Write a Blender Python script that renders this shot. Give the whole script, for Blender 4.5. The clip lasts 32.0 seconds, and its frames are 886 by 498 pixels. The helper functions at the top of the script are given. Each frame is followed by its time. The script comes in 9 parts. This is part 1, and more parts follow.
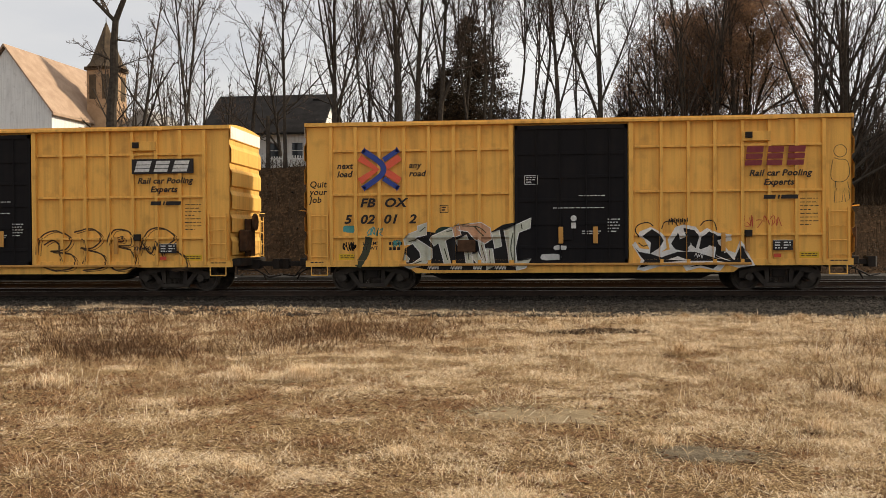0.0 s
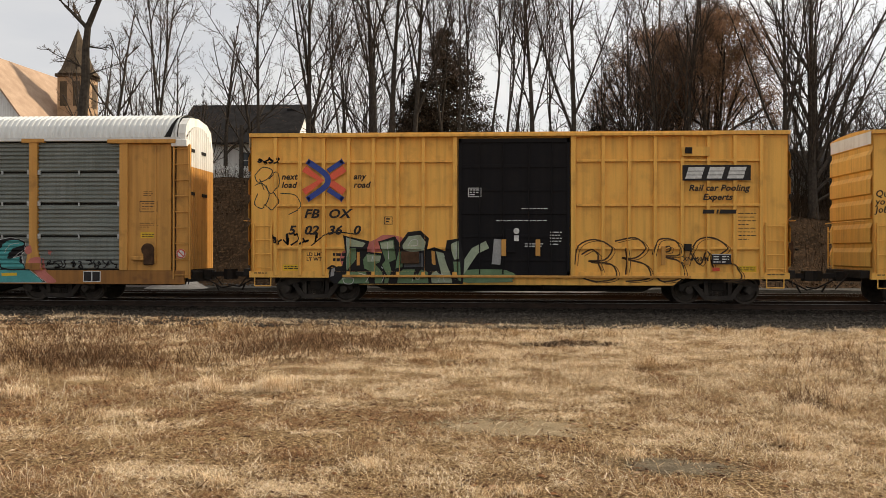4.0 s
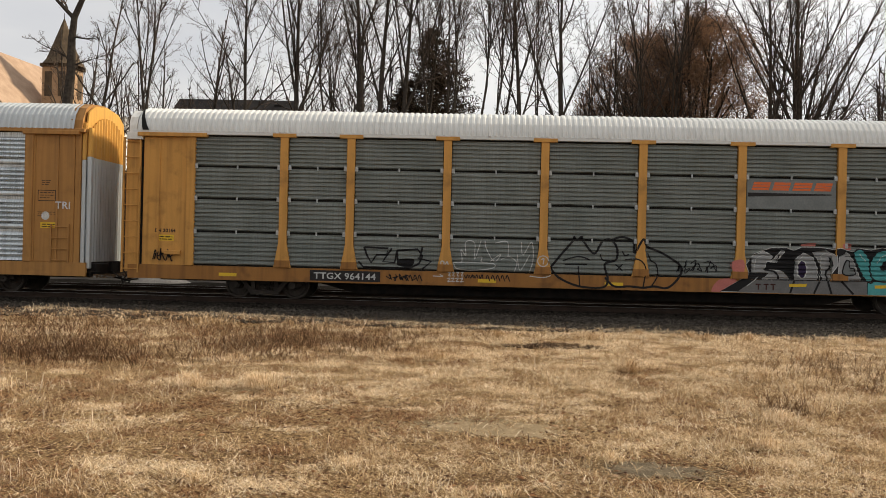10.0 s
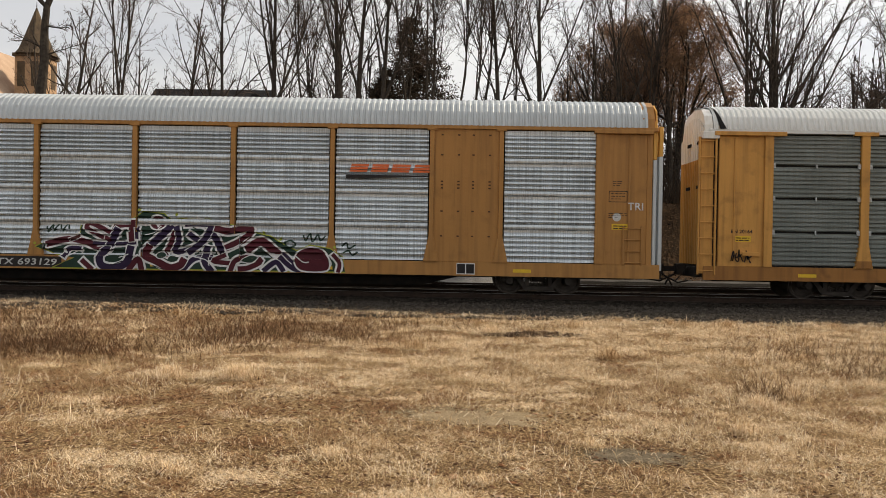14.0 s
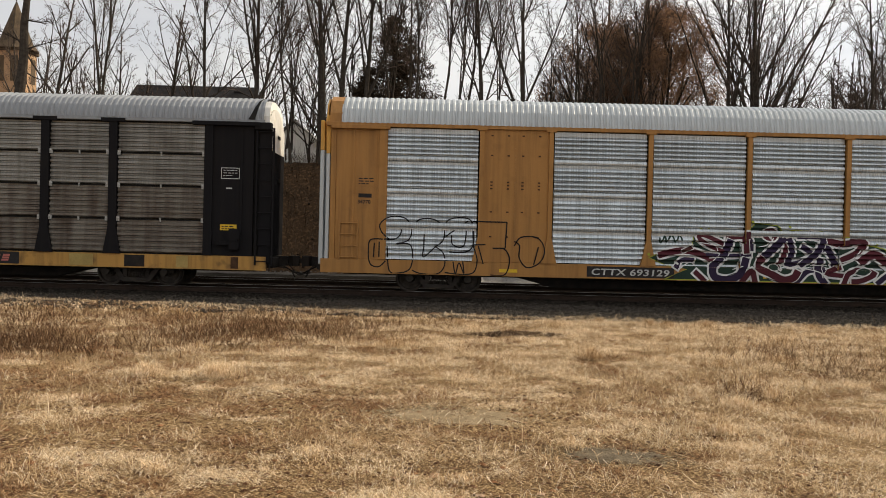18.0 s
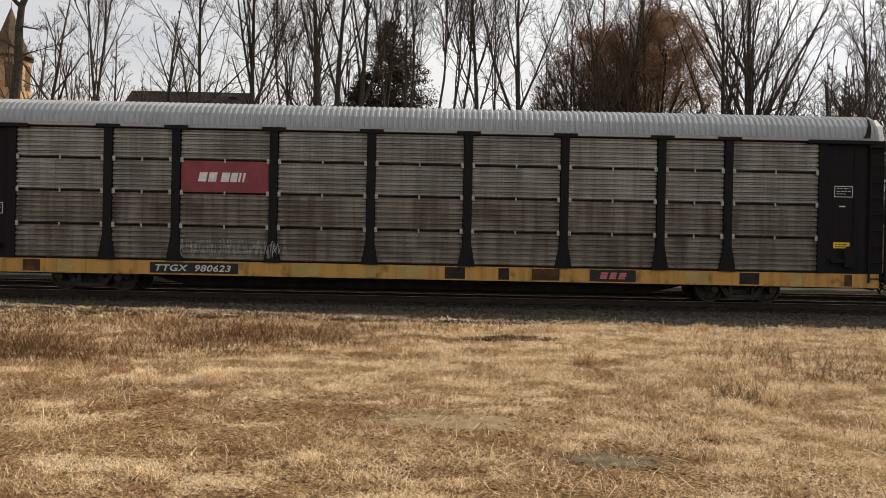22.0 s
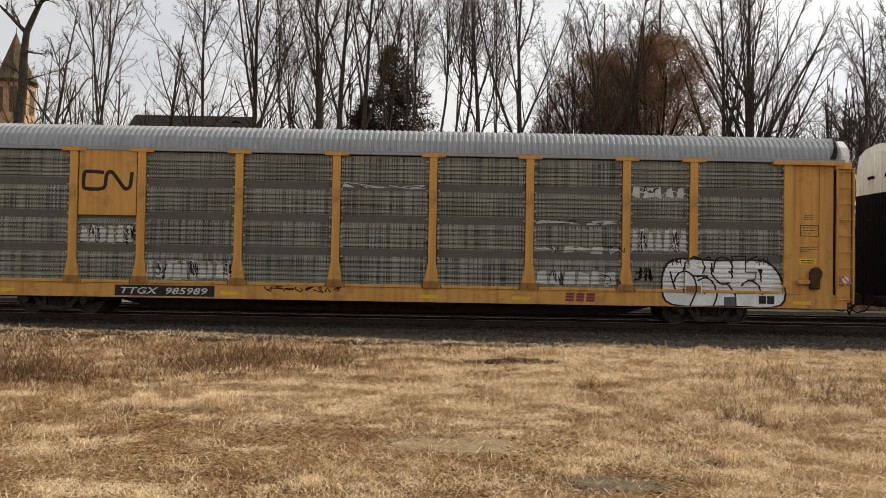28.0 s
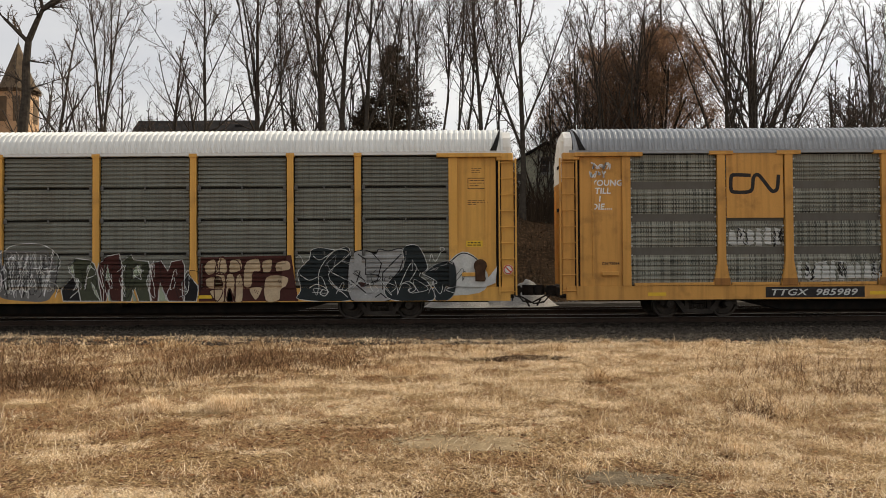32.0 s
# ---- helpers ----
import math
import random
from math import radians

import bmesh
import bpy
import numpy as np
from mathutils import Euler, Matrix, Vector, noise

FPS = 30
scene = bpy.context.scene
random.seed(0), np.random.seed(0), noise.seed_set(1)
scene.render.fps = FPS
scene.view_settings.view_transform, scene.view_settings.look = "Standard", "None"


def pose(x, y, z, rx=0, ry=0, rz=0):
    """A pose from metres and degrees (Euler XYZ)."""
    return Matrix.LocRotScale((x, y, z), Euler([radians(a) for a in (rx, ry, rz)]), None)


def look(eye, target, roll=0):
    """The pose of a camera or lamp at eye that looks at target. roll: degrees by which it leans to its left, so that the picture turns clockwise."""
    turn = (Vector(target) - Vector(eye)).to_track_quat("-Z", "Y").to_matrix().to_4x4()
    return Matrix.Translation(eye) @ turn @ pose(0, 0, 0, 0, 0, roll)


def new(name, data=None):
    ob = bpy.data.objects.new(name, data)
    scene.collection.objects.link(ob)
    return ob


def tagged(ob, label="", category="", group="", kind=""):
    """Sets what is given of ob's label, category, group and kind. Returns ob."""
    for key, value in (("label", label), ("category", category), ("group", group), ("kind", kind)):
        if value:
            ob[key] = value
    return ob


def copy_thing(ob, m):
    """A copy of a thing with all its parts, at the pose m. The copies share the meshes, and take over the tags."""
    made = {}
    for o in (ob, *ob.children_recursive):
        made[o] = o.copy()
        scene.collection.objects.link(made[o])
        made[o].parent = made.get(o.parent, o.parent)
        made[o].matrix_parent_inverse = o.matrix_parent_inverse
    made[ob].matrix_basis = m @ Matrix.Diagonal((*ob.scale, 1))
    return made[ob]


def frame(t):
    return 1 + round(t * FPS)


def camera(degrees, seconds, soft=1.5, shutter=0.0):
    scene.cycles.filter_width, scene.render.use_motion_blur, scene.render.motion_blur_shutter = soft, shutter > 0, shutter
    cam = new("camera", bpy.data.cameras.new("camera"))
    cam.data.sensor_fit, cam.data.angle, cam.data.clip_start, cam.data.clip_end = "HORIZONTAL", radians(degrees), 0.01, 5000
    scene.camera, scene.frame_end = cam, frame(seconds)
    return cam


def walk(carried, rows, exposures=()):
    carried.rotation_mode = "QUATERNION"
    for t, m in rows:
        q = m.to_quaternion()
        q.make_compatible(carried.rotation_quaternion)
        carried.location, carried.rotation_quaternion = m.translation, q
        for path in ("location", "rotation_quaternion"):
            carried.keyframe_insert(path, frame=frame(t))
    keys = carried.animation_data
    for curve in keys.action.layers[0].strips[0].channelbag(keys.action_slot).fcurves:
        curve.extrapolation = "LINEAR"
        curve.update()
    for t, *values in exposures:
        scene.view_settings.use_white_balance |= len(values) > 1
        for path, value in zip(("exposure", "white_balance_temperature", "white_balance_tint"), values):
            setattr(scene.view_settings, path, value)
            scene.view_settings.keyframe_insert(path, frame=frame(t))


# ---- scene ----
# ---- camera: hand-held beside the field, slow drift ----
cam = camera(55.52, 32.0, soft=0.85)
EYE = Vector((0, 0, 1.61))


def aim(yaw, pitch, roll):
    y, p = radians(yaw), radians(pitch)
    return look(EYE, EYE + Vector((-math.sin(y) * math.cos(p), math.cos(y) * math.cos(p), math.sin(p))), roll)


walk(cam, [(t, aim(a, b, c)) for t, a, b, c in (
    (0, 5.076, -0.681, -0.382),
    (0.5, 5.120, -0.717, -0.773),
    (1, 4.948, -1.320, -0.714),
    (1.5, 4.527, -1.357, -0.515),
    (2, 4.068, -0.893, -0.549),
    (2.5, 3.715, -0.901, -0.389),
    (3, 3.466, -0.559, -0.183),
    (3.5, 3.482, -0.055, 0.002),
    (5.5, 1.798, 0.223, 0.531),
    (6, 1.364, 0.087, 0.744),
    (6.5, 1.166, 0.136, 0.913),
    (7, 1.602, 0.065, 0.878),
    (7.5, 1.890, 0.310, 0.777),
    (8, 1.940, 0.351, 0.829),
    (8.5, 2.145, 0.305, 1.236),
    (9, 2.351, 0.296, 1.293),
    (9.5, 2.382, 0.317, 1.225),
    (10, 2.207, 0.116, 1.363),
    (10.5, 1.833, -0.196, 1.374),
    (11, 1.631, -0.433, 1.374),
    (11.5, 1.480, -0.690, 1.679),
    (12, 1.518, -0.724, 1.991),
    (12.5, 1.500, -0.832, 1.944),
    (13, 1.415, -0.652, 1.198),
    (13.5, 1.413, -0.577, 0.770),
    (14, 0.819, -0.575, 0.955),
    (14.5, 0.583, -0.646, 1.302),
    (16.5, 0.502, 0.115, 1.210),
    (17, 0.533, -0.161, 1.150),
    (17.5, 0.178, -0.436, 1.422),
    (18, -0.375, -0.602, 1.372),
    (18.5, -0.511, -0.683, 1.383),
    (19, -0.501, -0.690, 1.668),
    (19.5, -0.101, -0.399, 1.441),
    (20, 0.155, -0.313, 1.418),
    (20.5, 0.048, -0.448, 1.508),
    (21, -0.442, -0.750, 1.580),
    (21.5, -0.738, -0.840, 1.424),
    (22, -0.643, -0.270, 1.134),
    (22.5, -0.663, 0.229, 0.958),
    (23, -0.589, 0.471, 0.989),
    (23.5, -0.557, 0.751, 1.152),
    (24, -0.489, 1.036, 1.122),
    (24.5, -0.623, 1.177, 1.095),
    (25, -0.719, 1.084, 1.006),
    (25.5, -0.833, 0.887, 0.981),
    (27.5, -0.606, 1.119, 1.021),
    (28, -0.480, 1.265, 1.003),
    (28.5, -0.541, 1.713, 0.835),
    (29, -0.581, 2.360, 0.691),
    (29.5, -0.226, 2.631, 0.535),
    (30, -0.250, 2.315, 0.263),
    (30.5, -0.565, 1.575, 0.126),
    (31, -0.185, 0.948, 0.018),
    (31.5, -0.014, 0.911, -0.158),
    (32, -0.098, 1.175, -0.346),
)])
# ---- light: thin overcast with a low soft sun from the far end of the line ----
SUN_FROM = Vector((0.82, 0.31, 0.49)).normalized()
sun_data = bpy.data.lights.new("sun", "SUN")
sun_data.energy, sun_data.angle, sun_data.color = 4.9, radians(5), (1.0, 0.86, 0.66)
sun = new("sun", sun_data)
sun.matrix_world = look((40, -20, 60), Vector((40, -20, 60)) - SUN_FROM)
world = bpy.data.worlds.new("sky")
scene.world = world
world.use_nodes = True
wn, wl = world.node_tree.nodes, world.node_tree.links
sky = wn.new("ShaderNodeTexSky")
sky.sky_type, sky.sun_disc = "NISHITA", False
sky.sun_elevation, sky.sun_rotation = math.asin(SUN_FROM.z), math.atan2(SUN_FROM.x, SUN_FROM.y)
sky.air_density, sky.dust_density = 1.0, 3.0
w_coord = wn.new("ShaderNodeTexCoord")
w_map = wn.new("ShaderNodeMapping")
w_map.inputs["Scale"].default_value = (1.0, 1.0, 3.5)
w_noise = wn.new("ShaderNodeTexNoise")
w_noise.inputs["Scale"].default_value, w_noise.inputs["Detail"].default_value = 2.2, 5.0
w_ramp = wn.new("ShaderNodeValToRGB")
w_ramp.color_ramp.elements[0].position, w_ramp.color_ramp.elements[0].color = 0.35, (7.4, 7.45, 7.7, 1)
w_ramp.color_ramp.elements[1].position, w_ramp.color_ramp.elements[1].color = 0.62, (9.3, 9.1, 8.8, 1)
w_mix = wn.new("ShaderNodeMix")
w_mix.data_type = "RGBA"
w_mix.inputs[0].default_value = 0.88
wl.new(w_coord.outputs["Generated"], w_map.inputs["Vector"])
wl.new(w_map.outputs["Vector"], w_noise.inputs["Vector"])
wl.new(w_noise.outputs["Fac"], w_ramp.inputs["Fac"])
wl.new(sky.outputs["Color"], w_mix.inputs[6])
wl.new(w_ramp.outputs["Color"], w_mix.inputs[7])
# the thin cloud is brighter towards the sun
w_dot, w_side, w_glow = wn.new("ShaderNodeVectorMath"), wn.new("ShaderNodeMapRange"), wn.new("ShaderNodeVectorMath")
w_dot.operation, w_dot.inputs[1].default_value = "DOT_PRODUCT", SUN_FROM
w_side.inputs["From Min"].default_value, w_side.inputs["From Max"].default_value = 0.1, 0.95
w_side.inputs["To Min"].default_value, w_side.inputs["To Max"].default_value = 0.94, 1.28
w_glow.operation = "SCALE"
wl.new(w_coord.outputs["Generated"], w_dot.inputs[0])
wl.new(w_dot.outputs["Value"], w_side.inputs["Value"])
wl.new(w_mix.outputs[2], w_glow.inputs[0])
wl.new(w_side.outputs["Result"], w_glow.inputs["Scale"])
wl.new(w_glow.outputs["Vector"], wn["Background"].inputs["Color"])
wn["Background"].inputs["Strength"].default_value = 0.10
scene.view_settings.exposure = 0.0

TRACK_Y = 26.9
CARS, AXLES = [], []


# ---- materials ----
def mat(name, rough=0.6, metal=0.0):
    m = bpy.data.materials.new(name)
    m.use_nodes = True
    b = m.node_tree.nodes["Principled BSDF"]
    b.inputs["Roughness"].default_value, b.inputs["Metallic"].default_value = rough, metal
    b.inputs["Specular IOR Level"].default_value = 0.5 if rough < 0.5 else 0.22 if rough < 0.85 else 0.04
    return m, m.node_tree.nodes, m.node_tree.links, b


def rgba(c):
    return (*c, 1.0)


def coords(n, l, scale=(1, 1, 1), which="Object"):
    t, k = n.new("ShaderNodeTexCoord"), n.new("ShaderNodeMapping")
    k.inputs["Scale"].default_value = scale
    l.new(t.outputs[which], k.inputs["Vector"])
    return k.outputs["Vector"]


def noise_at(n, l, vec, scale, detail=4.0, lo=0.35, hi=0.65):
    t, r = n.new("ShaderNodeTexNoise"), n.new("ShaderNodeMapRange")
    t.inputs["Scale"].default_value, t.inputs["Detail"].default_value = scale, detail
    r.inputs["From Min"].default_value, r.inputs["From Max"].default_value = lo, hi
    l.new(vec, t.inputs["Vector"])
    l.new(t.outputs["Fac"], r.inputs["Value"])
    return r.outputs["Result"]


def blend(n, l, fac, a, b, how="MIX"):
    x = n.new("ShaderNodeMix")
    x.data_type, x.blend_type = "RGBA", how
    for sock, v in ((x.inputs[0], fac), (x.inputs[6], a), (x.inputs[7], b)):
        if isinstance(v, bpy.types.NodeSocket):
            l.new(v, sock)
        elif isinstance(v, (int, float)):
            sock.default_value = v
        else:
            sock.default_value = rgba(v)
    return x.outputs[2]


def times_value(n, l, a, k):
    x = n.new("ShaderNodeMath")
    x.operation = "MULTIPLY"
    l.new(a, x.inputs[0])
    if isinstance(k, bpy.types.NodeSocket):
        l.new(k, x.inputs[1])
    else:
        x.inputs[1].default_value = k
    return x.outputs[0]


def relief(n, l, b, height, strength=0.3, distance=0.01):
    x = n.new("ShaderNodeBump")
    x.inputs["Strength"].default_value, x.inputs["Distance"].default_value = strength, distance
    l.new(height, x.inputs["Height"])
    l.new(x.outputs["Normal"], b.inputs["Normal"])


def paint(name, base, dirt=(0.10, 0.07, 0.045), streak=0.35, patch=0.3, rough=0.55, fade=0.12, metal=0.0):
    """Weathered paint on steel: faded patches, streaks that run down, grime low on the car."""
    m, n, l, b = mat(name, rough, metal)
    v = coords(n, l)
    pale = tuple(min(1, c * 1.25 + 0.01) for c in base)
    c = blend(n, l, times_value(n, l, noise_at(n, l, v, 0.9), fade * 2), base, pale)
    run = noise_at(n, l, coords(n, l, (7, 7, 0.35)), 1.0, 5, 0.45, 0.75)
    c = blend(n, l, times_value(n, l, run, streak), c, dirt)
    spot = noise_at(n, l, v, 2.3, 8, 0.55, 0.8)
    c = blend(n, l, times_value(n, l, spot, patch), c, dirt)
    fine = noise_at(n, l, v, 38, 3, 0.3, 0.7)
    c = blend(n, l, times_value(n, l, fine, 0.12), c, dirt)
    l.new(c, b.inputs["Base Color"])
    relief(n, l, b, noise_at(n, l, v, 5, 3), 0.12, 0.02)
    return m


def plain(name, base, other=None, scale=6.0, rough=0.7, metal=0.0, bump=0.2, scale2=60.0):
    m, n, l, b = mat(name, rough, metal)
    v = coords(n, l)
    other = other or tuple(c * 0.6 for c in base)
    c = blend(n, l, noise_at(n, l, v, scale), base, other)
    c = blend(n, l, times_value(n, l, noise_at(n, l, v, scale2), 0.35), c, tuple(x * 0.55 for x in base))
    l.new(c, b.inputs["Base Color"])
    relief(n, l, b, noise_at(n, l, v, scale2 * 0.7), bump, 0.01)
    return m


def slatted(name, base, dark, pale, rough=0.5, metal=0.0, lines=0.35, grime=0.5, rust=(0.10, 0.06, 0.035)):
    """Perforated side screens: thin upright lines of holes, uneven grime, rust that has run. Each screen differs."""
    m, n, l, b = mat(name, rough, metal)
    tex, info, shift, add = n.new("ShaderNodeTexCoord"), n.new("ShaderNodeObjectInfo"), n.new("ShaderNodeCombineXYZ"), n.new("ShaderNodeVectorMath")
    l.new(times_value(n, l, info.outputs["Random"], 53.0), shift.inputs[0])
    l.new(times_value(n, l, info.outputs["Random"], 17.0), shift.inputs[2])
    l.new(tex.outputs["Object"], add.inputs[0])
    l.new(shift.outputs[0], add.inputs[1])
    v = add.outputs[0]

    def stretched(scale):
        k = n.new("ShaderNodeMapping")
        k.inputs["Scale"].default_value = scale
        l.new(v, k.inputs["Vector"])
        return k.outputs["Vector"]

    c = blend(n, l, noise_at(n, l, v, 0.7, 5), base, pale)
    hole = noise_at(n, l, stretched((32, 1, 0.08)), 1.0, 1, 0.45, 0.60)
    row = noise_at(n, l, stretched((0.3, 1, 9)), 1.0, 2, 0.40, 0.62)
    c = blend(n, l, times_value(n, l, times_value(n, l, hole, row), lines * 1.6), c, dark)
    c = blend(n, l, times_value(n, l, hole, lines * 0.6), c, dark)
    run = noise_at(n, l, stretched((4, 4, 0.3)), 1.0, 6, 0.42, 0.75)
    c = blend(n, l, times_value(n, l, run, grime), c, rust)
    blot = noise_at(n, l, stretched((0.8, 1, 1.6)), 1.0, 6, 0.48, 0.72)
    c = blend(n, l, times_value(n, l, blot, grime * 0.7), c, rust)
    c = blend(n, l, times_value(n, l, noise_at(n, l, v, 25, 4), 0.2), c, dark)
    c = blend(n, l, times_value(n, l, info.outputs["Random"], 0.16), c, dark)
    l.new(c, b.inputs["Base Color"])
    relief(n, l, b, noise_at(n, l, v, 30, 3), 0.15, 0.01)
    return m


YELLOW = paint("yellow_car_paint", (0.83, 0.45, 0.098), dirt=(0.18, 0.085, 0.03), streak=0.36, patch=0.34)
YELLOW_END = paint("yellow_end_paint", (0.76, 0.45, 0.11), dirt=(0.20, 0.12, 0.05), streak=0.35, patch=0.25)
AMBER = paint("amber_rack_paint", (0.56, 0.285, 0.070), dirt=(0.10, 0.050, 0.022), streak=0.38, patch=0.5)
DIRTY_SILL = paint("dirty_amber_sill", (0.30, 0.135, 0.034), dirt=(0.06, 0.030, 0.015), streak=0.4, patch=0.65)
WORN_SILL = paint("worn_yellow_sill", (0.46, 0.25, 0.062), dirt=(0.065, 0.038, 0.022), streak=0.5, patch=0.95)
TAN = paint("faded_brown_rack_paint", (0.38, 0.19, 0.055), dirt=(0.15, 0.075, 0.03), streak=0.5, patch=0.4)
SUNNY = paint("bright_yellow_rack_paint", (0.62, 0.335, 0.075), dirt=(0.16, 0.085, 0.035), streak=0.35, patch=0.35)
BLACK = paint("black_car_paint", (0.014, 0.0135, 0.015), dirt=(0.028, 0.024, 0.021), streak=0.3, patch=0.3, rough=0.86, fade=0.01)
WHITE = paint("white_paint", (0.74, 0.73, 0.69), dirt=(0.35, 0.29, 0.2), streak=0.3, patch=0.3)
GREY_SCREEN = slatted("grey_screen", (0.195, 0.217, 0.20), (0.065, 0.072, 0.068), (0.26, 0.28, 0.26), lines=0.15, grime=0.12, rough=0.5)
SILVER_SCREEN = slatted("galvanised_screen", (0.66, 0.71, 0.735), (0.14, 0.155, 0.165), (0.74, 0.80, 0.84), rough=0.32, metal=0.6, lines=0.26, grime=0.26, rust=(0.20, 0.225, 0.24))
BAND_GREY = paint("dull_band_paint", (0.098, 0.091, 0.078), dirt=(0.07, 0.055, 0.042), streak=0.3, patch=0.4)
BROWN_SCREEN = slatted("weathered_grey_screen", (0.235, 0.228, 0.203), (0.045, 0.036, 0.030), (0.36, 0.352, 0.32), lines=0.14, grime=0.55, rust=(0.075, 0.054, 0.038), rough=0.42, metal=0.55)
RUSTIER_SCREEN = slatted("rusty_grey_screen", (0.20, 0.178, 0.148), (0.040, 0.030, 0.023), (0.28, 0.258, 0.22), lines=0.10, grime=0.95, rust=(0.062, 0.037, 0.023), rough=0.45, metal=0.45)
PLAID_SCREEN = slatted("perforated_screen", (0.265, 0.265, 0.220), (0.042, 0.047, 0.039), (0.36, 0.36, 0.305), lines=0.72, grime=0.3)
OLIVE_SCREEN = slatted("dull_grey_screen", (0.185, 0.192, 0.165), (0.05, 0.052, 0.045), (0.23, 0.238, 0.205), lines=0.2, grime=0.3)
ROOF_WHITE = paint("white_roof", (0.66, 0.67, 0.65), dirt=(0.30, 0.28, 0.24), streak=0.12, patch=0.12, rough=0.5)
ROOF_ZINC = paint("galvanised_roof", (0.46, 0.49, 0.50), dirt=(0.22, 0.21, 0.2), streak=0.2, patch=0.2, rough=0.4, metal=0.3)
ROOF_GREY = paint("dull_zinc_roof", (0.285, 0.30, 0.315), dirt=(0.13, 0.13, 0.13), streak=0.3, patch=0.3, rough=0.5, metal=0.2)
IRON = plain("grimy_iron", (0.015, 0.013, 0.012), (0.030, 0.023, 0.018), 4, 0.75)
CASTING = plain("dusty_cast_steel", (0.060, 0.050, 0.041), (0.034, 0.028, 0.024), 5, 0.8)
RUST = plain("brown_rust", (0.10, 0.055, 0.032), (0.05, 0.03, 0.02), 5, 0.85)
STEEL = plain("worn_rail_head", (0.42, 0.41, 0.40), (0.22, 0.20, 0.18), 3, 0.35, 0.8)
TYRE = plain("wheel_steel", (0.05, 0.042, 0.036), (0.10, 0.08, 0.065), 6, 0.55, 0.4)
ZINC = plain("zinc_bracket", (0.55, 0.57, 0.57), (0.35, 0.36, 0.36), 20, 0.5, 0.4)
DULL_ZINC = plain("dirty_bracket", (0.16, 0.16, 0.15), (0.09, 0.085, 0.08), 20, 0.6, 0.3)
WORN_ZINC = plain("worn_bracket", (0.55, 0.55, 0.52), (0.28, 0.27, 0.25), 20, 0.5, 0.4)
INK = plain("black_lettering", (0.018, 0.015, 0.016), (0.03, 0.026, 0.024), 9, 0.6)
CHALK = plain("white_lettering", (0.72, 0.72, 0.70), (0.5, 0.5, 0.48), 9, 0.6)
BLUE = plain("blue_marking", (0.035, 0.065, 0.30), (0.05, 0.08, 0.30), 9, 0.6)
RED = plain("red_marking", (0.60, 0.075, 0.035), (0.5, 0.1, 0.06), 9, 0.6)
MAROON = plain("maroon_marking", (0.20, 0.03, 0.04), (0.24, 0.05, 0.05), 9, 0.6)
BRIGHT_RED = plain("bright_red_marking", (0.80, 0.13, 0.065), (0.72, 0.13, 0.075), 9, 0.6)
ORANGE = plain("orange_marking", (0.72, 0.14, 0.035), (0.6, 0.16, 0.06), 9, 0.6)
GOLD = plain("yellow_placard", (0.75, 0.48, 0.03), (0.65, 0.42, 0.04), 9, 0.55)


# ---- mesh tools ----
def box(bm, x0, x1, y0, y1, z0, z1):
    v = [bm.verts.new((x, y, z)) for z in (z0, z1) for y in (y0, y1) for x in (x0, x1)]
    for f in ((0, 2, 3, 1), (4, 5, 7, 6), (0, 1, 5, 4), (2, 6, 7, 3), (0, 4, 6, 2), (1, 3, 7, 5)):
        bm.faces.new([v[i] for i in f])


def soft(bm, width=0.01):
    bmesh.ops.bevel(bm, geom=bm.edges[:], offset=width, segments=1, affect="EDGES")
    return bm


def block(x0, x1, y0, y1, z0, z1, bevel=0.0):
    bm = bmesh.new()
    box(bm, x0, x1, y0, y1, z0, z1)
    return soft(bm, bevel) if bevel else bm


def prism(bm, ring, along, a, b):
    """Extrudes a closed ring of 2D points along x, y or z from a to b."""
    put = {"x": lambda p, q, s: (s, p, q), "y": lambda p, q, s: (p, s, q), "z": lambda p, q, s: (p, q, s)}[along]
    lo, hi = [bm.verts.new(put(p, q, a)) for p, q in ring], [bm.verts.new(put(p, q, b)) for p, q in ring]
    k = len(ring)
    for i in range(k):
        bm.faces.new((lo[i], lo[(i + 1) % k], hi[(i + 1) % k], hi[i]))
    bm.faces.new(lo[::-1])
    bm.faces.new(hi)


def sheet(bm, rows):
    """A skin over a grid of points, row by row."""
    vs = [[bm.verts.new(p) for p in r] for r in rows]
    for a, b in zip(vs, vs[1:]):
        for i in range(len(a) - 1):
            bm.faces.new((a[i], a[i + 1], b[i + 1], b[i]))


def rod(bm, a, b, r, sides=6, r2=None):
    a, b = Vector(a), Vector(b)
    d = (b - a).normalized()
    u = d.orthogonal().normalized()
    w = d.cross(u)
    r2 = r if r2 is None else r2
    ring = [[bm.verts.new(c + (u * math.cos(k) + w * math.sin(k)) * rr) for k in (i * math.tau / sides for i in range(sides))] for c, rr in ((a, r), (b, r2))]
    for i in range(sides):
        j = (i + 1) % sides
        bm.faces.new((ring[0][i], ring[0][j], ring[1][j], ring[1][i]))
    bm.faces.new(ring[0][::-1])
    bm.faces.new(ring[1])


def lathe(bm, profile, centre, sides=24):
    """Turns (radius, y) pairs round the y axis through centre."""
    rows = []
    for r, y in profile:
        rows.append([bm.verts.new((centre[0] + r * math.cos(k), centre[1] + y, centre[2] + r * math.sin(k))) for k in (i * math.tau / sides for i in range(sides))])
    for a, b in zip(rows, rows[1:]):
        for i in range(sides):
            j = (i + 1) % sides
            bm.faces.new((a[i], a[j], b[j], b[i]))


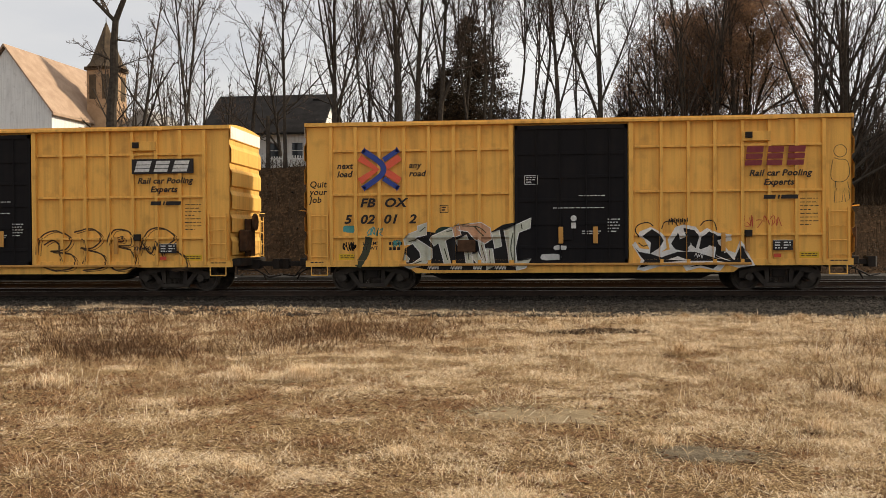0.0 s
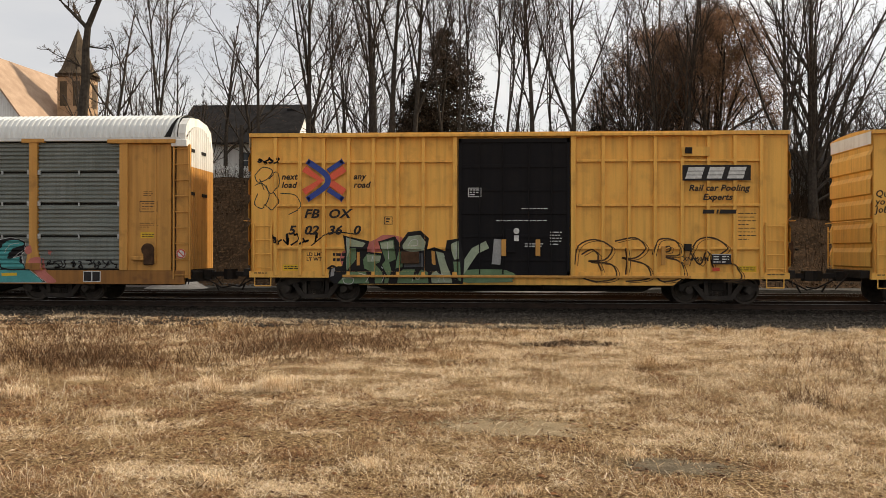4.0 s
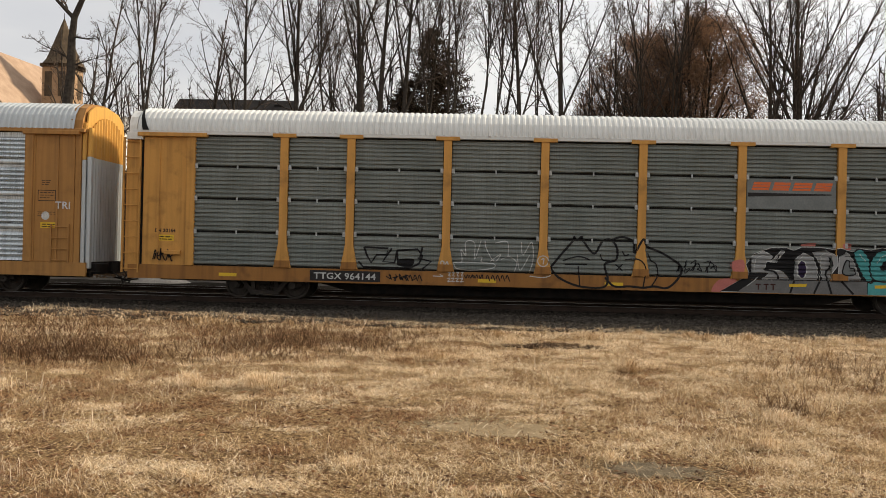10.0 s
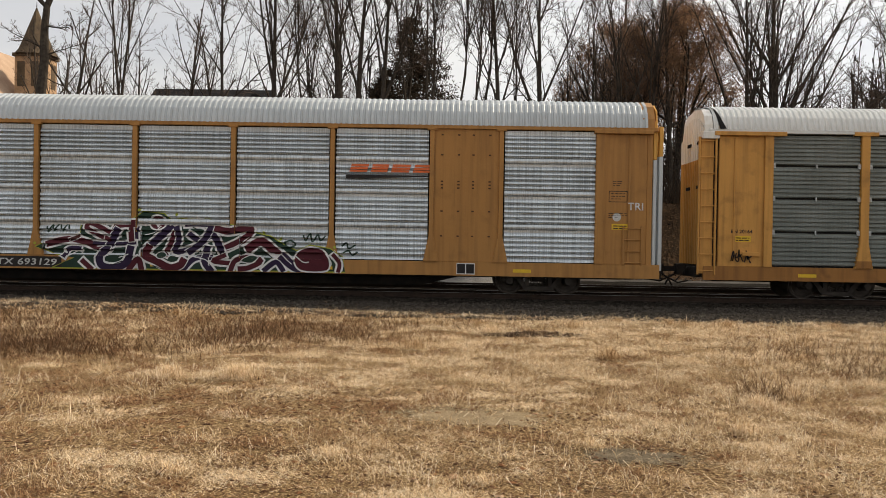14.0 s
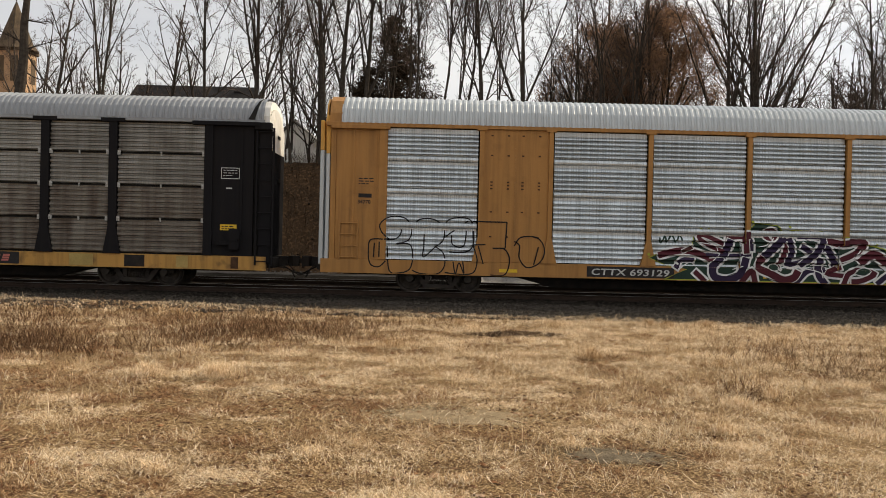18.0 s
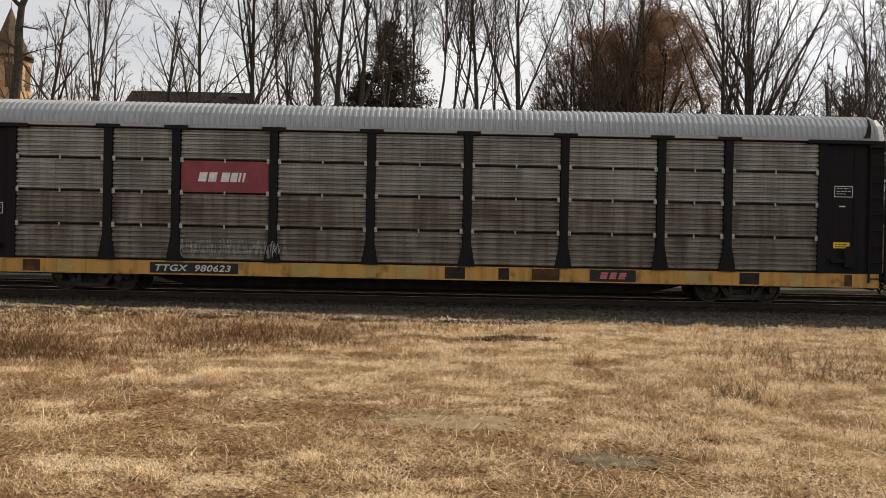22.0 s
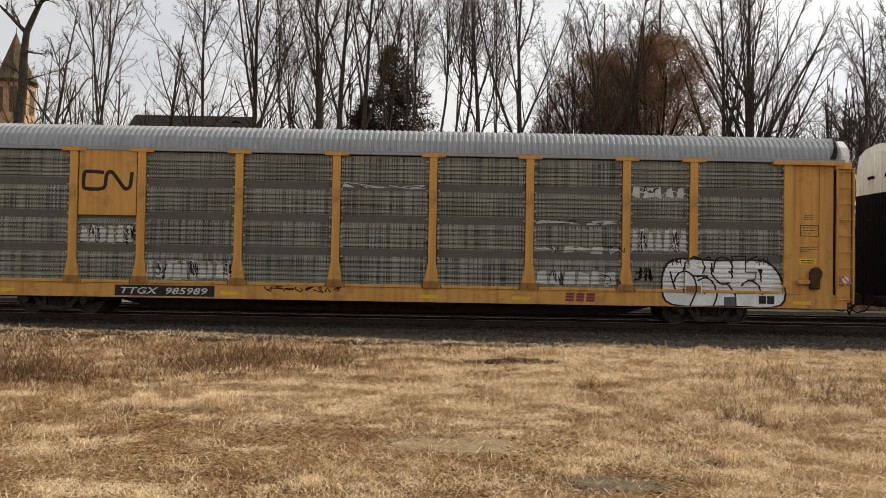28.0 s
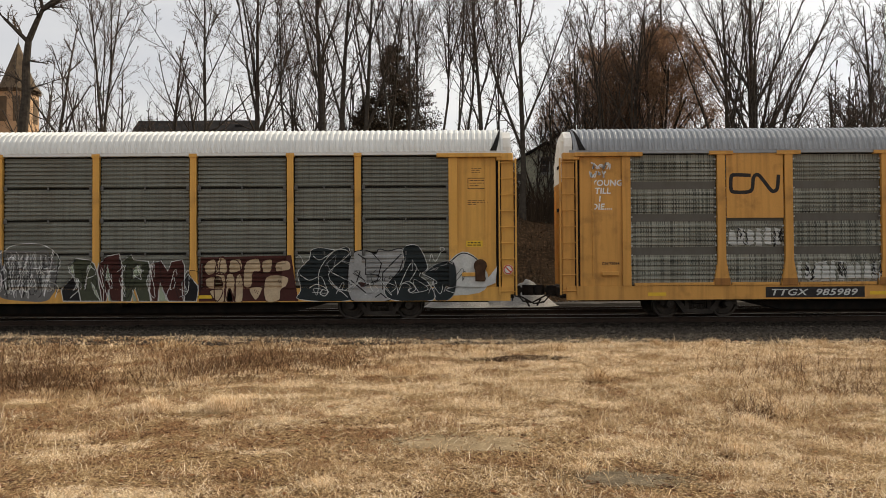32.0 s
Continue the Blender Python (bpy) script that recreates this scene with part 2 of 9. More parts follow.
def mesh_of(name, bm, material):
    bmesh.ops.recalc_face_normals(bm, faces=bm.faces[:])
    me = bpy.data.meshes.new(name)
    bm.to_mesh(me)
    bm.free()
    me.materials.append(material)
    return me


def part(name, bm, material, parent=None, label=""):
    me = bm if isinstance(bm, bpy.types.Mesh) else mesh_of(name, bm, material)
    ob = new(name, me)
    ob.parent = parent
    return tagged(ob, label) if label else ob


def thing(name, label, category, group="", kind="", at=None):
    ob = new(name)
    if at is not None:
        ob.matrix_basis = at
    return tagged(ob, label, category, group, kind)


def piece(name, me, parent, x=0, y=0, z=0, turn=None):
    ob = new(name, me)
    ob.parent = parent
    ob.matrix_basis = turn if turn is not None else Matrix.Translation((x, y, z))
    return ob


def lettering(text, x, z, size, material, parent, y, lean=0.0, weight=0.0, wide=1.0, name="lettering", label="", align="LEFT"):
    """Built-in font on a plane that faces -y, with the line's start (or middle) at x and its foot at z."""
    cu = bpy.data.curves.new(name, "FONT")
    cu.body, cu.size, cu.shear, cu.offset, cu.align_x = text, size, lean, weight, align
    cu.resolution_u, cu.extrude, cu.space_character = 3, 0.001, 1.05
    tmp = bpy.data.objects.new(name, cu)
    scene.collection.objects.link(tmp)
    me = bpy.data.meshes.new_from_object(tmp.evaluated_get(bpy.context.evaluated_depsgraph_get()))
    bpy.data.objects.remove(tmp)
    bpy.data.curves.remove(cu)
    me.transform(Matrix.Translation((x, y, z)) @ Matrix.Rotation(radians(90), 4, "X") @ Matrix.Diagonal((wide, 1, 1, 1)))
    me.materials.clear()
    me.materials.append(material)
    ob = new(name, me)
    ob.parent = parent
    return tagged(ob, label) if label else ob


def flat(bm, ring, y, thick=0.002):
    """A thin plate facing -y from (x, z) points."""
    a = 0
    for (p, q), (r, s) in zip(ring, ring[1:] + ring[:1]):
        a += p * s - r * q
    if a < 0:
        ring = ring[::-1]
    bm.faces.new([bm.verts.new((p, y, q)) for p, q in ring])


def bar(bm, x0, x1, z0, z1, y, lean=0.0):
    k = lean * (z1 - z0)
    flat(bm, [(x0, z0), (x1, z0), (x1 + k, z1), (x0 + k, z1)], y)


def lines_of_bars(bm, x, z, widths, height, pitch, y, rng):
    """Unreadable small print: rows of short bars."""
    for i, w in enumerate(widths):
        u = x
        while u < x + w - 0.02:
            step = rng.uniform(0.05, 0.16)
            bar(bm, u, min(u + step, x + w), z - i * pitch, z - i * pitch + height, y)
            u += step + 0.03


def ribbon(bm, pts, width, y, y_step=0.0):
    """A brush stroke along (x, z) points."""
    left, right = [], []
    k = len(pts)
    for i, (p, q) in enumerate(pts):
        a, b = pts[max(i - 1, 0)], pts[min(i + 1, k - 1)]
        d = Vector((b[0] - a[0], b[1] - a[1]))
        d = d.normalized() if d.length > 1e-6 else Vector((1, 0))
        w = width * 0.5
        left.append((p - d.y * w, q + d.x * w))
        right.append((p + d.y * w, q - d.x * w))
    for i in range(k - 1):
        flat(bm, [left[i], left[i + 1], right[i + 1], right[i]], y)


def smooth_line(pts, closed=False, per=6):
    """Catmull-Rom through (x, z) points."""
    k, out = len(pts), []
    span = range(k) if closed else range(k - 1)
    for i in span:
        p = [pts[(i + j) % k] if closed else pts[min(max(i + j, 0), k - 1)] for j in (-1, 0, 1, 2)]
        for s in range(per):
            t = s / per
            out.append(tuple(0.5 * (2 * p[1][c] + (p[2][c] - p[0][c]) * t + (2 * p[0][c] - 5 * p[1][c] + 4 * p[2][c] - p[3][c]) * t * t + (3 * p[1][c] - p[0][c] - 3 * p[2][c] + p[3][c]) * t ** 3) for c in (0, 1)))
    if not closed:
        out.append(pts[-1])
    return out


# ---- running gear ----
def side_frame_mesh():
    """A cast side frame: a bowed top chord, slanting arms, a lower bar and a nest of springs between them."""
    bm = bmesh.new()
    for s in (-1, 1):
        prism(bm, [(s * 1.16, 0.40), (s * 1.16, 0.60), (s * 0.66, 0.74), (s * 0.30, 0.78), (s * 0.30, 0.66), (s * 0.62, 0.60), (s * 0.86, 0.52), (s * 0.86, 0.40)], "y", -1.14, -0.98)
        prism(bm, [(s * 0.74, 0.54), (s * 0.60, 0.60), (s * 0.36, 0.27), (s * 0.30, 0.15), (s * 0.44, 0.15)], "y", -1.13, -1.0)
        prism(bm, [(s * 0.30, 0.66), (s * 0.42, 0.66), (s * 0.40, 0.27), (s * 0.28, 0.27)], "y", -1.12, -1.0)
        lathe(bm, [(0.02, -1.27), (0.11, -1.27), (0.12, -1.20), (0.12, -1.0)], (s * 0.89, 0, 0.43), 12)
    box(bm, -0.32, 0.32, -1.14, -0.98, 0.66, 0.78)
    box(bm, -0.44, 0.44, -1.15, -0.97, 0.14, 0.25)
    for x in (-0.20, -0.07, 0.07, 0.20):
        for k in range(5):
            lathe(bm, [(0.035, -0.03), (0.062, -0.012), (0.062, 0.012), (0.035, 0.03)], (x, -1.07, 0.29 + k * 0.075), 8)
    return mesh_of("side_frame", bm, CASTING)


def wheelset_mesh():
    bm = bmesh.new()
    rod(bm, (0, -1.0, 0), (0, 1.0, 0), 0.075, 10)
    for s in (-1, 1):
        lathe(bm, [(0.08, s * 0.80), (0.13, s * 0.82), (0.16, s * 0.76), (0.33, s * 0.75), (0.36, s * 0.80), (0.42, s * 0.80), (0.42, s * 0.72), (0.45, s * 0.69), (0.44, s * 0.66), (0.34, s * 0.67), (0.08, s * 0.70)], (0, 0, 0), 28)
        for i in range(3):
            a = i * math.tau / 3
            rod(bm, (0.22 * math.cos(a), s * 0.755, 0.22 * math.sin(a)), (0.22 * math.cos(a), s * 0.775, 0.22 * math.sin(a)), 0.035, 6)
    return mesh_of("wheelset", bm, TYRE)


SIDE_FRAME, WHEELSET = side_frame_mesh(), wheelset_mesh()
BOLSTER = mesh_of("truck", block(-0.2, 0.2, -1.12, 1.12, 0.40, 0.74, 0.03), IRON)


def truck(car, x):
    base = piece("truck", BOLSTER, car, x)
    piece("side_frame", SIDE_FRAME, base)
    piece("side_frame", SIDE_FRAME, base, turn=Matrix.Rotation(math.pi, 4, "Z"))
    for dx in (-0.89, 0.89):
        AXLES.append((piece("wheelset", WHEELSET, base, dx, 0, 0.42), dx))


def coupler_mesh():
    """A drawbar with its knuckle, pointing to +x from the sill's end."""
    bm = bmesh.new()
    box(bm, -0.4, 0.35, -0.16, 0.16, 0.68, 0.98)
    box(bm, 0.35, 0.85, -0.09, 0.09, 0.76, 0.92)
    prism(bm, [(0.80, -0.17), (1.02, -0.20), (1.12, -0.06), (1.02, 0.02), (1.10, 0.14), (0.95, 0.24), (0.78, 0.15)], "z", 0.68, 1.0)
    rod(bm, (0.2, -0.35, 0.72), (0.75, -0.45, 0.42), 0.025)
    rod(bm, (0.75, -0.45, 0.42), (1.1, -0.3, 0.48), 0.025)
    rod(bm, (0.0, -1.30, 0.72), (0.30, -0.25, 0.62), 0.018)
    rod(bm, (0.0, -1.30, 0.72), (0.0, -1.34, 0.55), 0.018)
    rod(bm, (0.12, 0.5, 0.9), (0.5, 0.45, 0.45), 0.02)
    rod(bm, (0.5, -0.25, 0.55), (0.62, -0.3, 0.32), 0.03)
    return mesh_of("coupler", bm, IRON)


COUPLER = coupler_mesh()


def couplers(car, half):
    piece("coupler", COUPLER, car, half - 0.02)
    piece("coupler", COUPLER, car, turn=Matrix.Translation((-half + 0.02, 0, 0)) @ Matrix.Rotation(math.pi, 4, "Z"))


def ladder(car, x0, x1, z0, z1, rungs, y, material, depth=0.06):
    """Two stiles and rungs on the near side."""
    stile = mesh_of("ladder", block(-0.025, 0.025, y - depth, y, z0, z1, 0.004), material)
    base = piece("ladder", stile, car, x0)
    piece("stile", stile, base, x1 - x0)
    bm = bmesh.new()
    rod(bm, (0, y - depth * 0.8, 0), (x1 - x0, y - depth * 0.8, 0), 0.016, 6)
    rung = mesh_of("rung", bm, material)
    for i in range(rungs):
        piece("rung", rung, base, 0, 0, z0 + (z1 - z0) * (i + 0.25) / (rungs - 0.5))
    return base


# ---- boxcars ----
RIBS = (-7.29, -6.53, -5.80, -5.04, -4.28, -3.53, -2.76, 2.63, 3.41, 4.17, 4.96, 5.73, 6.50, 7.27)
POST_W = 0.10


def end_wall_mesh():
    """A pressed steel end with deep level ridges, facing +x."""
    prof = [(0.0, 0.80)]
    for k in range(5):
        z = 1.12 + k * 0.72
        prof += [(0.02, z), (0.085, z + 0.04), (0.09, z + 0.46), (0.02, z + 0.60)]
    prof += [(0.02, 4.74), (0.06, 4.76), (0.06, 5.18), (0.0, 5.2)]
    bm = bmesh.new()
    sheet(bm, [[(x, y, z) for x, z in prof] for y in (-1.49, -1.40, 1.40, 1.49)])
    sheet(bm, [[(0.0, s * 1.49, 0.8), (0.0, s * 1.49, 5.2)] for s in (-1, 1)])
    return mesh_of("end_wall", bm, YELLOW_END)


END_WALL = end_wall_mesh()
BOX_POST = mesh_of("side_post", block(-POST_W / 2, POST_W / 2, -1.555, -1.44, 0.84, 5.05, 0.008), YELLOW)
EDGE_POST = mesh_of("door_post", block(-0.07, 0.07, -1.57, -1.44, 0.80, 5.05, 0.008), YELLOW)
BOX_RAILS = [mesh_of("side_rail", block(a, b, -1.535, -1.44, -0.035, 0.035, 0.006), YELLOW) for a, b in ((-7.29, -1.85), (1.85, 7.27))]


def boxcar_roof():
    bm = bmesh.new()
    prism(bm, [(-1.56, 5.07), (-1.56, 5.18), (-0.9, 5.25), (0, 5.28), (0.9, 5.25), (1.56, 5.18), (1.56, 5.07)], "x", -8.10, 8.10)
    return mesh_of("roof", bm, YELLOW)


BOX_ROOF = boxcar_roof()
ROOF_RIB = mesh_of("roof_rib", block(-0.05, 0.05, -0.90, 0.90, 5.22, 5.275), YELLOW)


def boxcar(label, start):
    car = thing("boxcar", label, "boxcar", "boxcars of the train")
    part("body", block(-8.06, 8.06, -1.45, 1.45, 0.90, 5.06), YELLOW, car)
    top = piece("roof", BOX_ROOF, car)
    for i in range(15):
        piece("roof_rib", ROOF_RIB, top, -7.7 + i * 1.1)
    bm = bmesh.new()
    prism(bm, [(-8.1, 0.78), (-8.1, 0.97), (8.1, 0.97), (8.1, 0.78), (4.95, 0.78), (4.7, 0.58), (-4.7, 0.58), (-4.95, 0.78)], "y", -1.515, -1.36)
    part("side_sill", bm, YELLOW, car)
    part("header_track", block(-5.95, 5.95, -1.64, -1.50, 5.04, 5.13, 0.01), YELLOW, car)
    for x in RIBS:
        piece("side_post", BOX_POST, car, x)
    for x in (-1.80, 1.74):
        piece("door_post", EDGE_POST, car, x)
    for z in (4.31, 2.98, 1.69):
        for me in BOX_RAILS:
            piece("side_rail", me, car, 0, 0, z)
    # the black plug door
    door = part("door", block(-1.69, 1.64, -1.55, -1.48, 0.86, 4.98), BLACK, car, "black plug door with lock rods and placards")
    for z in (1.35, 2.05, 2.75, 3.45, 4.15):
        part("door_rib", block(-1.60, 1.55, -1.575, -1.55, z - 0.05, z + 0.05, 0.006), BLACK, door)
    bm = bmesh.new()
    box(bm, -1.69, -1.60, -1.585, -1.55, 0.86, 4.98)
    box(bm, 1.55, 1.64, -1.585, -1.55, 0.86, 4.98)
    box(bm, -1.69, 1.64, -1.585, -1.55, 4.86, 4.98)
    box(bm, -1.69, 1.64, -1.585, -1.55, 0.86, 0.98)
    part("door_frame", bm, BLACK, door)
    for x in (-1.05, -0.35, 0.42, 1.1):
        bm = bmesh.new()
        rod(bm, (x, -1.60, 0.9), (x, -1.60, 4.85), 0.018, 6)
        part("lock_rod", bm, BLACK, door)
    part("lock_box", block(-0.28, 0.02, -1.61, -1.57, 1.55, 2.25, 0.01), BLACK, door)
    for x in (-0.40, 0.62):
        part("handle", block(x, x + 0.14, -1.63, -1.60, 1.45, 1.95, 0.01), AMBER, door, "yellow door lever")
    part("door_track", block(-5.2, 5.2, -1.63, -1.51, 0.80, 0.87, 0.01), AMBER, car)
    for x, z, widths, tall, pitch, y, seed in ((-1.35, 3.42, (0.30, 0.26, 0.2), 0.03, 0.07, -1.578, 4), (-0.55, 2.50, (1.5,), 0.025, 0.07, -1.578, 5), (0.2, 2.86, (0.8,), 0.025, 0.07, -1.578, 6), (0.3, 1.80, (0.55, 0.5), 0.03, 0.07, -1.578, 7), (1.05, 2.15, (0.36, 0.30, 0.36, 0.33, 0.25), 0.03, 0.09, -1.604, 8)):
        bm = bmesh.new()
        lines_of_bars(bm, x, z, widths, tall, pitch, y, random.Random(seed))
        part("stencil", bm, CHALK, door, "small white stencilled lines")
    bm = bmesh.new()
    flat(bm, [(0.05 + 0.09 * math.cos(a), 2.2 + 0.09 * math.sin(a)) for a in (i * math.tau / 14 for i in range(14))], -1.613)
    part("placard", bm, CHALK, door, "round white placard")
    bm = bmesh.new()
    bar(bm, -0.02, 0.12, 1.9, 2.07, -1.613)
    part("placard", bm, CHALK, door, "small white placard")
    for a, b, d, e in ((-1.40, -1.38, 3.22, 3.5), (-1.02, -1.00, 3.22, 3.5), (-1.40, -1.00, 3.48, 3.5), (-1.40, -1.00, 3.22, 3.24)):
        bm = bmesh.new()
        bar(bm, a, b, d, e, -1.580)
        part("frame_line", bm, CHALK, door)
    for s in (-1, 1):
        piece("end_wall", END_WALL, car, turn=Matrix.Translation((s * 8.05, 0, 0)) @ Matrix.Rotation(0 if s > 0 else math.pi, 4, "Z"))
        part("end_band", block(min(s * 8.10, s * 8.118), max(s * 8.10, s * 8.118), -1.47, 1.47, 4.78, 5.15), WHITE, car, "white band across the top of the end")
        x = s * 7.68
        ladder(car, x - 0.27, x + 0.27, 0.98, 2.45, 4, -1.50, YELLOW)
        bm = bmesh.new()
        for u, v, p, q in ((x - 0.25, 0.78, x - 0.25, 0.52), (x - 0.25, 0.52, x + 0.25, 0.52), (x + 0.25, 0.52, x + 0.25, 0.78)):
            rod(bm, (u, -1.50, v), (p, -1.50, q), 0.018)
        part("sill_step", bm, YELLOW, car)
        bm = bmesh.new()
        for yy in (1.2, 0.85):
            rod(bm, (s * 8.30, yy, 1.0), (s * 8.30, yy, 2.4), 0.02)
        for k in range(4):
            rod(bm, (s * 8.30, 1.2, 1.1 + k * 0.38), (s * 8.30, 0.85, 1.1 + k * 0.38), 0.016)
        rod(bm, (s * 8.28, -1.45, 2.52), (s * 8.28, 1.45, 2.52), 0.018)
        part("end_ladder", bm, YELLOW_END, car)
        part("end_sill", block(min(s * 8.04, s * 8.34), max(s * 8.04, s * 8.34), -1.3, 1.3, 0.80, 1.04, 0.02), IRON, car)
        truck(car, s * 6.12)
    # brake gear shows on the end that trails away
    bm = block(8.16, 8.42, -0.95, -0.45, 1.25, 1.95, 0.04)
    box(bm, 8.16, 8.36, -0.35, 0.1, 1.1, 2.3)
    rod(bm, (8.40, -0.1, 2.2), (8.46, -0.1, 2.2), 0.28, 16)
    part("brake_gear", bm, RUST, car)
    bm = block(-7.6, 7.6, -0.32, 0.32, 0.55, 0.92)
    prism(bm, [(-4.6, 0.6), (-4.0, 0.34), (4.0, 0.34), (4.6, 0.6)], "y", -0.4, 0.4)
    for x in (-2.8, -1.2, 0.6, 2.2, 3.6):
        box(bm, x - 0.06, x + 0.06, -1.35, 1.35, 0.72, 0.92)
    rod(bm, (-2.4, -0.9, 0.62), (-1.2, -0.9, 0.62), 0.2, 12)
    box(bm, 0.9, 1.7, -1.1, -0.5, 0.45, 0.85)
    rod(bm, (-4.5, -0.7, 0.5), (5.0, -0.6, 0.5), 0.02)
    part("underframe", bm, IRON, car)
    couplers(car, 8.25)
    CARS.append((car, start))
    return car


def road_emblem(car, x, z):
    """Red arrowheads that meet, each with a blue edge, as plain shapes."""
    y = -1.558
    red, blue = bmesh.new(), bmesh.new()
    ribbon(red, [(x - 0.62, z + 0.36), (x - 0.10, z + 0.0), (x - 0.62, z - 0.36)], 0.21, y)
    ribbon(blue, smooth_line([(x - 0.50, z + 0.57), (x + 0.0, z + 0.22), (x + 0.12, z), (x + 0.0, z - 0.22), (x - 0.50, z - 0.57)], per=5), 0.17, y - 0.002)
    for s in (1, -1):
        ribbon(red, [(x + 0.62, z + s * 0.36), (x + 0.20, z + s * 0.07)], 0.21, y - 0.001)
        ribbon(blue, [(x + 0.56, z + s * 0.57), (x + 0.12, z + s * 0.28)], 0.15, y - 0.002)
        flat(blue, [(x - 0.58, z + s * 0.50), (x - 0.46, z + s * 0.68), (x - 0.42, z + s * 0.52)], y - 0.002)
        flat(blue, [(x + 0.64, z + s * 0.50), (x + 0.52, z + s * 0.68), (x + 0.48, z + s * 0.52)], y - 0.002)
    part("emblem", red, BRIGHT_RED, car, "red arrowheads of a crossing emblem")
    part("emblem", blue, BLUE, car, "blue edges of a crossing emblem")


def slant_blocks(parent, x, z, w, h, y, material, label, gaps=(0.30, 0.36, 0.64, 0.70), lean=0.3):
    """A maker's mark as plain leaning blocks, each slit by level lines."""
    cuts = (0.0, *gaps, 1.0)
    for a, b in zip(cuts[::2], cuts[1::2]):
        for c, d in ((0.0, 0.28), (0.34, 0.62), (0.68, 1.0)):
            bm, k = bmesh.new(), lean * h * c
            bar(bm, x + w * a + k, x + w * b + k - lean * h * 0.5, z + h * c, z + h * d, y, lean)
            part("emblem_block", bm, material, parent, label)


def boxcar_print(car, number, dark):
    y = -1.558
    road_emblem(car, -5.78, 3.74)
    lettering("next\nload", -7.12, 3.78, 0.255, INK, car, -1.453, 0.25, 0.008)
    lettering("any\nroad", -4.90, 3.78, 0.255, INK, car, -1.453, 0.25, 0.008)
    for chars, x, z in (("FB", -6.40, 2.60), ("OX", -5.66, 2.60), (number[0], -6.89, 2.10), (number[1:3], -6.40, 2.10), (number[3:5], -5.68, 2.10), (number[5], -4.90, 2.10)):
        lettering(chars, x, z, 0.37, INK, car, y, 0.25, 0.012, 1.15)
    lettering("LD LMT\nLT WT", -6.34, 1.44, 0.15, INK, car, -1.453, 0, 0.003)
    bm = bmesh.new()
    lines_of_bars(bm, -5.52, 1.44, (0.42, 0.38), 0.09, 0.16, -1.453, random.Random(1))
    lines_of_bars(bm, 6.62, 2.72, (0.52, 0.5, 0.52, 0.3, 0.5, 0.5, 0.52, 0.3), 0.022, 0.11, -1.453, random.Random(2))
    for a, b, c, d in ((-3.96, -3.94, 2.40, 2.64), (-3.72, -3.70, 2.40, 2.64), (-3.96, -3.70, 2.40, 2.42), (-3.96, -3.70, 2.62, 2.64)):
        bar(bm, a, b, c, d, -1.453)
    lines_of_bars(bm, -3.90, 2.55, (0.13, 0.1), 0.04, 0.08, -1.453, random.Random(2))
    lines_of_bars(bm, 7.45, 0.90, (0.5,), 0.03, 0.05, -1.518, random.Random(9))
    lines_of_bars(bm, -7.95, 0.90, (0.4,), 0.03, 0.05, -1.518, random.Random(9))
    part("stencils", bm, INK, car, "small black stencilled data")
    bm = bmesh.new()
    bar(bm, 5.82, 6.38, 1.22, 1.52, -1.560)
    plate = part("consolidated_plate", bm, INK, car, "small black data plate with white print")
    bm = bmesh.new()
    lines_of_bars(bm, 5.87, 1.43, (0.2, 0.2, 0.2), 0.035, 0.08, -1.562, random.Random(2))
    lines_of_bars(bm, 6.12, 1.43, (0.2, 0.2, 0.1), 0.035, 0.08, -1.562, random.Random(5))
    bar(bm, 5.82, 6.38, 1.505, 1.52, -1.562)
    part("print", bm, CHALK, plate)
    for x in (-7.08, 6.6):
        bm = bmesh.new()
        bar(bm, x, x + 0.55, 0.99, 1.17, -1.453)
        tab = part("placard", bm, GOLD, car, "yellow warning strip")
        bm = bmesh.new()
        lines_of_bars(bm, x + 0.05, 1.10, (0.45, 0.45), 0.025, 0.06, -1.455, random.Random(4))
        part("print", bm, INK, tab)
    bm = bmesh.new()
    bar(bm, 5.84, 6.05, 1.02, 1.12, -1.560)
    part("placard", bm, RED, car, "small red tag")
    for x, z in ((4.35, 0), (5.05, 0)):
        part("tack_board", block(x, x + 0.12, -1.56, -1.50, 1.2, 1.75, 0.005), AMBER, car)
    part("tack_board", block(-3.42, -2.88, -1.59, -1.50, 1.22, 1.58, 0.01), RUST, car)
    part("lading_bracket", block(4.93, 5.75, -1.60, -1.50, 4.42, 4.70, 0.01), YELLOW, car)
    part("lading_bracket", block(5.02, 5.22, -1.66, -1.60, 4.5, 4.68, 0.01), IRON, car)
    part("lading_bracket", block(5.02, 5.22, -1.63, -1.50, 1.62, 1.82, 0.01), IRON, car)
    if dark:
        bm = bmesh.new()
        bar(bm, 4.96, 6.95, 3.70, 4.16, y)
        panel = part("emblem_panel", bm, INK, car, "black panel with white slanted blocks")
        slant_blocks(panel, 5.04, 3.76, 1.74, 0.34, y - 0.003, CHALK, "white slanted block emblem")
    else:
        slant_blocks(car, 5.02, 3.70, 1.70, 0.56, y, MAROON, "maroon slanted block emblem", lean=0.12)
    lettering("Rail car Pooling", 6.02, 3.40, 0.25, INK, car, y, 0.25, 0.008, 1.06, align="CENTER")
    lettering("Experts", 5.98, 3.13, 0.25, INK, car, y, 0.25, 0.008, 1.06, align="CENTER")
    bm = bmesh.new()
    for a, b in ((5.55, 5.88), (5.95, 6.0), (6.04, 6.52)):
        bar(bm, a, b, 2.72, 2.84, y, 0.2)
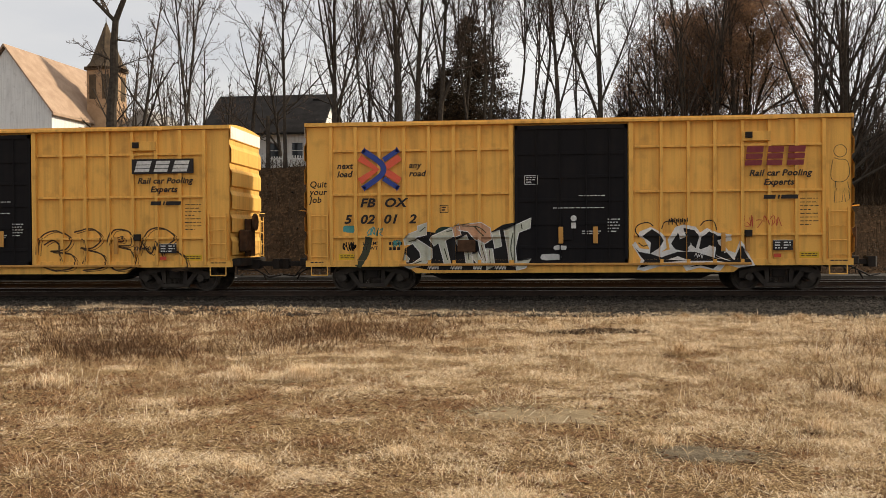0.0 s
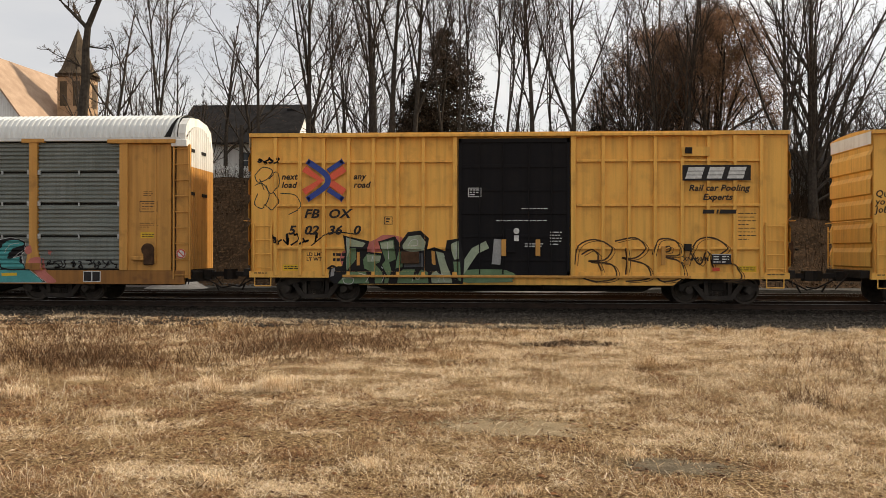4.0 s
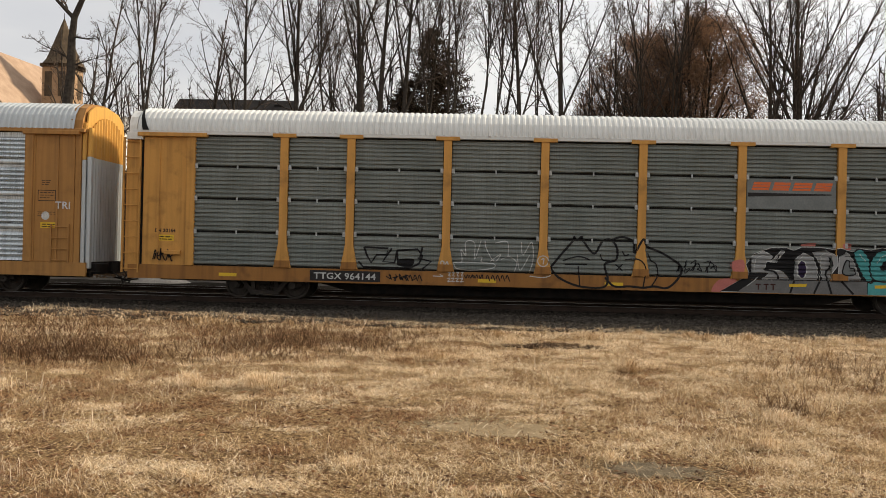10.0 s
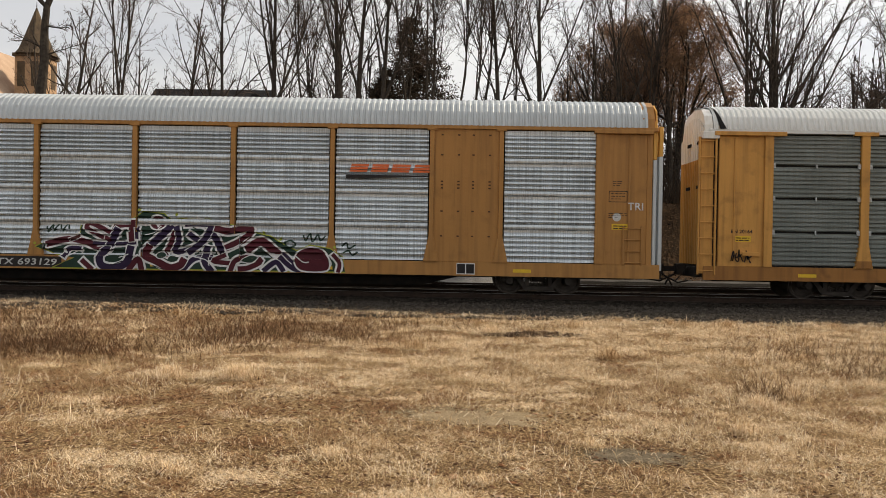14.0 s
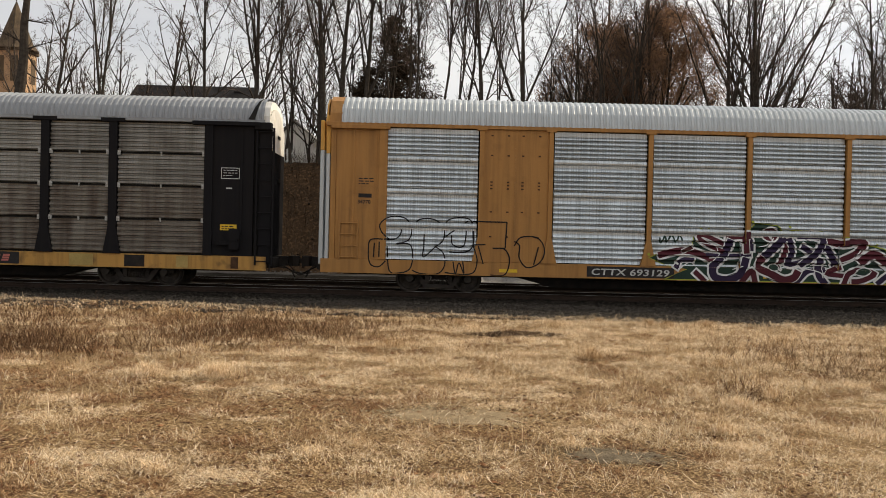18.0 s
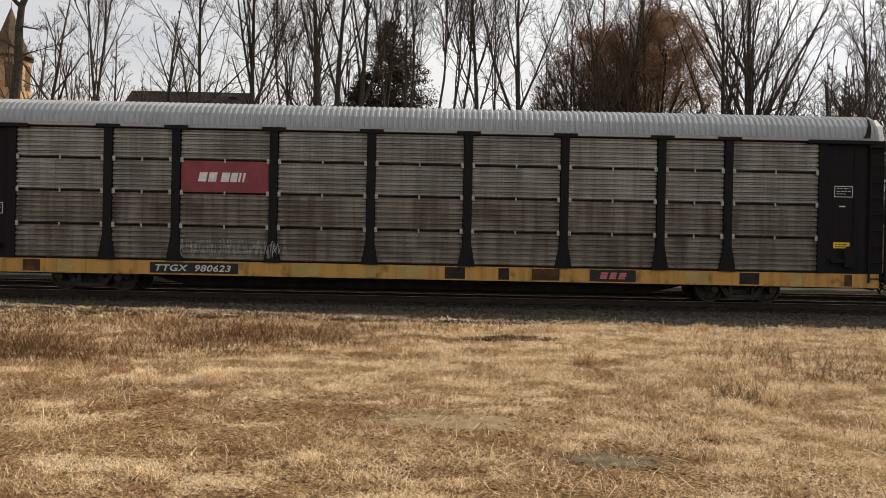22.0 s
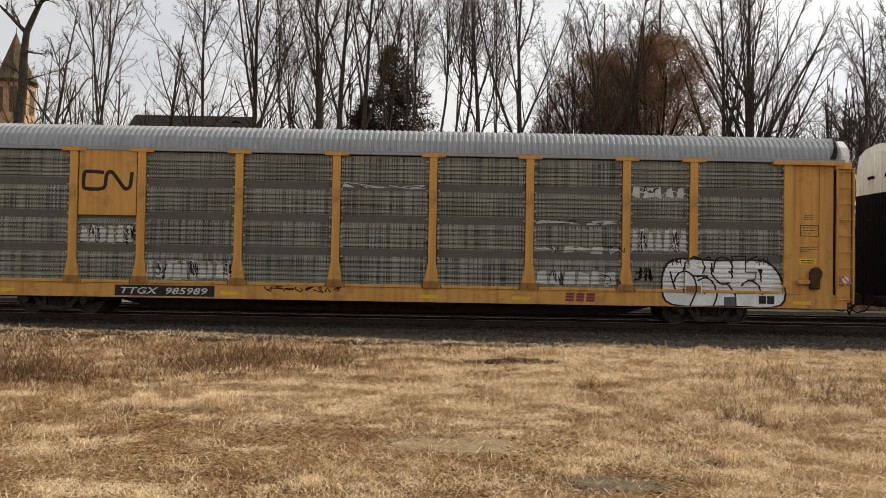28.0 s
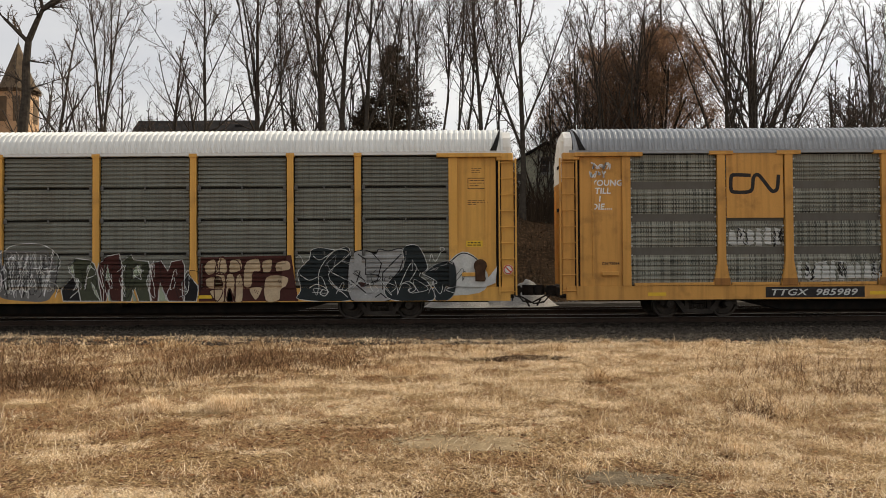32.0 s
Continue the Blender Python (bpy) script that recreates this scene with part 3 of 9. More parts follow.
    part("stencils", bm, INK, car, "black web address bars")


CAR_ONE = boxcar("yellow boxcar with black door, maroon emblem and silver letter graffiti", 1.61)
boxcar_print(CAR_ONE, "502012", False)
CAR_TWO = boxcar("yellow boxcar with black door, black emblem panel and green graffiti", -16.95)
boxcar_print(CAR_TWO, "502360", True)


# ---- car carriers ----
POSTS = (-9.36, -7.32, -4.39, -1.46, 1.46, 4.39, 7.32, 9.36)
COLUMNS = ((-12.10, -9.50), (-9.22, -7.46), (-7.18, -4.53), (-4.25, -1.60), (-1.32, 1.32), (1.60, 4.25), (4.53, 7.18), (7.46, 9.22), (9.50, 12.10))
TAN_POSTS = tuple(1.026 * x for x in POSTS)
TAN_COLUMNS = tuple((1.026 * a - 0.035, 1.026 * b + 0.035) for a, b in COLUMNS)
LEVELS = (1.00, 2.03, 3.04, 4.02, 4.96)


def ridge_steps(depth):
    """(share of the pitch, how far out) for one pressed ridge and the groove over it."""
    if depth > 0.06:
        return ((0.0, -0.06), (0.13, -0.06), (0.15, 0.025), (0.30, 0.06), (0.60, 0.04), (0.92, 0.0), (0.985, -0.01))
    sunk = -0.008
    return ((0.0, sunk), (0.14, depth), (0.54, depth), (0.78, sunk))


def screen_mesh(width, height, material, ridges=7, band=0.0, depth=0.04, gap=0.035):
    """One pressed side screen with level ridges, standing on z = 0, facing -y."""
    prof = [(0.05, gap), (0.0, gap)]
    span = (height - 0.08 - band) / ridges
    for i in range(ridges):
        z = 0.04 + band * 0.5 + i * span
        prof += [(-out, z + span * part_way) for part_way, out in ridge_steps(depth)]
    prof += [(0.0, height - gap), (0.05, height - gap)]
    bm = bmesh.new()
    h = width / 2
    sheet(bm, [[(x, y, z) for y, z in prof] for x in (-h, h)])
    return mesh_of("screen", bm, material)


def arched(z, lift):
    """Heights of the roof's arch over its eave, raised by lift at the shoulder."""
    return 5.06 + (z - 5.06) * (1 + lift / 0.54)


def arched_roof_mesh(material, half, lift, pitch=0.172):
    prof = [(-1.53, 5.06), (-1.50, 5.20), (-1.41, 5.40), (-1.20, 5.60), (-0.85, 5.73), (0.0, 5.80), (0.85, 5.73), (1.20, 5.60), (1.41, 5.40), (1.53, 5.06)]
    k = int(half * 2 / pitch)
    bm, rows = bmesh.new(), []
    for i in range(k + 1):
        x = -half + i * pitch
        for dx, up in ((0.0, 0.0), (0.22, 0.0), (0.42, 0.024), (0.78, 0.024)):
            rows.append([(x + dx * pitch, y * (1 + up * 0.9), arched(z, lift) + up) for y, z in prof])
    sheet(bm, rows)
    return mesh_of("roof", bm, material)


def rack_post_mesh(material, w=0.24, foot=0.52, cap=0.72, flare=True):
    bm = bmesh.new()
    h = w / 2
    prism(bm, [(-h, 1.75), (-h, 5.0), (h, 5.0), (h, 1.75), (foot / 2, 0.98), (-foot / 2, 0.98)] if flare else [(-h, 0.98), (-h, 5.0), (h, 5.0), (h, 0.98)], "y", -1.55, -1.40)
    box(bm, -cap / 2, cap / 2, -1.57, -1.45, 4.94, 5.05)
    return mesh_of("rack_post", bm, material)


def end_door_mesh(material, low=1.0, high=5.6):
    """A tall door of upright ridges closing the rack's end, facing +x, with a bowed top."""
    height = 5.6
    bm, rows = bmesh.new(), []
    for i in range(57):
        y = -1.36 + i * 2.72 / 56
        bump = 0.06 if i % 4 in (1, 2) else 0.0
        top = height - 0.75 * (abs(y) / 1.4) ** 2.4
        rows.append([(bump, y, low), (bump, y, min(high, top))])
    sheet(bm, rows)
    return mesh_of("end_door", bm, material)


# near-black fill: the shade inside racks, slots and gaps is this colour
DARK = plain("interior_shade", (0.02, 0.02, 0.02), (0.03, 0.028, 0.026), 3, 0.9)


# darker brown band across a post's flared foot, in the sill's colour
FOOT_BAND = mesh_of("foot_plate", block(-0.235, 0.235, -1.558, -1.50, 0.985, 1.20, 0.006), DIRTY_SILL)


def autorack(label, start, half, post, screen, roof, sill, end, cap, ridges=7, band=0.0, tan=False, door=None, slim=False, lift=0.07, low_screen=None, ledges=False):
    car = thing("autorack_car", label, "autorack", "car carriers of the train")
    deep = 1.30 if tan else 1.38
    # solid dark block in place of the hollow rack, its shade in the colour
    part("rack_dark_fill", block(-half + 0.35, half - 0.35, -deep, deep, 0.95, 5.03), DARK, car)
    bm = bmesh.new()
    prism(bm, [(-1.50, 0.56), (-1.50, 0.98), (-1.36, 0.98), (-1.36, 0.66), (-1.40, 0.66), (-1.40, 0.56)], "x", -half + 0.2, half - 0.2)
    side_sill = part("side_sill", bm, sill, car)
    part("deck", block(-half + 0.25, half - 0.25, -1.36, 1.36, 0.85, 0.97), IRON, car)
    bm = block(-half + 0.8, half - 0.8, -0.35, 0.35, 0.48, 0.86)
    prism(bm, [(-8.4, 0.5), (-7.2, 0.20), (7.2, 0.20), (8.4, 0.5)], "y", -0.45, 0.45)
    for i in range(9):
        x = -8 + i * 2
        box(bm, x - 0.06, x + 0.06, -1.36, 1.36, 0.66, 0.85)
    rod(bm, (-3.5, -0.9, 0.6), (-2.2, -0.9, 0.6), 0.2, 12)
    box(bm, 1.0, 2.1, -1.1, -0.5, 0.42, 0.84)
    rod(bm, (-8, -0.7, 0.5), (8, -0.7, 0.5), 0.025)
    part("underframe", bm, IRON, car)
    part("roof", arched_roof_mesh(roof, half - (0.75 if tan else 0.42), lift), roof, car)
    part("top_rail", block(-half + 0.3, half - 0.3, -1.548, -1.40, 4.98, 5.095, 0.008), roof if not tan else post, car)
    made = {}
    for k, (a, b) in enumerate(TAN_COLUMNS if tan else COLUMNS):
        c, w = (a + b) / 2, b - a
        if tan and k in (1, 7):
            plate = part("side_plate", block(a - 0.05, b + 0.05, -1.49, -1.40, 0.98, 4.98, 0.01), post, car)
            seam = bmesh.new()
            box(seam, c - 0.03, c + 0.03, -1.505, -1.48, 1.0, 4.96)
            part("seam", seam, post, plate)
            bolt = mesh_of("bolt", block(-0.035, 0.035, -1.505, -1.485, -0.02, 0.02), RUST)
            for z in (1.75, 2.5, 3.2, 3.3, 3.4, 4.2, 4.8):
                for x in (a + 0.2, a + 0.7, c + 0.2, c + 0.7):
                    piece("bolt", bolt, plate, x, 0, z)
            continue
        for z0, z1 in zip(LEVELS, LEVELS[1:]):
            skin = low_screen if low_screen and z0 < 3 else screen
            key = (round(w, 2), round(z1 - z0, 2), skin.name)
            if key not in made:
                made[key] = screen_mesh(w, z1 - z0, skin, ridges, band, 0.095 if tan else 0.045, 0.006 if tan else 0.012 if band else 0.03)
            piece("screen", made[key], car, c, -1.43, z0)
            if tan and z0 > 1.5:
                bead = (round(w, 2), "seam")
                if bead not in made:
                    bm = bmesh.new()
                    lathe_rows = [[(x, -1.43 - 0.05 * math.sin(a), 0.085 * math.cos(a)) for a in (i * math.pi / 6 for i in range(7))] for x in (-w / 2, w / 2)]
                    sheet(bm, lathe_rows)
                    for i in range(5):
                        x = -w / 2 + w * (i + 0.5) / 5
                        box(bm, x - 0.02, x + 0.02, -1.49, -1.45, -0.02, 0.02)
                    made[bead] = mesh_of("seam_bar", bm, screen)
                piece("seam_bar", made[bead], car, c, 0, z0 + 0.02)
    post_me = rack_post_mesh(post, 0.13, 0.46, 0.3) if tan else rack_post_mesh(post, 0.19, 0.3, 0.24) if slim else rack_post_mesh(post)
    for x in TAN_POSTS if tan else POSTS:
        upright = piece("rack_post", post_me, car, x)
        if post is AMBER:
            piece("foot_plate", FOOT_BAND, upright)
    if ledges:
        stud = mesh_of("bolt", block(-0.022, 0.022, -1.50, -1.46, -0.022, 0.022), ZINC)
        for k, (a, b) in enumerate(COLUMNS):
            lean_in = 0.16 if 0 < k < 8 else 0.1
            part("ledge", block(a + lean_in, b - lean_in, -1.525, -1.44, 0.985, 1.075, 0.008), post, car)
            for i in range(11):
                for x in (a + 0.03, b - 0.03):
                    piece("bolt", stud, car, x, 0, 1.9 + i * 0.29)
    if not tan and band == 0:
        me = mesh_of("bracket", block(-0.045, 0.045, -1.515, -1.45, -0.075, 0.075, 0.008), WORN_ZINC if post is BLACK else DULL_ZINC if slim else ZINC)
        hook = mesh_of("bracket", block(-0.022, 0.022, -1.505, -1.45, -0.07, 0.05, 0.006), WORN_ZINC if post is BLACK else DULL_ZINC if slim else ZINC)
        for a, b in COLUMNS:
            for z in LEVELS[1:4]:
                piece("bracket", me, car, a + 0.03, 0, z)
                piece("bracket", me, car, b - 0.03, 0, z)
                piece("bracket", hook, car, (a + b) / 2, 0, z)
    for s in (-1, 1):
        inner = 12.58 if tan else 12.24
        # end bay: corner post, sheet, ladder column and folding door
        a, b = (inner, half - 0.62)
        flip = (lambda p, q: (p, q)) if s > 0 else (lambda p, q: (-q, -p))
        x0, x1 = flip(a, b)
        sheet_ob = part("end_sheet", block(x0, x1, -1.47, -1.38, 0.98, 4.90, 0.01), end, car)
        x0, x1 = flip(a - 0.14, a + 0.12)
        part("corner_post", block(x0, x1, -1.54, -1.40, 0.98, 5.0, 0.01), post, car)
        x0, x1 = flip(a - (0.2 if tan else 0.5), half - 0.45)
        part("door_track", block(x0, x1, -1.60, -1.40, 4.90, 5.02, 0.01), cap[0], car)
        if not tan:
            x0, x1 = flip(a + 0.95, a + 1.02)
            part("edge_bar", block(x0, x1, -1.50, -1.46, 1.2, 4.86, 0.006), end, sheet_ob)
            x0, x1 = flip(half - 0.52, half - 0.02)
            back = part("ladder_plate", block(x0 + 0.06, x1 - 0.06, -1.455, -1.41, 0.75, 4.86, 0.006), end, car)
            ladder(car, x0, x1, 0.72, 4.86, 9, -1.45, end, 0.09)
            x0, x1 = flip(half - 0.60, half - 0.10)
            part("cap_plate", block(x0, x1, -1.56, -1.30, 4.80, 5.02, 0.015), cap[1], car)
            x0, x1 = flip(a + 0.25, a + 0.75)
            part("winch", block(x0, x1, -1.58, -1.47, 1.30, 1.42, 0.01), post, car)
            if s > 0:
                bm = block(a + 0.65, a + 0.95, -1.62, -1.46, 1.15, 1.55, 0.03)
                rod(bm, (a + 0.8, -1.60, 1.62), (a + 0.8, -1.64, 1.62), 0.2, 14)
                part("hand_brake", bm, end if end is BLACK else RUST, car)
        else:
            for u in (0.12, 0.85):
                x0, x1 = flip(a + u, a + u + 0.06)
                part("edge_bar", block(x0, x1, -1.50, -1.46, 1.0, 4.95, 0.006), end, sheet_ob)
            x0, x1 = flip(half - 0.62, half - 0.44)
            part("corner_sheet", block(x0, x1, -1.45, -1.30, 0.60, 5.02, 0.02), end, car)
            for u, v, low, high, mt in ((0.42, 0.30, 0.80, 4.15, door), (0.42, 0.30, 4.15, 5.30, cap[2]), (0.24, 0.12, 0.80, 4.25, door), (0.24, 0.12, 4.25, 5.15, cap[2])):
                x0, x1 = flip(half - u, half - v)
                part("folding_door_edge", block(x0, x1, -1.41, -1.25, low, high, 0.015), mt, car)
            x0, x1 = flip(half - 1.30, half - 0.75)
            ladder(car, x0, x1, 0.95, 2.15, 4, -1.47, end)
            x0, x1 = flip(half - 0.78, half - 0.40)
            bm = bmesh.new()
            prism(bm, [(yy, arched(zz, lift)) for yy, zz in ((-1.50, 5.0), (-1.46, 5.30), (-1.22, 5.60), (-0.85, 5.74), (0, 5.80), (0.85, 5.74), (1.22, 5.60), (1.46, 5.30), (1.50, 5.0))], "x", x0, x1)
            part("roof_end", bm, end, car)
        turn = Matrix.Rotation(0 if s > 0 else math.pi, 4, "Z")
        put = Matrix.Translation((s * (half - 0.28), 0, 0)) @ turn
        piece("end_door", end_door_mesh(door or end, 1.0, 4.25), car, turn=put)
        piece("end_hood", end_door_mesh(cap[2], 4.25, 5.6), car, turn=put)
        # dark blocks on the uncut doors: the slots' inner shade as colour
        if cap[2] is WHITE and not tan:
            for dy, z in ((-0.95, 4.72), (0.1, 4.72), (-0.95, 3.35), (0.2, 3.35)):
                x0, x1 = flip(half - 0.24, half - 0.205)
                part("door_slot", block(x0, x1, dy, dy + 0.42, z, z + 0.10), DARK, car)
        # gable above the doors, in the cap colour
        bm = bmesh.new()
        g = half - 0.34
        x0, x1 = flip(g, g + 0.05)
        prism(bm, [(yy, arched(zz, lift) if zz > 5 else zz) for yy, zz in ((-1.39, 4.3), (-1.39, 5.08), (-1.25, 5.50), (-0.85, 5.68), (0, 5.76), (0.85, 5.68), (1.25, 5.50), (1.39, 5.08), (1.39, 4.3))], "x", x0, x1)
        part("gable", bm, cap[2], car)
        if not tan:
            bm = bmesh.new()
            x0, x1 = flip(half - 0.40, half - 0.16)
            prism(bm, [(yy, arched(zz, lift)) for yy, zz in ((-1.50, 4.9), (-1.50, 5.2), (-1.40, 5.44), (-1.1, 5.64), (-1.1, 5.58), (-1.36, 5.38), (-1.46, 5.18), (-1.46, 4.9))], "x", x0, x1)
            part("roof_lip", bm, cap[2], car)
            # dark strip laid on the arch: the recess's shade as colour, no opening cut
            rows, prof = [], ((-1.53, 5.06), (-1.50, 5.20), (-1.41, 5.40), (-1.20, 5.60), (-0.85, 5.73))
            for i, (yy, zz) in enumerate(prof):
                xa = half - 0.80 + 0.09 * i
                rows.append([(s * xa, yy * 1.03, arched(zz, lift) + 0.03), (s * (xa + 0.20 - 0.045 * i), yy * 1.03, arched(zz, lift) + 0.03)])
            bm = bmesh.new()
            sheet(bm, rows)
            part("roof_gap", bm, DARK, car)
        truck(car, s * (10.82 if tan else 9.98))
        bm = block(*flip(half - 0.5, half - 0.05), -1.1, 1.1, 0.62, 0.95, 0.02)
        part("end_sill", bm, IRON, car)
    couplers(car, half - 0.1)
    CARS.append((car, start))
    return car, side_sill


CAR_THREE, SILL_THREE = autorack("autorack with grey side screens, amber posts and white roof", -41.22, 14.33, AMBER, GREY_SCREEN, ROOF_WHITE, DIRTY_SILL, AMBER, (AMBER, WHITE, WHITE), lift=0.09)
CAR_FOUR, SILL_FOUR = autorack("autorack with shiny galvanised screens and faded brown panels", -71.07, 14.60, TAN, SILVER_SCREEN, ROOF_ZINC, TAN, TAN, (TAN, TAN, SUNNY), ridges=5, band=0.20, tan=True, door=ROOF_ZINC, lift=0.17)
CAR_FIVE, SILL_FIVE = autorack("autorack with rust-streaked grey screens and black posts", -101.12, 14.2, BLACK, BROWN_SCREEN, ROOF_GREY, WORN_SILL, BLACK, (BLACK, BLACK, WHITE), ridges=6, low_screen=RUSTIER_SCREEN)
CAR_SIX, SILL_SIX = autorack("autorack with perforated plaid-looking screens and yellow posts", -130.80, 14.25, AMBER, PLAID_SCREEN, ROOF_GREY, AMBER, AMBER, (AMBER, AMBER, WHITE), ridges=5, band=0.24, ledges=True)
CAR_SEVEN, SILL_SEVEN = autorack("autorack with dull grey screens, white roof and painted skirts", -160.50, 14.15, SUNNY, OLIVE_SCREEN, ROOF_WHITE, SUNNY, SUNNY, (SUNNY, SUNNY, WHITE), ridges=7, slim=True)


# ---- paint sprayed on the cars, draped over posts, ridges and sills ----
from mathutils.geometry import tessellate_polygon


def swatch(name, c):
    return plain(name, c, tuple(x * 0.8 for x in c), 3, 0.6, 0, 0.0, 18)


S_CHALK, S_BRIGHT = swatch("worn_white_paint", (0.56, 0.565, 0.54)), swatch("fresh_white_spray", (0.80, 0.80, 0.79))
S_BLACK, S_WHITE = swatch("spray_black", (0.012, 0.011, 0.012)), swatch("spray_white", (0.60, 0.60, 0.58))
S_SILVER, S_GREEN = swatch("spray_silver", (0.34, 0.34, 0.335)), swatch("spray_green", (0.15, 0.235, 0.125))
S_MINT, S_TEAL = swatch("spray_mint", (0.36, 0.42, 0.30)), swatch("spray_teal", (0.09, 0.36, 0.36))
S_RED, S_NAVY = swatch("spray_red", (0.085, 0.012, 0.020)), swatch("spray_navy", (0.026, 0.014, 0.045))
S_PINK, S_CREAM = swatch("spray_pink", (0.55, 0.18, 0.15)), swatch("spray_cream", (0.52, 0.40, 0.26))
S_MAROON, S_OLIVE = swatch("spray_maroon", (0.060, 0.016, 0.012)), swatch("spray_olive", (0.060, 0.066, 0.040))
S_LIME, S_GREY = swatch("spray_lime", (0.38, 0.42, 0.05)), swatch("spray_grey", (0.10, 0.105, 0.115))
S_GREY_PALE, S_PANEL, CREAM_SILL = swatch("pale_grey_panel", (0.20, 0.215, 0.21)), swatch("faded_red_panel", (0.235, 0.055, 0.065)), swatch("old_yellow_sill", (0.42, 0.30, 0.10))
S_SILVERDARK = swatch("spray_dull_silver", (0.165, 0.16, 0.155))
S_DARK = swatch("spray_dark_green", (0.02, 0.045, 0.03))

STROKES = {
    "S": ([(0.95, 0.80), (0.62, 1.0), (0.18, 0.88), (0.15, 0.62), (0.55, 0.50), (0.88, 0.36), (0.80, 0.08), (0.40, 0.0), (0.04, 0.18)],),
    "T": ([(0.0, 0.92), (0.5, 1.0), (1.0, 0.95)], [(0.52, 0.95), (0.46, 0.45), (0.55, 0.0)]),
    "R": ([(0.15, 0.0), (0.12, 0.5), (0.16, 1.0), (0.75, 0.98), (0.88, 0.72), (0.55, 0.50), (0.22, 0.50)], [(0.45, 0.50), (0.75, 0.22), (1.0, 0.0)]),
    "I": ([(0.5, 1.0), (0.55, 0.5), (0.45, 0.0)],),
    "O": ([(0.5, 1.0), (0.12, 0.75), (0.1, 0.25), (0.5, 0.0), (0.9, 0.25), (0.88, 0.75), (0.5, 1.0)],),
    "D": ([(0.12, 0.0), (0.14, 1.0), (0.70, 0.90), (0.95, 0.5), (0.70, 0.08), (0.12, 0.0)],),
    "E": ([(0.9, 0.98), (0.2, 0.95), (0.12, 0.5), (0.2, 0.03), (0.92, 0.0)], [(0.15, 0.5), (0.75, 0.52)]),
    "C": ([(0.95, 0.82), (0.55, 1.0), (0.12, 0.72), (0.10, 0.28), (0.5, 0.0), (0.95, 0.15)],),
    "K": ([(0.15, 1.0), (0.15, 0.0)], [(0.9, 1.0), (0.25, 0.5), (0.95, 0.0)]),
    "A": ([(0.0, 0.0), (0.30, 0.6), (0.5, 1.0), (0.72, 0.6), (1.0, 0.0)], [(0.2, 0.35), (0.8, 0.35)]),
    "N": ([(0.1, 0.0), (0.12, 1.0), (0.85, 0.05), (0.9, 1.0)],),
    "M": ([(0.05, 0.0), (0.15, 1.0), (0.5, 0.35), (0.85, 1.0), (0.95, 0.0)],),
    "B": ([(0.15, 0.0), (0.15, 1.0), (0.75, 0.92), (0.78, 0.62), (0.25, 0.52)], [(0.3, 0.52), (0.92, 0.40), (0.82, 0.05), (0.15, 0.0)]),
    "G": ([(0.92, 0.85), (0.5, 1.0), (0.1, 0.65), (0.15, 0.2), (0.55, 0.0), (0.92, 0.2), (0.9, 0.45), (0.6, 0.45)],),
    "U": ([(0.1, 1.0), (0.12, 0.3), (0.5, 0.0), (0.88, 0.3), (0.9, 1.0)],),
    "Z": ([(0.05, 0.95), (0.95, 1.0), (0.1, 0.05), (1.0, 0.0)],),
    "L": ([(0.2, 1.0), (0.15, 0.05), (0.9, 0.0)],),
    "P": ([(0.15, 0.0), (0.15, 1.0), (0.8, 0.92), (0.82, 0.6), (0.2, 0.48)],),
    "H": ([(0.15, 1.0), (0.12, 0.0)], [(0.88, 1.0), (0.86, 0.0)], [(0.15, 0.5), (0.86, 0.52)]),
}


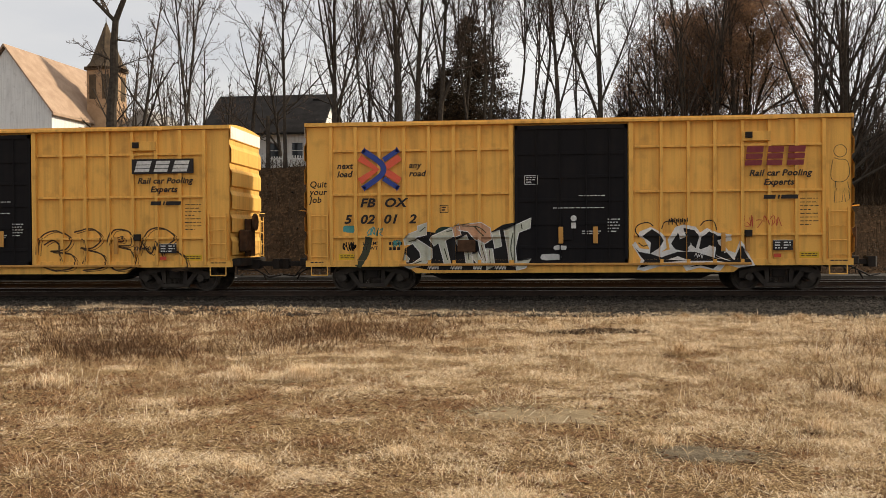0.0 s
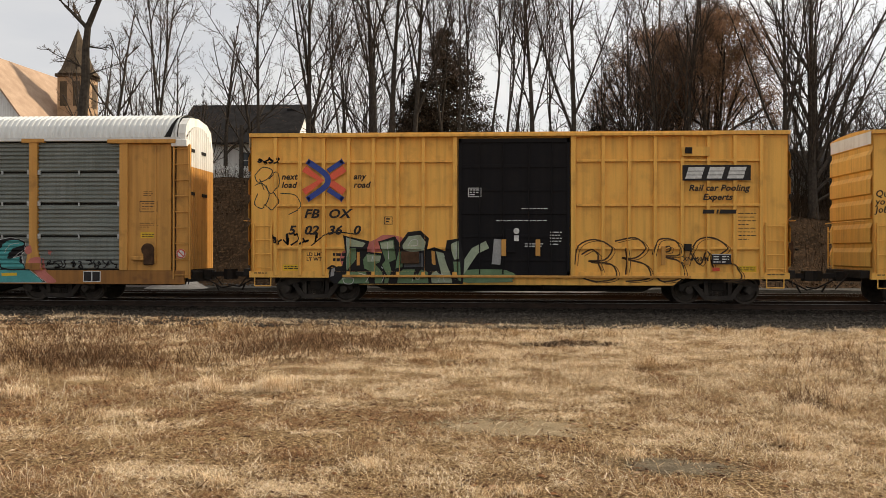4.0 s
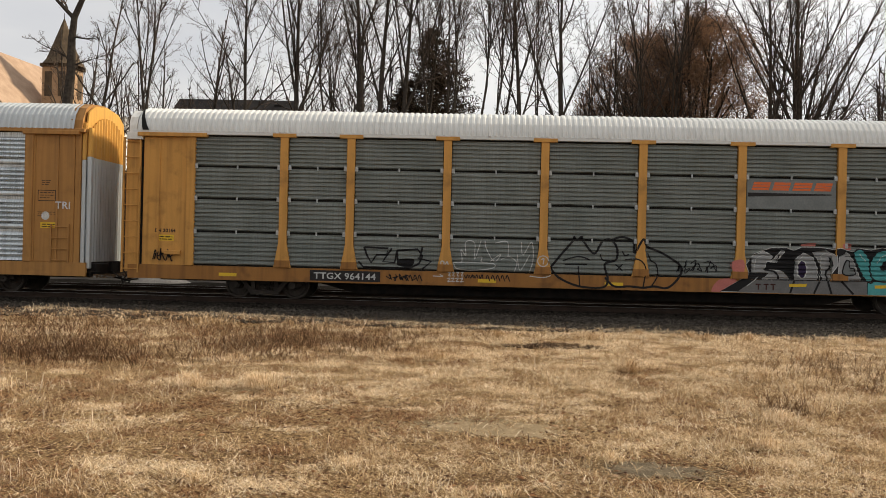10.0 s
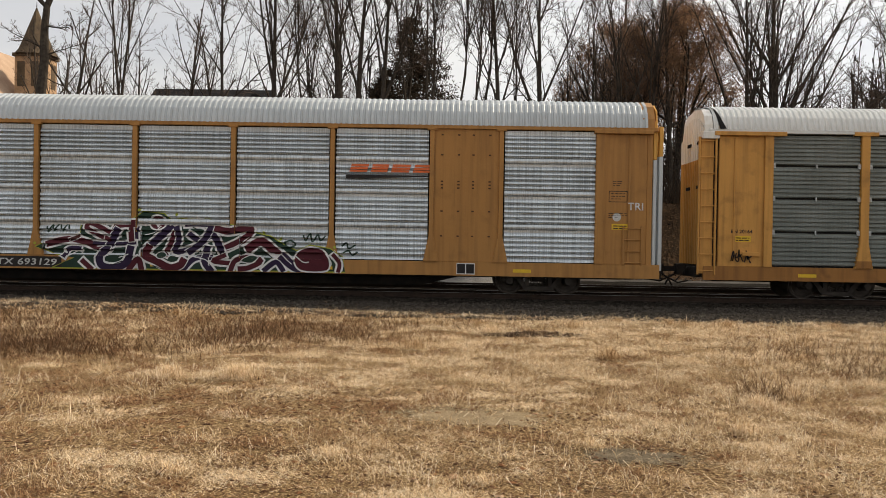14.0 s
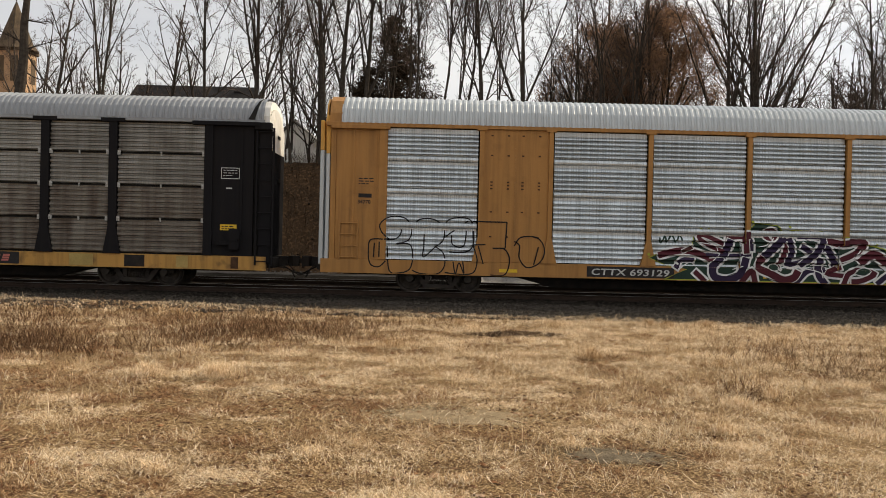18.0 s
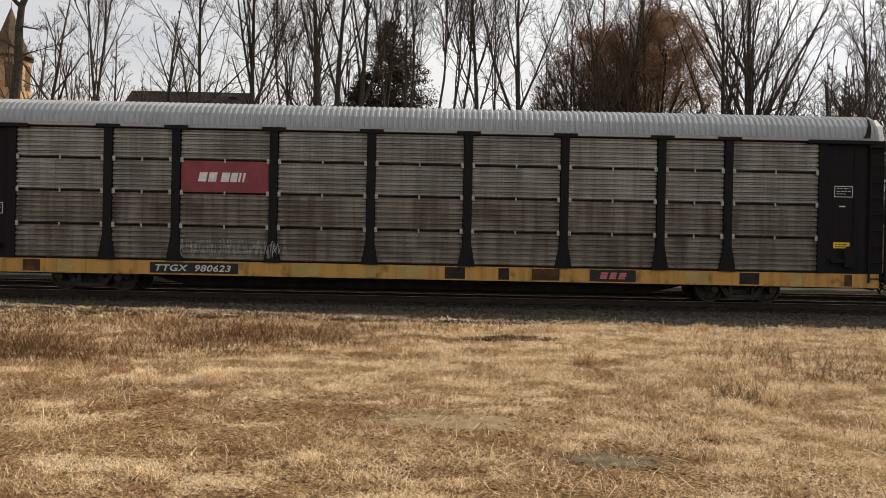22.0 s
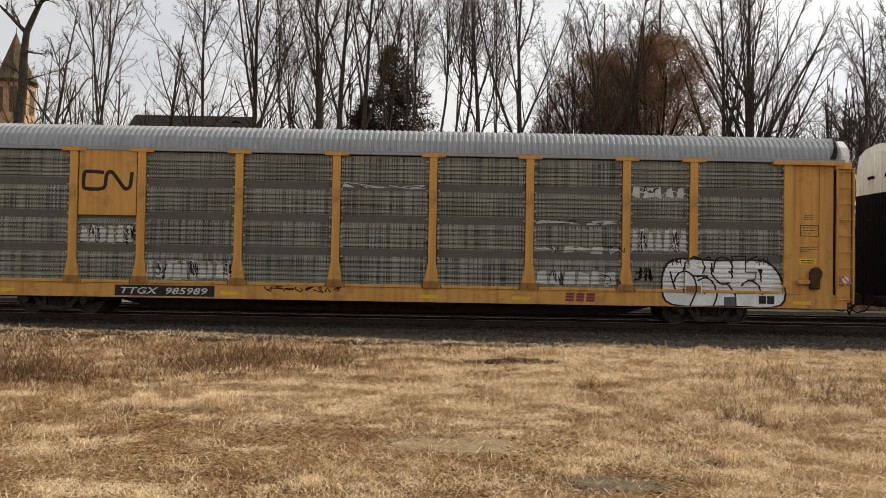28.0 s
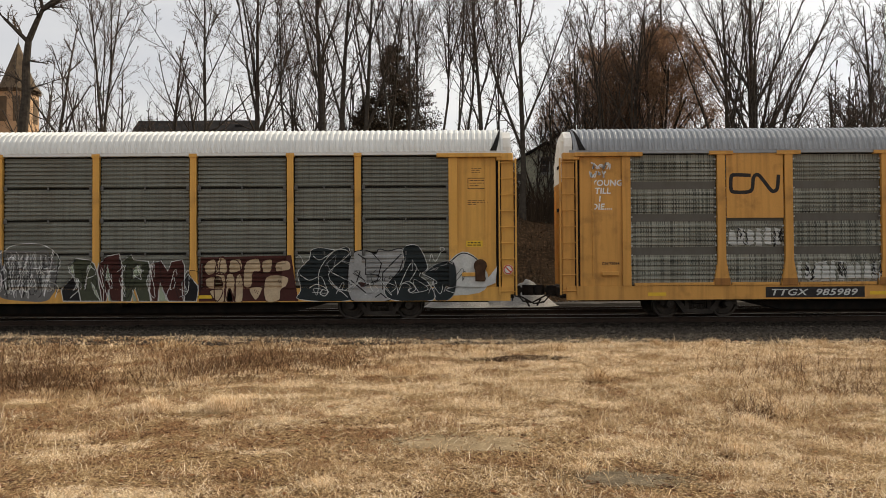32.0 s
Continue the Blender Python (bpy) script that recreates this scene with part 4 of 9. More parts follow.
class Spray:
    """Shapes cut along the car's posts and ridges, so that each bit lies on the surface under it."""

    def __init__(self, car, kind):
        self.car, self.kind, self.bits, self.count, self.tag = car, kind, {}, 0, 0
        if kind == "box":
            xs = [x + s * POST_W / 2 for x in RIBS for s in (-1, 1)] + [-1.87, -1.73, 1.67, 1.81, -1.69, 1.64]
            zs = [0.97, 0.86] + [z + s * 0.035 for z in (4.31, 2.98, 1.69) for s in (-1, 1)]
        else:
            half = 0.065 if kind == "tan" else 0.12
            foot_half = 0.23 if kind == "tan" else 0.26
            posts = TAN_POSTS if kind == "tan" else POSTS
            self.posts = posts
            xs = [x + s * k for x in posts for s in (-1, 1) for k in (half, foot_half)] + ([-12.42, 12.42] + [c + e for a, b in (TAN_COLUMNS[1], TAN_COLUMNS[7]) for c, e in ((a, -0.05), (b, 0.05))] if kind == "tan" else [-12.1, 12.1])
            self.half, self.foot, zs = half, foot_half, [0.98, 1.72]
            ridges, band, depth = kind_profile(kind)
            pz, py = [0.98], [0.0]
            for z0, z1 in zip(LEVELS[:3], LEVELS[1:4]):
                span = (z1 - z0 - 0.08 - band) / ridges
                for i in range(ridges):
                    z = z0 + 0.04 + band * 0.5 + i * span
                    for dz, d in ridge_steps(depth):
                        pz.append(z + dz * span)
                        py.append(d)
                if kind == "plaid":
                    pz += [z1 - 0.117, z1 - 0.115, z1 + 0.115, z1 + 0.117]
                    py += [-0.008, 0.0, 0.0, -0.008]
            self.pz, self.py = pz, py
            zs += pz
        self.xs, self.zs = sorted(set(xs)), sorted(set(zs))

    def depth(self, x, z, vz):
        if self.kind == "box":
            if z < 0.97:
                return -1.517 if abs(x) > 1.7 else -1.587
            if -1.69 < x < 1.64:
                return -1.587
            if -1.87 < x < -1.73 or 1.67 < x < 1.81:
                return -1.572
            if any(abs(x - r) < POST_W / 2 for r in RIBS):
                return -1.557
            return -1.537 if any(abs(z - r) < 0.035 for r in (4.31, 2.98, 1.69)) else -1.452
        if z < 0.98:
            return -1.502
        if any(abs(x - p) < (self.foot if z < 1.72 else self.half) for p in self.posts):
            return -1.553
        if self.kind == "tan" and any(a - 0.05 < x < b + 0.05 for a, b in (TAN_COLUMNS[1], TAN_COLUMNS[7])):
            return -1.508
        if abs(x) > (12.42 if self.kind == "tan" else 12.1):
            return -1.543
        return -1.434 - max(float(np.interp(vz, self.pz, self.py)), -0.05)

    def fill(self, ring, material, layer=0):
        self.count += 1
        tris = tessellate_polygon([[Vector((p, q, 0)) for p, q in ring]])
        for t in tris:
            self.cut([ring[i] for i in t], material, layer)

    def cut(self, poly, material, layer):
        if min(v[1] for v in poly) < 0.575:
            poly = split(poly, 1, 0.575)[1] if max(v[1] for v in poly) > 0.575 else None
            if not poly:
                return
        todo = [poly]
        for axis, cuts in ((0, self.xs), (1, self.zs)):
            done = []
            for p in todo:
                lo, hi = min(v[axis] for v in p), max(v[axis] for v in p)
                inside = [c for c in cuts if lo + 1e-5 < c < hi - 1e-5]
                for c in inside:
                    left, right = split(p, axis, c)
                    if left:
                        done.append(left)
                    p = right
                    if not p:
                        break
                if p:
                    done.append(p)
            todo = done
        for p in todo:
            cx, cz = sum(v[0] for v in p) / len(p), sum(v[1] for v in p) / len(p)
            self.bits.setdefault((material, layer, self.tag), []).append([(x, self.depth(cx, cz, z) - 0.0016 * layer - 0.00016 * (self.count % 9), z) for x, z in p])

    def stroke(self, pts, width, material, layer=0, cap=True):
        """One brush stroke as a strip with joined corners."""
        pts = [p for i, p in enumerate(pts) if i == 0 or math.dist(p, pts[i - 1]) > 1e-4]
        k, h = len(pts), width / 2
        if k < 2:
            return
        self.count += 1
        left, right = [], []
        for i, (x, z) in enumerate(pts):
            a, b = pts[max(i - 1, 0)], pts[min(i + 1, k - 1)]
            n = math.dist(a, b) or 1.0
            ux, uz = (b[0] - a[0]) / n * h, (b[1] - a[1]) / n * h
            if cap and i in (0, k - 1):
                s = -0.8 if i == 0 else 0.8
                x, z = x + ux * s, z + uz * s
            left.append((x - uz, z + ux))
            right.append((x + uz, z - ux))
        for i in range(k - 1):
            self.cut([left[i], right[i], right[i + 1], left[i + 1]], material, layer)

    def letter(self, ch, x, z, w, h, thick, body, edge, shine=None, lean=0.0, rim=0.05, sharp=False, layer=1, shade=None):
        self.tag += 1
        for path in STROKES[ch]:
            pts = [(x + (p + lean * q) * w, z + q * h) for p, q in path]
            pts = pts if sharp else smooth_line(pts, per=4)
            if shade:
                self.stroke([(p + 0.09, q - 0.06) for p, q in pts], thick + rim * 2, shade, layer)
            if edge:
                self.stroke(pts, thick + rim * 2, edge, layer + 1)
            if body:
                self.stroke(pts, thick, body, layer + 2)
            if shine:
                self.stroke([(p - thick * 0.28, q + thick * 0.22) for p, q in pts], thick * 0.1, shine, layer + 3, False)

    def word(self, letters, thick, edge, shine=None, lean=0.08, rim=0.06, sharp=False, shade=None):
        """Letters that overlap like shingles: (shape, x, width, z, height, colour)."""
        for i, (ch, x, w, z, h, body) in enumerate(letters):
            self.letter(ch, x, z, w, h, thick, body, edge, shine, lean, rim, sharp, 1 + 2 * i, shade)

    def cloud(self, x0, x1, z0, z1, material, seed, n=9, layer=0):
        self.tag += 1
        rng = random.Random(seed)
        cx, cz, rx, rz = (x0 + x1) / 2, (z0 + z1) / 2, (x1 - x0) / 2, (z1 - z0) / 2
        ring = [(cx + rx * rng.uniform(0.84, 1.05) * math.copysign(abs(math.cos(a)) ** 0.5, math.cos(a)), cz + rz * rng.uniform(0.8, 1.05) * math.copysign(abs(math.sin(a)) ** 0.6, math.sin(a))) for a in (i * math.tau / (n * 2) for i in range(n * 2))]
        self.fill(smooth_line(ring, True, 3), material, layer)

    def scribble(self, x0, x1, z0, z1, width, material, seed, loops=5, layer=3):
        """A quick tag: looping strokes that read as no word."""
        self.tag += 1
        rng = random.Random(seed)
        step = (x1 - x0) / loops
        for i in range(loops):
            a = x0 + i * step
            pts = [(a + step * rng.uniform(-0.05, 0.25), rng.uniform(z0, z1)) for _ in range(1)] + [(a + step * rng.uniform(0.05, 1.05), z0 + (z1 - z0) * rng.random()) for _ in range(5)]
            self.stroke(smooth_line(pts, per=4), width, material, layer, False)

    def done(self, label):
        for (material, layer, tag), polys in self.bits.items():
            v, f, seen = [], [], {}
            for p in polys:
                ids = []
                for q in p:
                    key = tuple(round(t, 4) for t in q)
                    if key not in seen:
                        seen[key] = len(v)
                        v.append(q)
                    if seen[key] not in ids:
                        ids.append(seen[key])
                if len(ids) > 2:
                    f.append(tuple(ids))
            me = bpy.data.meshes.new("graffiti")
            me.from_pydata(v, [], f)
            me.materials.append(material)
            ob = new("graffiti", me)
            ob.parent = self.car
            tagged(ob, label)
        self.bits = {}


def split(p, axis, c):
    left, right = [], []
    for i, a in enumerate(p):
        b = p[(i + 1) % len(p)]
        (left if a[axis] <= c else right).append(a)
        if (a[axis] - c) * (b[axis] - c) < 0:
            t = (c - a[axis]) / (b[axis] - a[axis])
            m = (a[0] + (b[0] - a[0]) * t, a[1] + (b[1] - a[1]) * t)
            left.append(m)
            right.append(m)
    return (left if len(left) > 2 else None), (right if len(right) > 2 else None)


def kind_profile(kind):
    return {"tan": (5, 0.20, 0.095), "plaid": (5, 0.24, 0.045), "grey": (7, 0.0, 0.045), "rusty": (6, 0.0, 0.045)}[kind]


class Sketch:
    """Draws freehand on a car: u runs along the car and v down, in drawing units."""

    def __init__(self, spray, ox, ux, vx, oz, uz, vz):
        self.sp, self.m = spray, (ox, ux, vx, oz, uz, vz)

    def at(self, pts):
        ox, ux, vx, oz, uz, vz = self.m
        return [(ox + ux * u + vx * v, max(oz + uz * u + vz * v, 0.59)) for u, v in pts]

    def line(self, pts, width, material, layer=3, curve=True):
        self.sp.tag += 1
        p = self.at(pts)
        self.sp.stroke(smooth_line(p, per=5) if curve and len(p) > 2 else p, width, material, layer, False)

    def blob(self, pts, material, layer=1, rim=None, width=0.03, curve=True, grow=0.0):
        """A filled shape with one or two rims."""
        self.sp.tag += 1
        p = self.at(pts)
        p = smooth_line(p, True, 4) if curve else p
        self.sp.fill(p, material, layer)
        if grow:
            self.sp.stroke(p + p[:2], grow, material, layer)
        if rim:
            self.sp.stroke(p + p[:2], width, rim, layer + 1, False)

    def ring(self, u, v, ru, rv, material, layer=2, width=0.0, rim=None):
        pts = [(u + ru * math.cos(a), v + rv * math.sin(a)) for a in (i * math.tau / 12 for i in range(12))]
        if rim is None:
            self.blob(pts, material, layer, None)
        else:
            self.blob(pts, material, layer, rim, width)


# first boxcar: pale letters on black at one side of the door, black ones with white rims at the other
S_PALE, S_BLUSH = swatch("spray_pale_mint", (0.58, 0.60, 0.50)), swatch("spray_blush", (0.62, 0.36, 0.22))
sp = Spray(CAR_ONE, "box")
sk = Sketch(sp, -17.18478, 0.01705, -0.00011, 8.93219, -0.0001, -0.01712)
sk.blob([(713, 470), (716, 440), (735, 428), (716, 418), (740, 408), (770, 412), (790, 412), (805, 400), (850, 396), (870, 410), (890, 398), (912, 394), (915, 478), (760, 478)], S_BLACK, 0, curve=False)
sk.blob([(770, 412), (780, 402), (800, 404), (790, 416)], S_DARK, 1)
for pts, m in (([(714, 424), (722, 414), (738, 408), (738, 400), (755, 394), (754, 416), (736, 420), (734, 426), (728, 432), (716, 434)], S_PALE), ([(728, 430), (738, 424), (764, 440), (765, 456), (752, 468), (724, 476), (712, 470), (730, 466), (744, 456), (742, 446)], S_PALE), ([(713, 463), (716, 450), (724, 458), (722, 464)], S_PALE),
               ([(760, 424), (764, 418), (800, 402), (804, 418), (788, 426), (798, 468), (786, 466), (776, 430), (768, 436)], S_PALE), ([(800, 404), (812, 396), (816, 416), (804, 420)], S_BLUSH),
               ([(804, 400), (830, 396), (852, 394), (868, 404), (870, 424), (858, 432), (840, 424), (828, 410), (812, 408)], S_BLUSH), ([(806, 426), (826, 416), (834, 440), (838, 468), (826, 470), (820, 436), (812, 440)], S_PALE), ([(832, 452), (846, 446), (856, 466), (848, 470)], S_PALE),
               ([(846, 424), (856, 430), (864, 462), (858, 468), (850, 446)], S_PALE), ([(860, 440), (872, 440), (876, 470), (862, 478)], S_PALE), ([(870, 412), (884, 408), (888, 436), (876, 440)], S_PALE),
               ([(892, 408), (914, 398), (940, 386), (938, 404), (918, 412), (912, 440), (916, 472), (902, 470), (898, 440)], S_PALE), ([(912, 462), (940, 458), (930, 474), (914, 478)], S_PALE)):
    sk.blob(pts, m, 2, S_BRIGHT, 0.026, curve=False)
for pts in ([(722, 428), (736, 424)], [(742, 410), (752, 402)], [(724, 470), (746, 462)], [(790, 410), (800, 408)], [(786, 440), (792, 460)], [(818, 400), (846, 402), (860, 412)], [(840, 402), (856, 418)], [(908, 412), (904, 440), (908, 462)], [(922, 396), (924, 406)], [(826, 430), (830, 460)]):
    sk.line(pts, 0.03, S_OLIVE, 4)
for pts in ([(866, 442), (868, 466)], [(852, 434), (860, 462)]):
    sk.line(pts, 0.02, S_RED, 4)
for u, n in ((757, 4), (798, 4), (838, 3), (876, 4)):
    for k in range(n):
        sk.line([(u + k * 5, 476 - k % 2), (u + k * 5 + 1.5, 470), (u + k * 5 + 3, 477), (u + k * 5 + 4.5, 471)], 0.022, S_BRIGHT, 5)
sp.done("pale outlined graffiti letters on black")
sk = Sketch(sp, -16.39093, 0.01627, -0.00005, 8.75237, -0.00009, -0.01672)
sk.blob([(1117, 434), (1124, 428), (1132, 440), (1150, 442), (1140, 424), (1128, 418), (1132, 410), (1152, 402), (1164, 408), (1178, 420), (1180, 440), (1170, 446), (1186, 442), (1182, 424), (1196, 402), (1210, 398), (1232, 402), (1240, 412), (1252, 404), (1268, 412), (1294, 416), (1296, 426), (1278, 430), (1290, 444), (1302, 448), (1310, 426), (1318, 436), (1326, 450), (1336, 470), (1306, 474), (1284, 468), (1274, 480), (1238, 474), (1214, 480), (1208, 470), (1166, 472), (1140, 480), (1126, 478), (1134, 460), (1126, 446)], S_BRIGHT, 0, curve=False)
for pts in ([(1122, 436), (1130, 446), (1152, 450), (1170, 456), (1200, 446), (1230, 446), (1270, 458), (1300, 460), (1312, 434), (1320, 448), (1330, 464), (1304, 468), (1270, 462), (1210, 462), (1160, 466), (1136, 474), (1130, 474), (1140, 462), (1132, 452)], [(1136, 418), (1154, 406), (1166, 414), (1174, 426), (1166, 440), (1150, 450), (1152, 430)], [(1188, 432), (1200, 412), (1204, 424), (1214, 420), (1210, 404), (1230, 408), (1238, 420), (1232, 440), (1222, 432), (1216, 446), (1196, 442)],
            [(1238, 440), (1242, 420), (1256, 410), (1270, 418), (1288, 420), (1270, 426), (1276, 442), (1256, 434), (1250, 448)], [(1268, 428), (1290, 450), (1300, 462), (1264, 456)], [(1216, 474), (1250, 464), (1274, 466), (1262, 476), (1240, 470)]):
    sk.blob(pts, S_BLACK, 2, curve=False)
for pts in ([(1204, 408), (1206, 420), (1214, 412)], [(1182, 460), (1200, 454), (1222, 462)], [(1240, 442), (1250, 448), (1256, 436)], [(1262, 450), (1282, 460), (1294, 462)], [(1216, 440), (1226, 442), (1224, 430)]):
    sk.blob(pts, S_BRIGHT, 4, curve=False)
for pts in ([(1130, 420), (1124, 408), (1130, 398), (1146, 394), (1156, 400)], [(1170, 406), (1176, 394), (1192, 392), (1200, 400)], [(1240, 400), (1248, 392), (1262, 392), (1268, 408)], [(1130, 430), (1138, 436), (1146, 434)]):
    sk.line(pts, 0.03, S_BLACK, 1)
for u in (1184, 1190, 1197, 1204, 1211):
    sk.line([(u, 398), (u + 1, 388), (u + 4, 394), (u + 5, 386)], 0.028, S_BLACK, 5)
for u, v in ((1230, 454), (1238, 455), (1278, 446), (1285, 448), (1292, 450)):
    sk.line([(u, v), (u + 3, v - 5), (u + 5, v + 2), (u + 7, v - 4)], 0.018, S_BRIGHT, 5)
sp.scribble(5.0, 6.1, 1.85, 2.25, 0.020, RED, 8, 6)
sp.done("black graffiti letters with white rims")
# marks by the ladder
for i, word in enumerate(("Quit", "your", "Job")):
    lettering(word, -7.98, 3.22 - i * 0.235, 0.27, S_BLACK, CAR_ONE, -1.454, 0.15, 0.004, name="graffiti", label="handwritten black words")
sp.cloud(-6.95, -6.55, 1.82, 2.05, S_TEAL, 3)
sp.scribble(-6.2, -5.7, 1.7, 2.0, 0.03, S_TEAL, 4, 4)
sp.scribble(-6.95, -6.5, 1.25, 1.55, 0.035, S_BLACK, 12, 5)
sp.scribble(-5.4, -5.15, 1.35, 1.6, 0.04, S_TEAL, 13, 3)
sp.stroke(smooth_line([(-6.45, 0.85), (-6.25, 1.2), (-6.15, 1.6)]), 0.22, S_OLIVE, 0)
sp.cloud(-0.95, -0.3, 0.95, 1.15, S_WHITE, 9)
sp.cloud(-0.55, -0.15, 1.25, 1.4, S_WHITE, 10)
for x, z, r in ((7.75, 4.1, 0.18),):
    sp.stroke(smooth_line([(x + r * math.cos(a), z + r * math.sin(a)) for a in (i * math.tau / 10 for i in range(10))], True), 0.018, S_OLIVE, 1, False)
sp.stroke(smooth_line([(7.55, 3.85), (7.5, 3.3), (7.8, 3.2), (8.0, 3.4), (7.95, 3.8), (7.7, 3.86)], True), 0.018, S_OLIVE, 1, False)
sp.stroke([(7.62, 3.2), (7.58, 2.6), (7.8, 2.62), (7.84, 3.0), (7.9, 2.62), (8.02, 2.7), (7.96, 3.2)], 0.018, S_OLIVE, 1, False)
sp.done("small coloured doodles and tags")

# second boxcar: green letters with thick black rims, loose black outlines beyond the door
sp = Spray(CAR_TWO, "box")
sk = Sketch(sp, -7.91, 0.00563, 0.0001, 2.38, 0.00006, -0.00567)
sk.blob([(640, 90), (700, 60), (800, 75), (780, 130), (690, 150), (590, 160), (560, 200), (480, 230), (470, 150)], S_PINK, 0)
sk.blob([(430, 322), (400, 290), (400, 235), (470, 225), (490, 150), (478, 60), (620, 92), (606, 150), (690, 158), (668, 95), (760, 68), (786, 104), (830, 46), (900, 38), (944, 80), (934, 140), (974, 128), (1030, 150), (1040, 92), (1112, 82), (1134, 200), (1124, 325)], S_BLACK, 1, curve=False)
for pts, m in (([(412, 240), (432, 232), (426, 276), (408, 282)], S_SILVER), ([(496, 72), (600, 102), (584, 124), (514, 120), (520, 196), (492, 250), (500, 150)], S_MINT), ([(520, 130), (548, 130), (546, 190), (498, 250), (500, 180)], S_GREEN),
               ([(584, 190), (612, 158), (684, 170), (676, 206), (650, 216), (690, 262), (690, 318), (650, 318), (640, 262), (590, 238)], S_GREEN), ([(604, 164), (682, 174), (676, 200), (610, 204)], S_MINT),
               ([(446, 318), (500, 256), (600, 256), (618, 318)], S_GREEN), ([(676, 100), (752, 86), (764, 190), (726, 206), (738, 250), (720, 318), (700, 318), (706, 262), (688, 220), (706, 196)], S_GREEN), ([(680, 104), (748, 92), (752, 130), (690, 140)], S_MINT),
               ([(800, 116), (834, 68), (898, 62), (926, 100), (918, 144), (850, 154), (806, 140)], S_MINT), ([(770, 318), (778, 262), (800, 246), (866, 246), (878, 280), (900, 246), (936, 262), (938, 318)], S_GREEN), ([(780, 150), (800, 150), (798, 232), (760, 240)], S_GREEN),
               ([(956, 318), (950, 270), (980, 254), (1010, 280), (980, 150), (1020, 160), (1050, 230), (1066, 318)], S_MINT), ([(1062, 112), (1104, 94), (1106, 190), (1080, 196), (1064, 150)], S_MINT), ([(1074, 206), (1110, 206), (1114, 310), (1080, 300)], S_GREEN)):
    sk.blob(pts, m, 3, curve=False)
sk.blob([(804, 162), (910, 160), (912, 232), (806, 234)], S_GREY, 6, curve=False)
sk.blob([(552, 150), (568, 150), (566, 222), (550, 222)], AMBER, 6, curve=False)
sk.blob([(956, 146), (974, 150), (978, 222), (958, 222)], AMBER, 6, curve=False)
for pts in ([(500, 72), (500, 120)], [(684, 230), (704, 264), (686, 312)], [(474, 290), (486, 318), (524, 318), (530, 290), (474, 290)], [(600, 312), (612, 280), (560, 262)], [(990, 312), (1010, 270), (1024, 312)], [(830, 120), (850, 90), (880, 90), (880, 116), (846, 120)], [(1090, 120), (1090, 180)], [(720, 100), (724, 190)], [(850, 312), (862, 284), (880, 300), (900, 280)], [(640, 176), (634, 200)]):
    sk.line(pts, 0.02, S_WHITE, 7)
for pts in ([(390, 240), (420, 224), (446, 250), (430, 290), (400, 290)], [(540, 250), (590, 244), (640, 280), (640, 320)], [(690, 240), (720, 290)], [(930, 190), (960, 230), (940, 300)], [(1030, 180), (1060, 260), (1110, 320)], [(870, 250), (860, 300)]):
    sk.line(pts, 0.06, S_BLACK, 8)
sp.cloud(-1.75, 0.05, 0.62, 1.05, S_GREEN, 6)
sp.stroke([(-1.6, 1.0), (-1.2, 1.6), (-0.9, 1.75)], 0.24, S_MINT, 1)
sp.stroke([(-0.55, 1.3), (-0.5, 1.85)], 0.26, S_SILVER, 1)
sp.stroke(smooth_line([(-5.55, 0.9), (-5.3, 1.05), (-5.05, 0.7)]), 0.16, S_BLACK, 1)
sp.scribble(-7.4, -6.0, 1.75, 2.15, 0.05, S_BLACK, 3, 5)
sp.stroke(smooth_line([(-6.2, 1.75), (-5.6, 2.15), (-4.8, 2.1)]), 0.035, S_BLACK, 1, False)
sp.done("green graffiti letters with black rims")
S_BROWN = swatch("spray_brown", (0.075, 0.042, 0.020))
for pts in ([(1.8, 1.2), (1.9, 1.75), (2.4, 1.95), (2.9, 1.7), (2.7, 1.35), (2.2, 1.3), (2.9, 1.2), (3.0, 0.8), (2.4, 0.7), (1.9, 0.85)], [(2.6, 1.0), (2.5, 1.25), (2.5, 1.5)], [(3.0, 1.9), (3.6, 2.0), (3.9, 1.7), (3.6, 1.4), (3.2, 1.4), (3.9, 1.2), (4.0, 0.8), (3.3, 0.7)], [(3.3, 1.7), (3.35, 1.3), (3.3, 0.9)], [(4.1, 1.5), (4.3, 1.95), (4.8, 1.9), (4.9, 1.5), (4.4, 1.45), (4.9, 1.3), (5.0, 0.85), (4.4, 0.7), (4.1, 0.95)], [(5.1, 1.2), (5.4, 1.9), (5.9, 2.0), (6.3, 1.7), (6.0, 1.4), (6.5, 1.2), (6.7, 0.8), (6.2, 0.7)], [(5.2, 1.6), (5.5, 1.2), (5.7, 1.6), (5.9, 1.1)], [(2.0, 1.5), (2.3, 1.65), (2.5, 1.5)], [(4.4, 1.7), (4.6, 1.75), (4.6, 1.6), (4.4, 1.6)]):
    for d, w in ((0.0, 0.045), (0.09, 0.02)):
        sp.stroke(smooth_line([(p + d, q - d * 0.5) for p, q in pts], per=4), w, S_BROWN, 1, False)
sp.done("loose black graffiti outlines")
lettering("XNH50 M", 4.98, 1.32, 0.17, INK, CAR_TWO, -1.56, 0, 0.004)
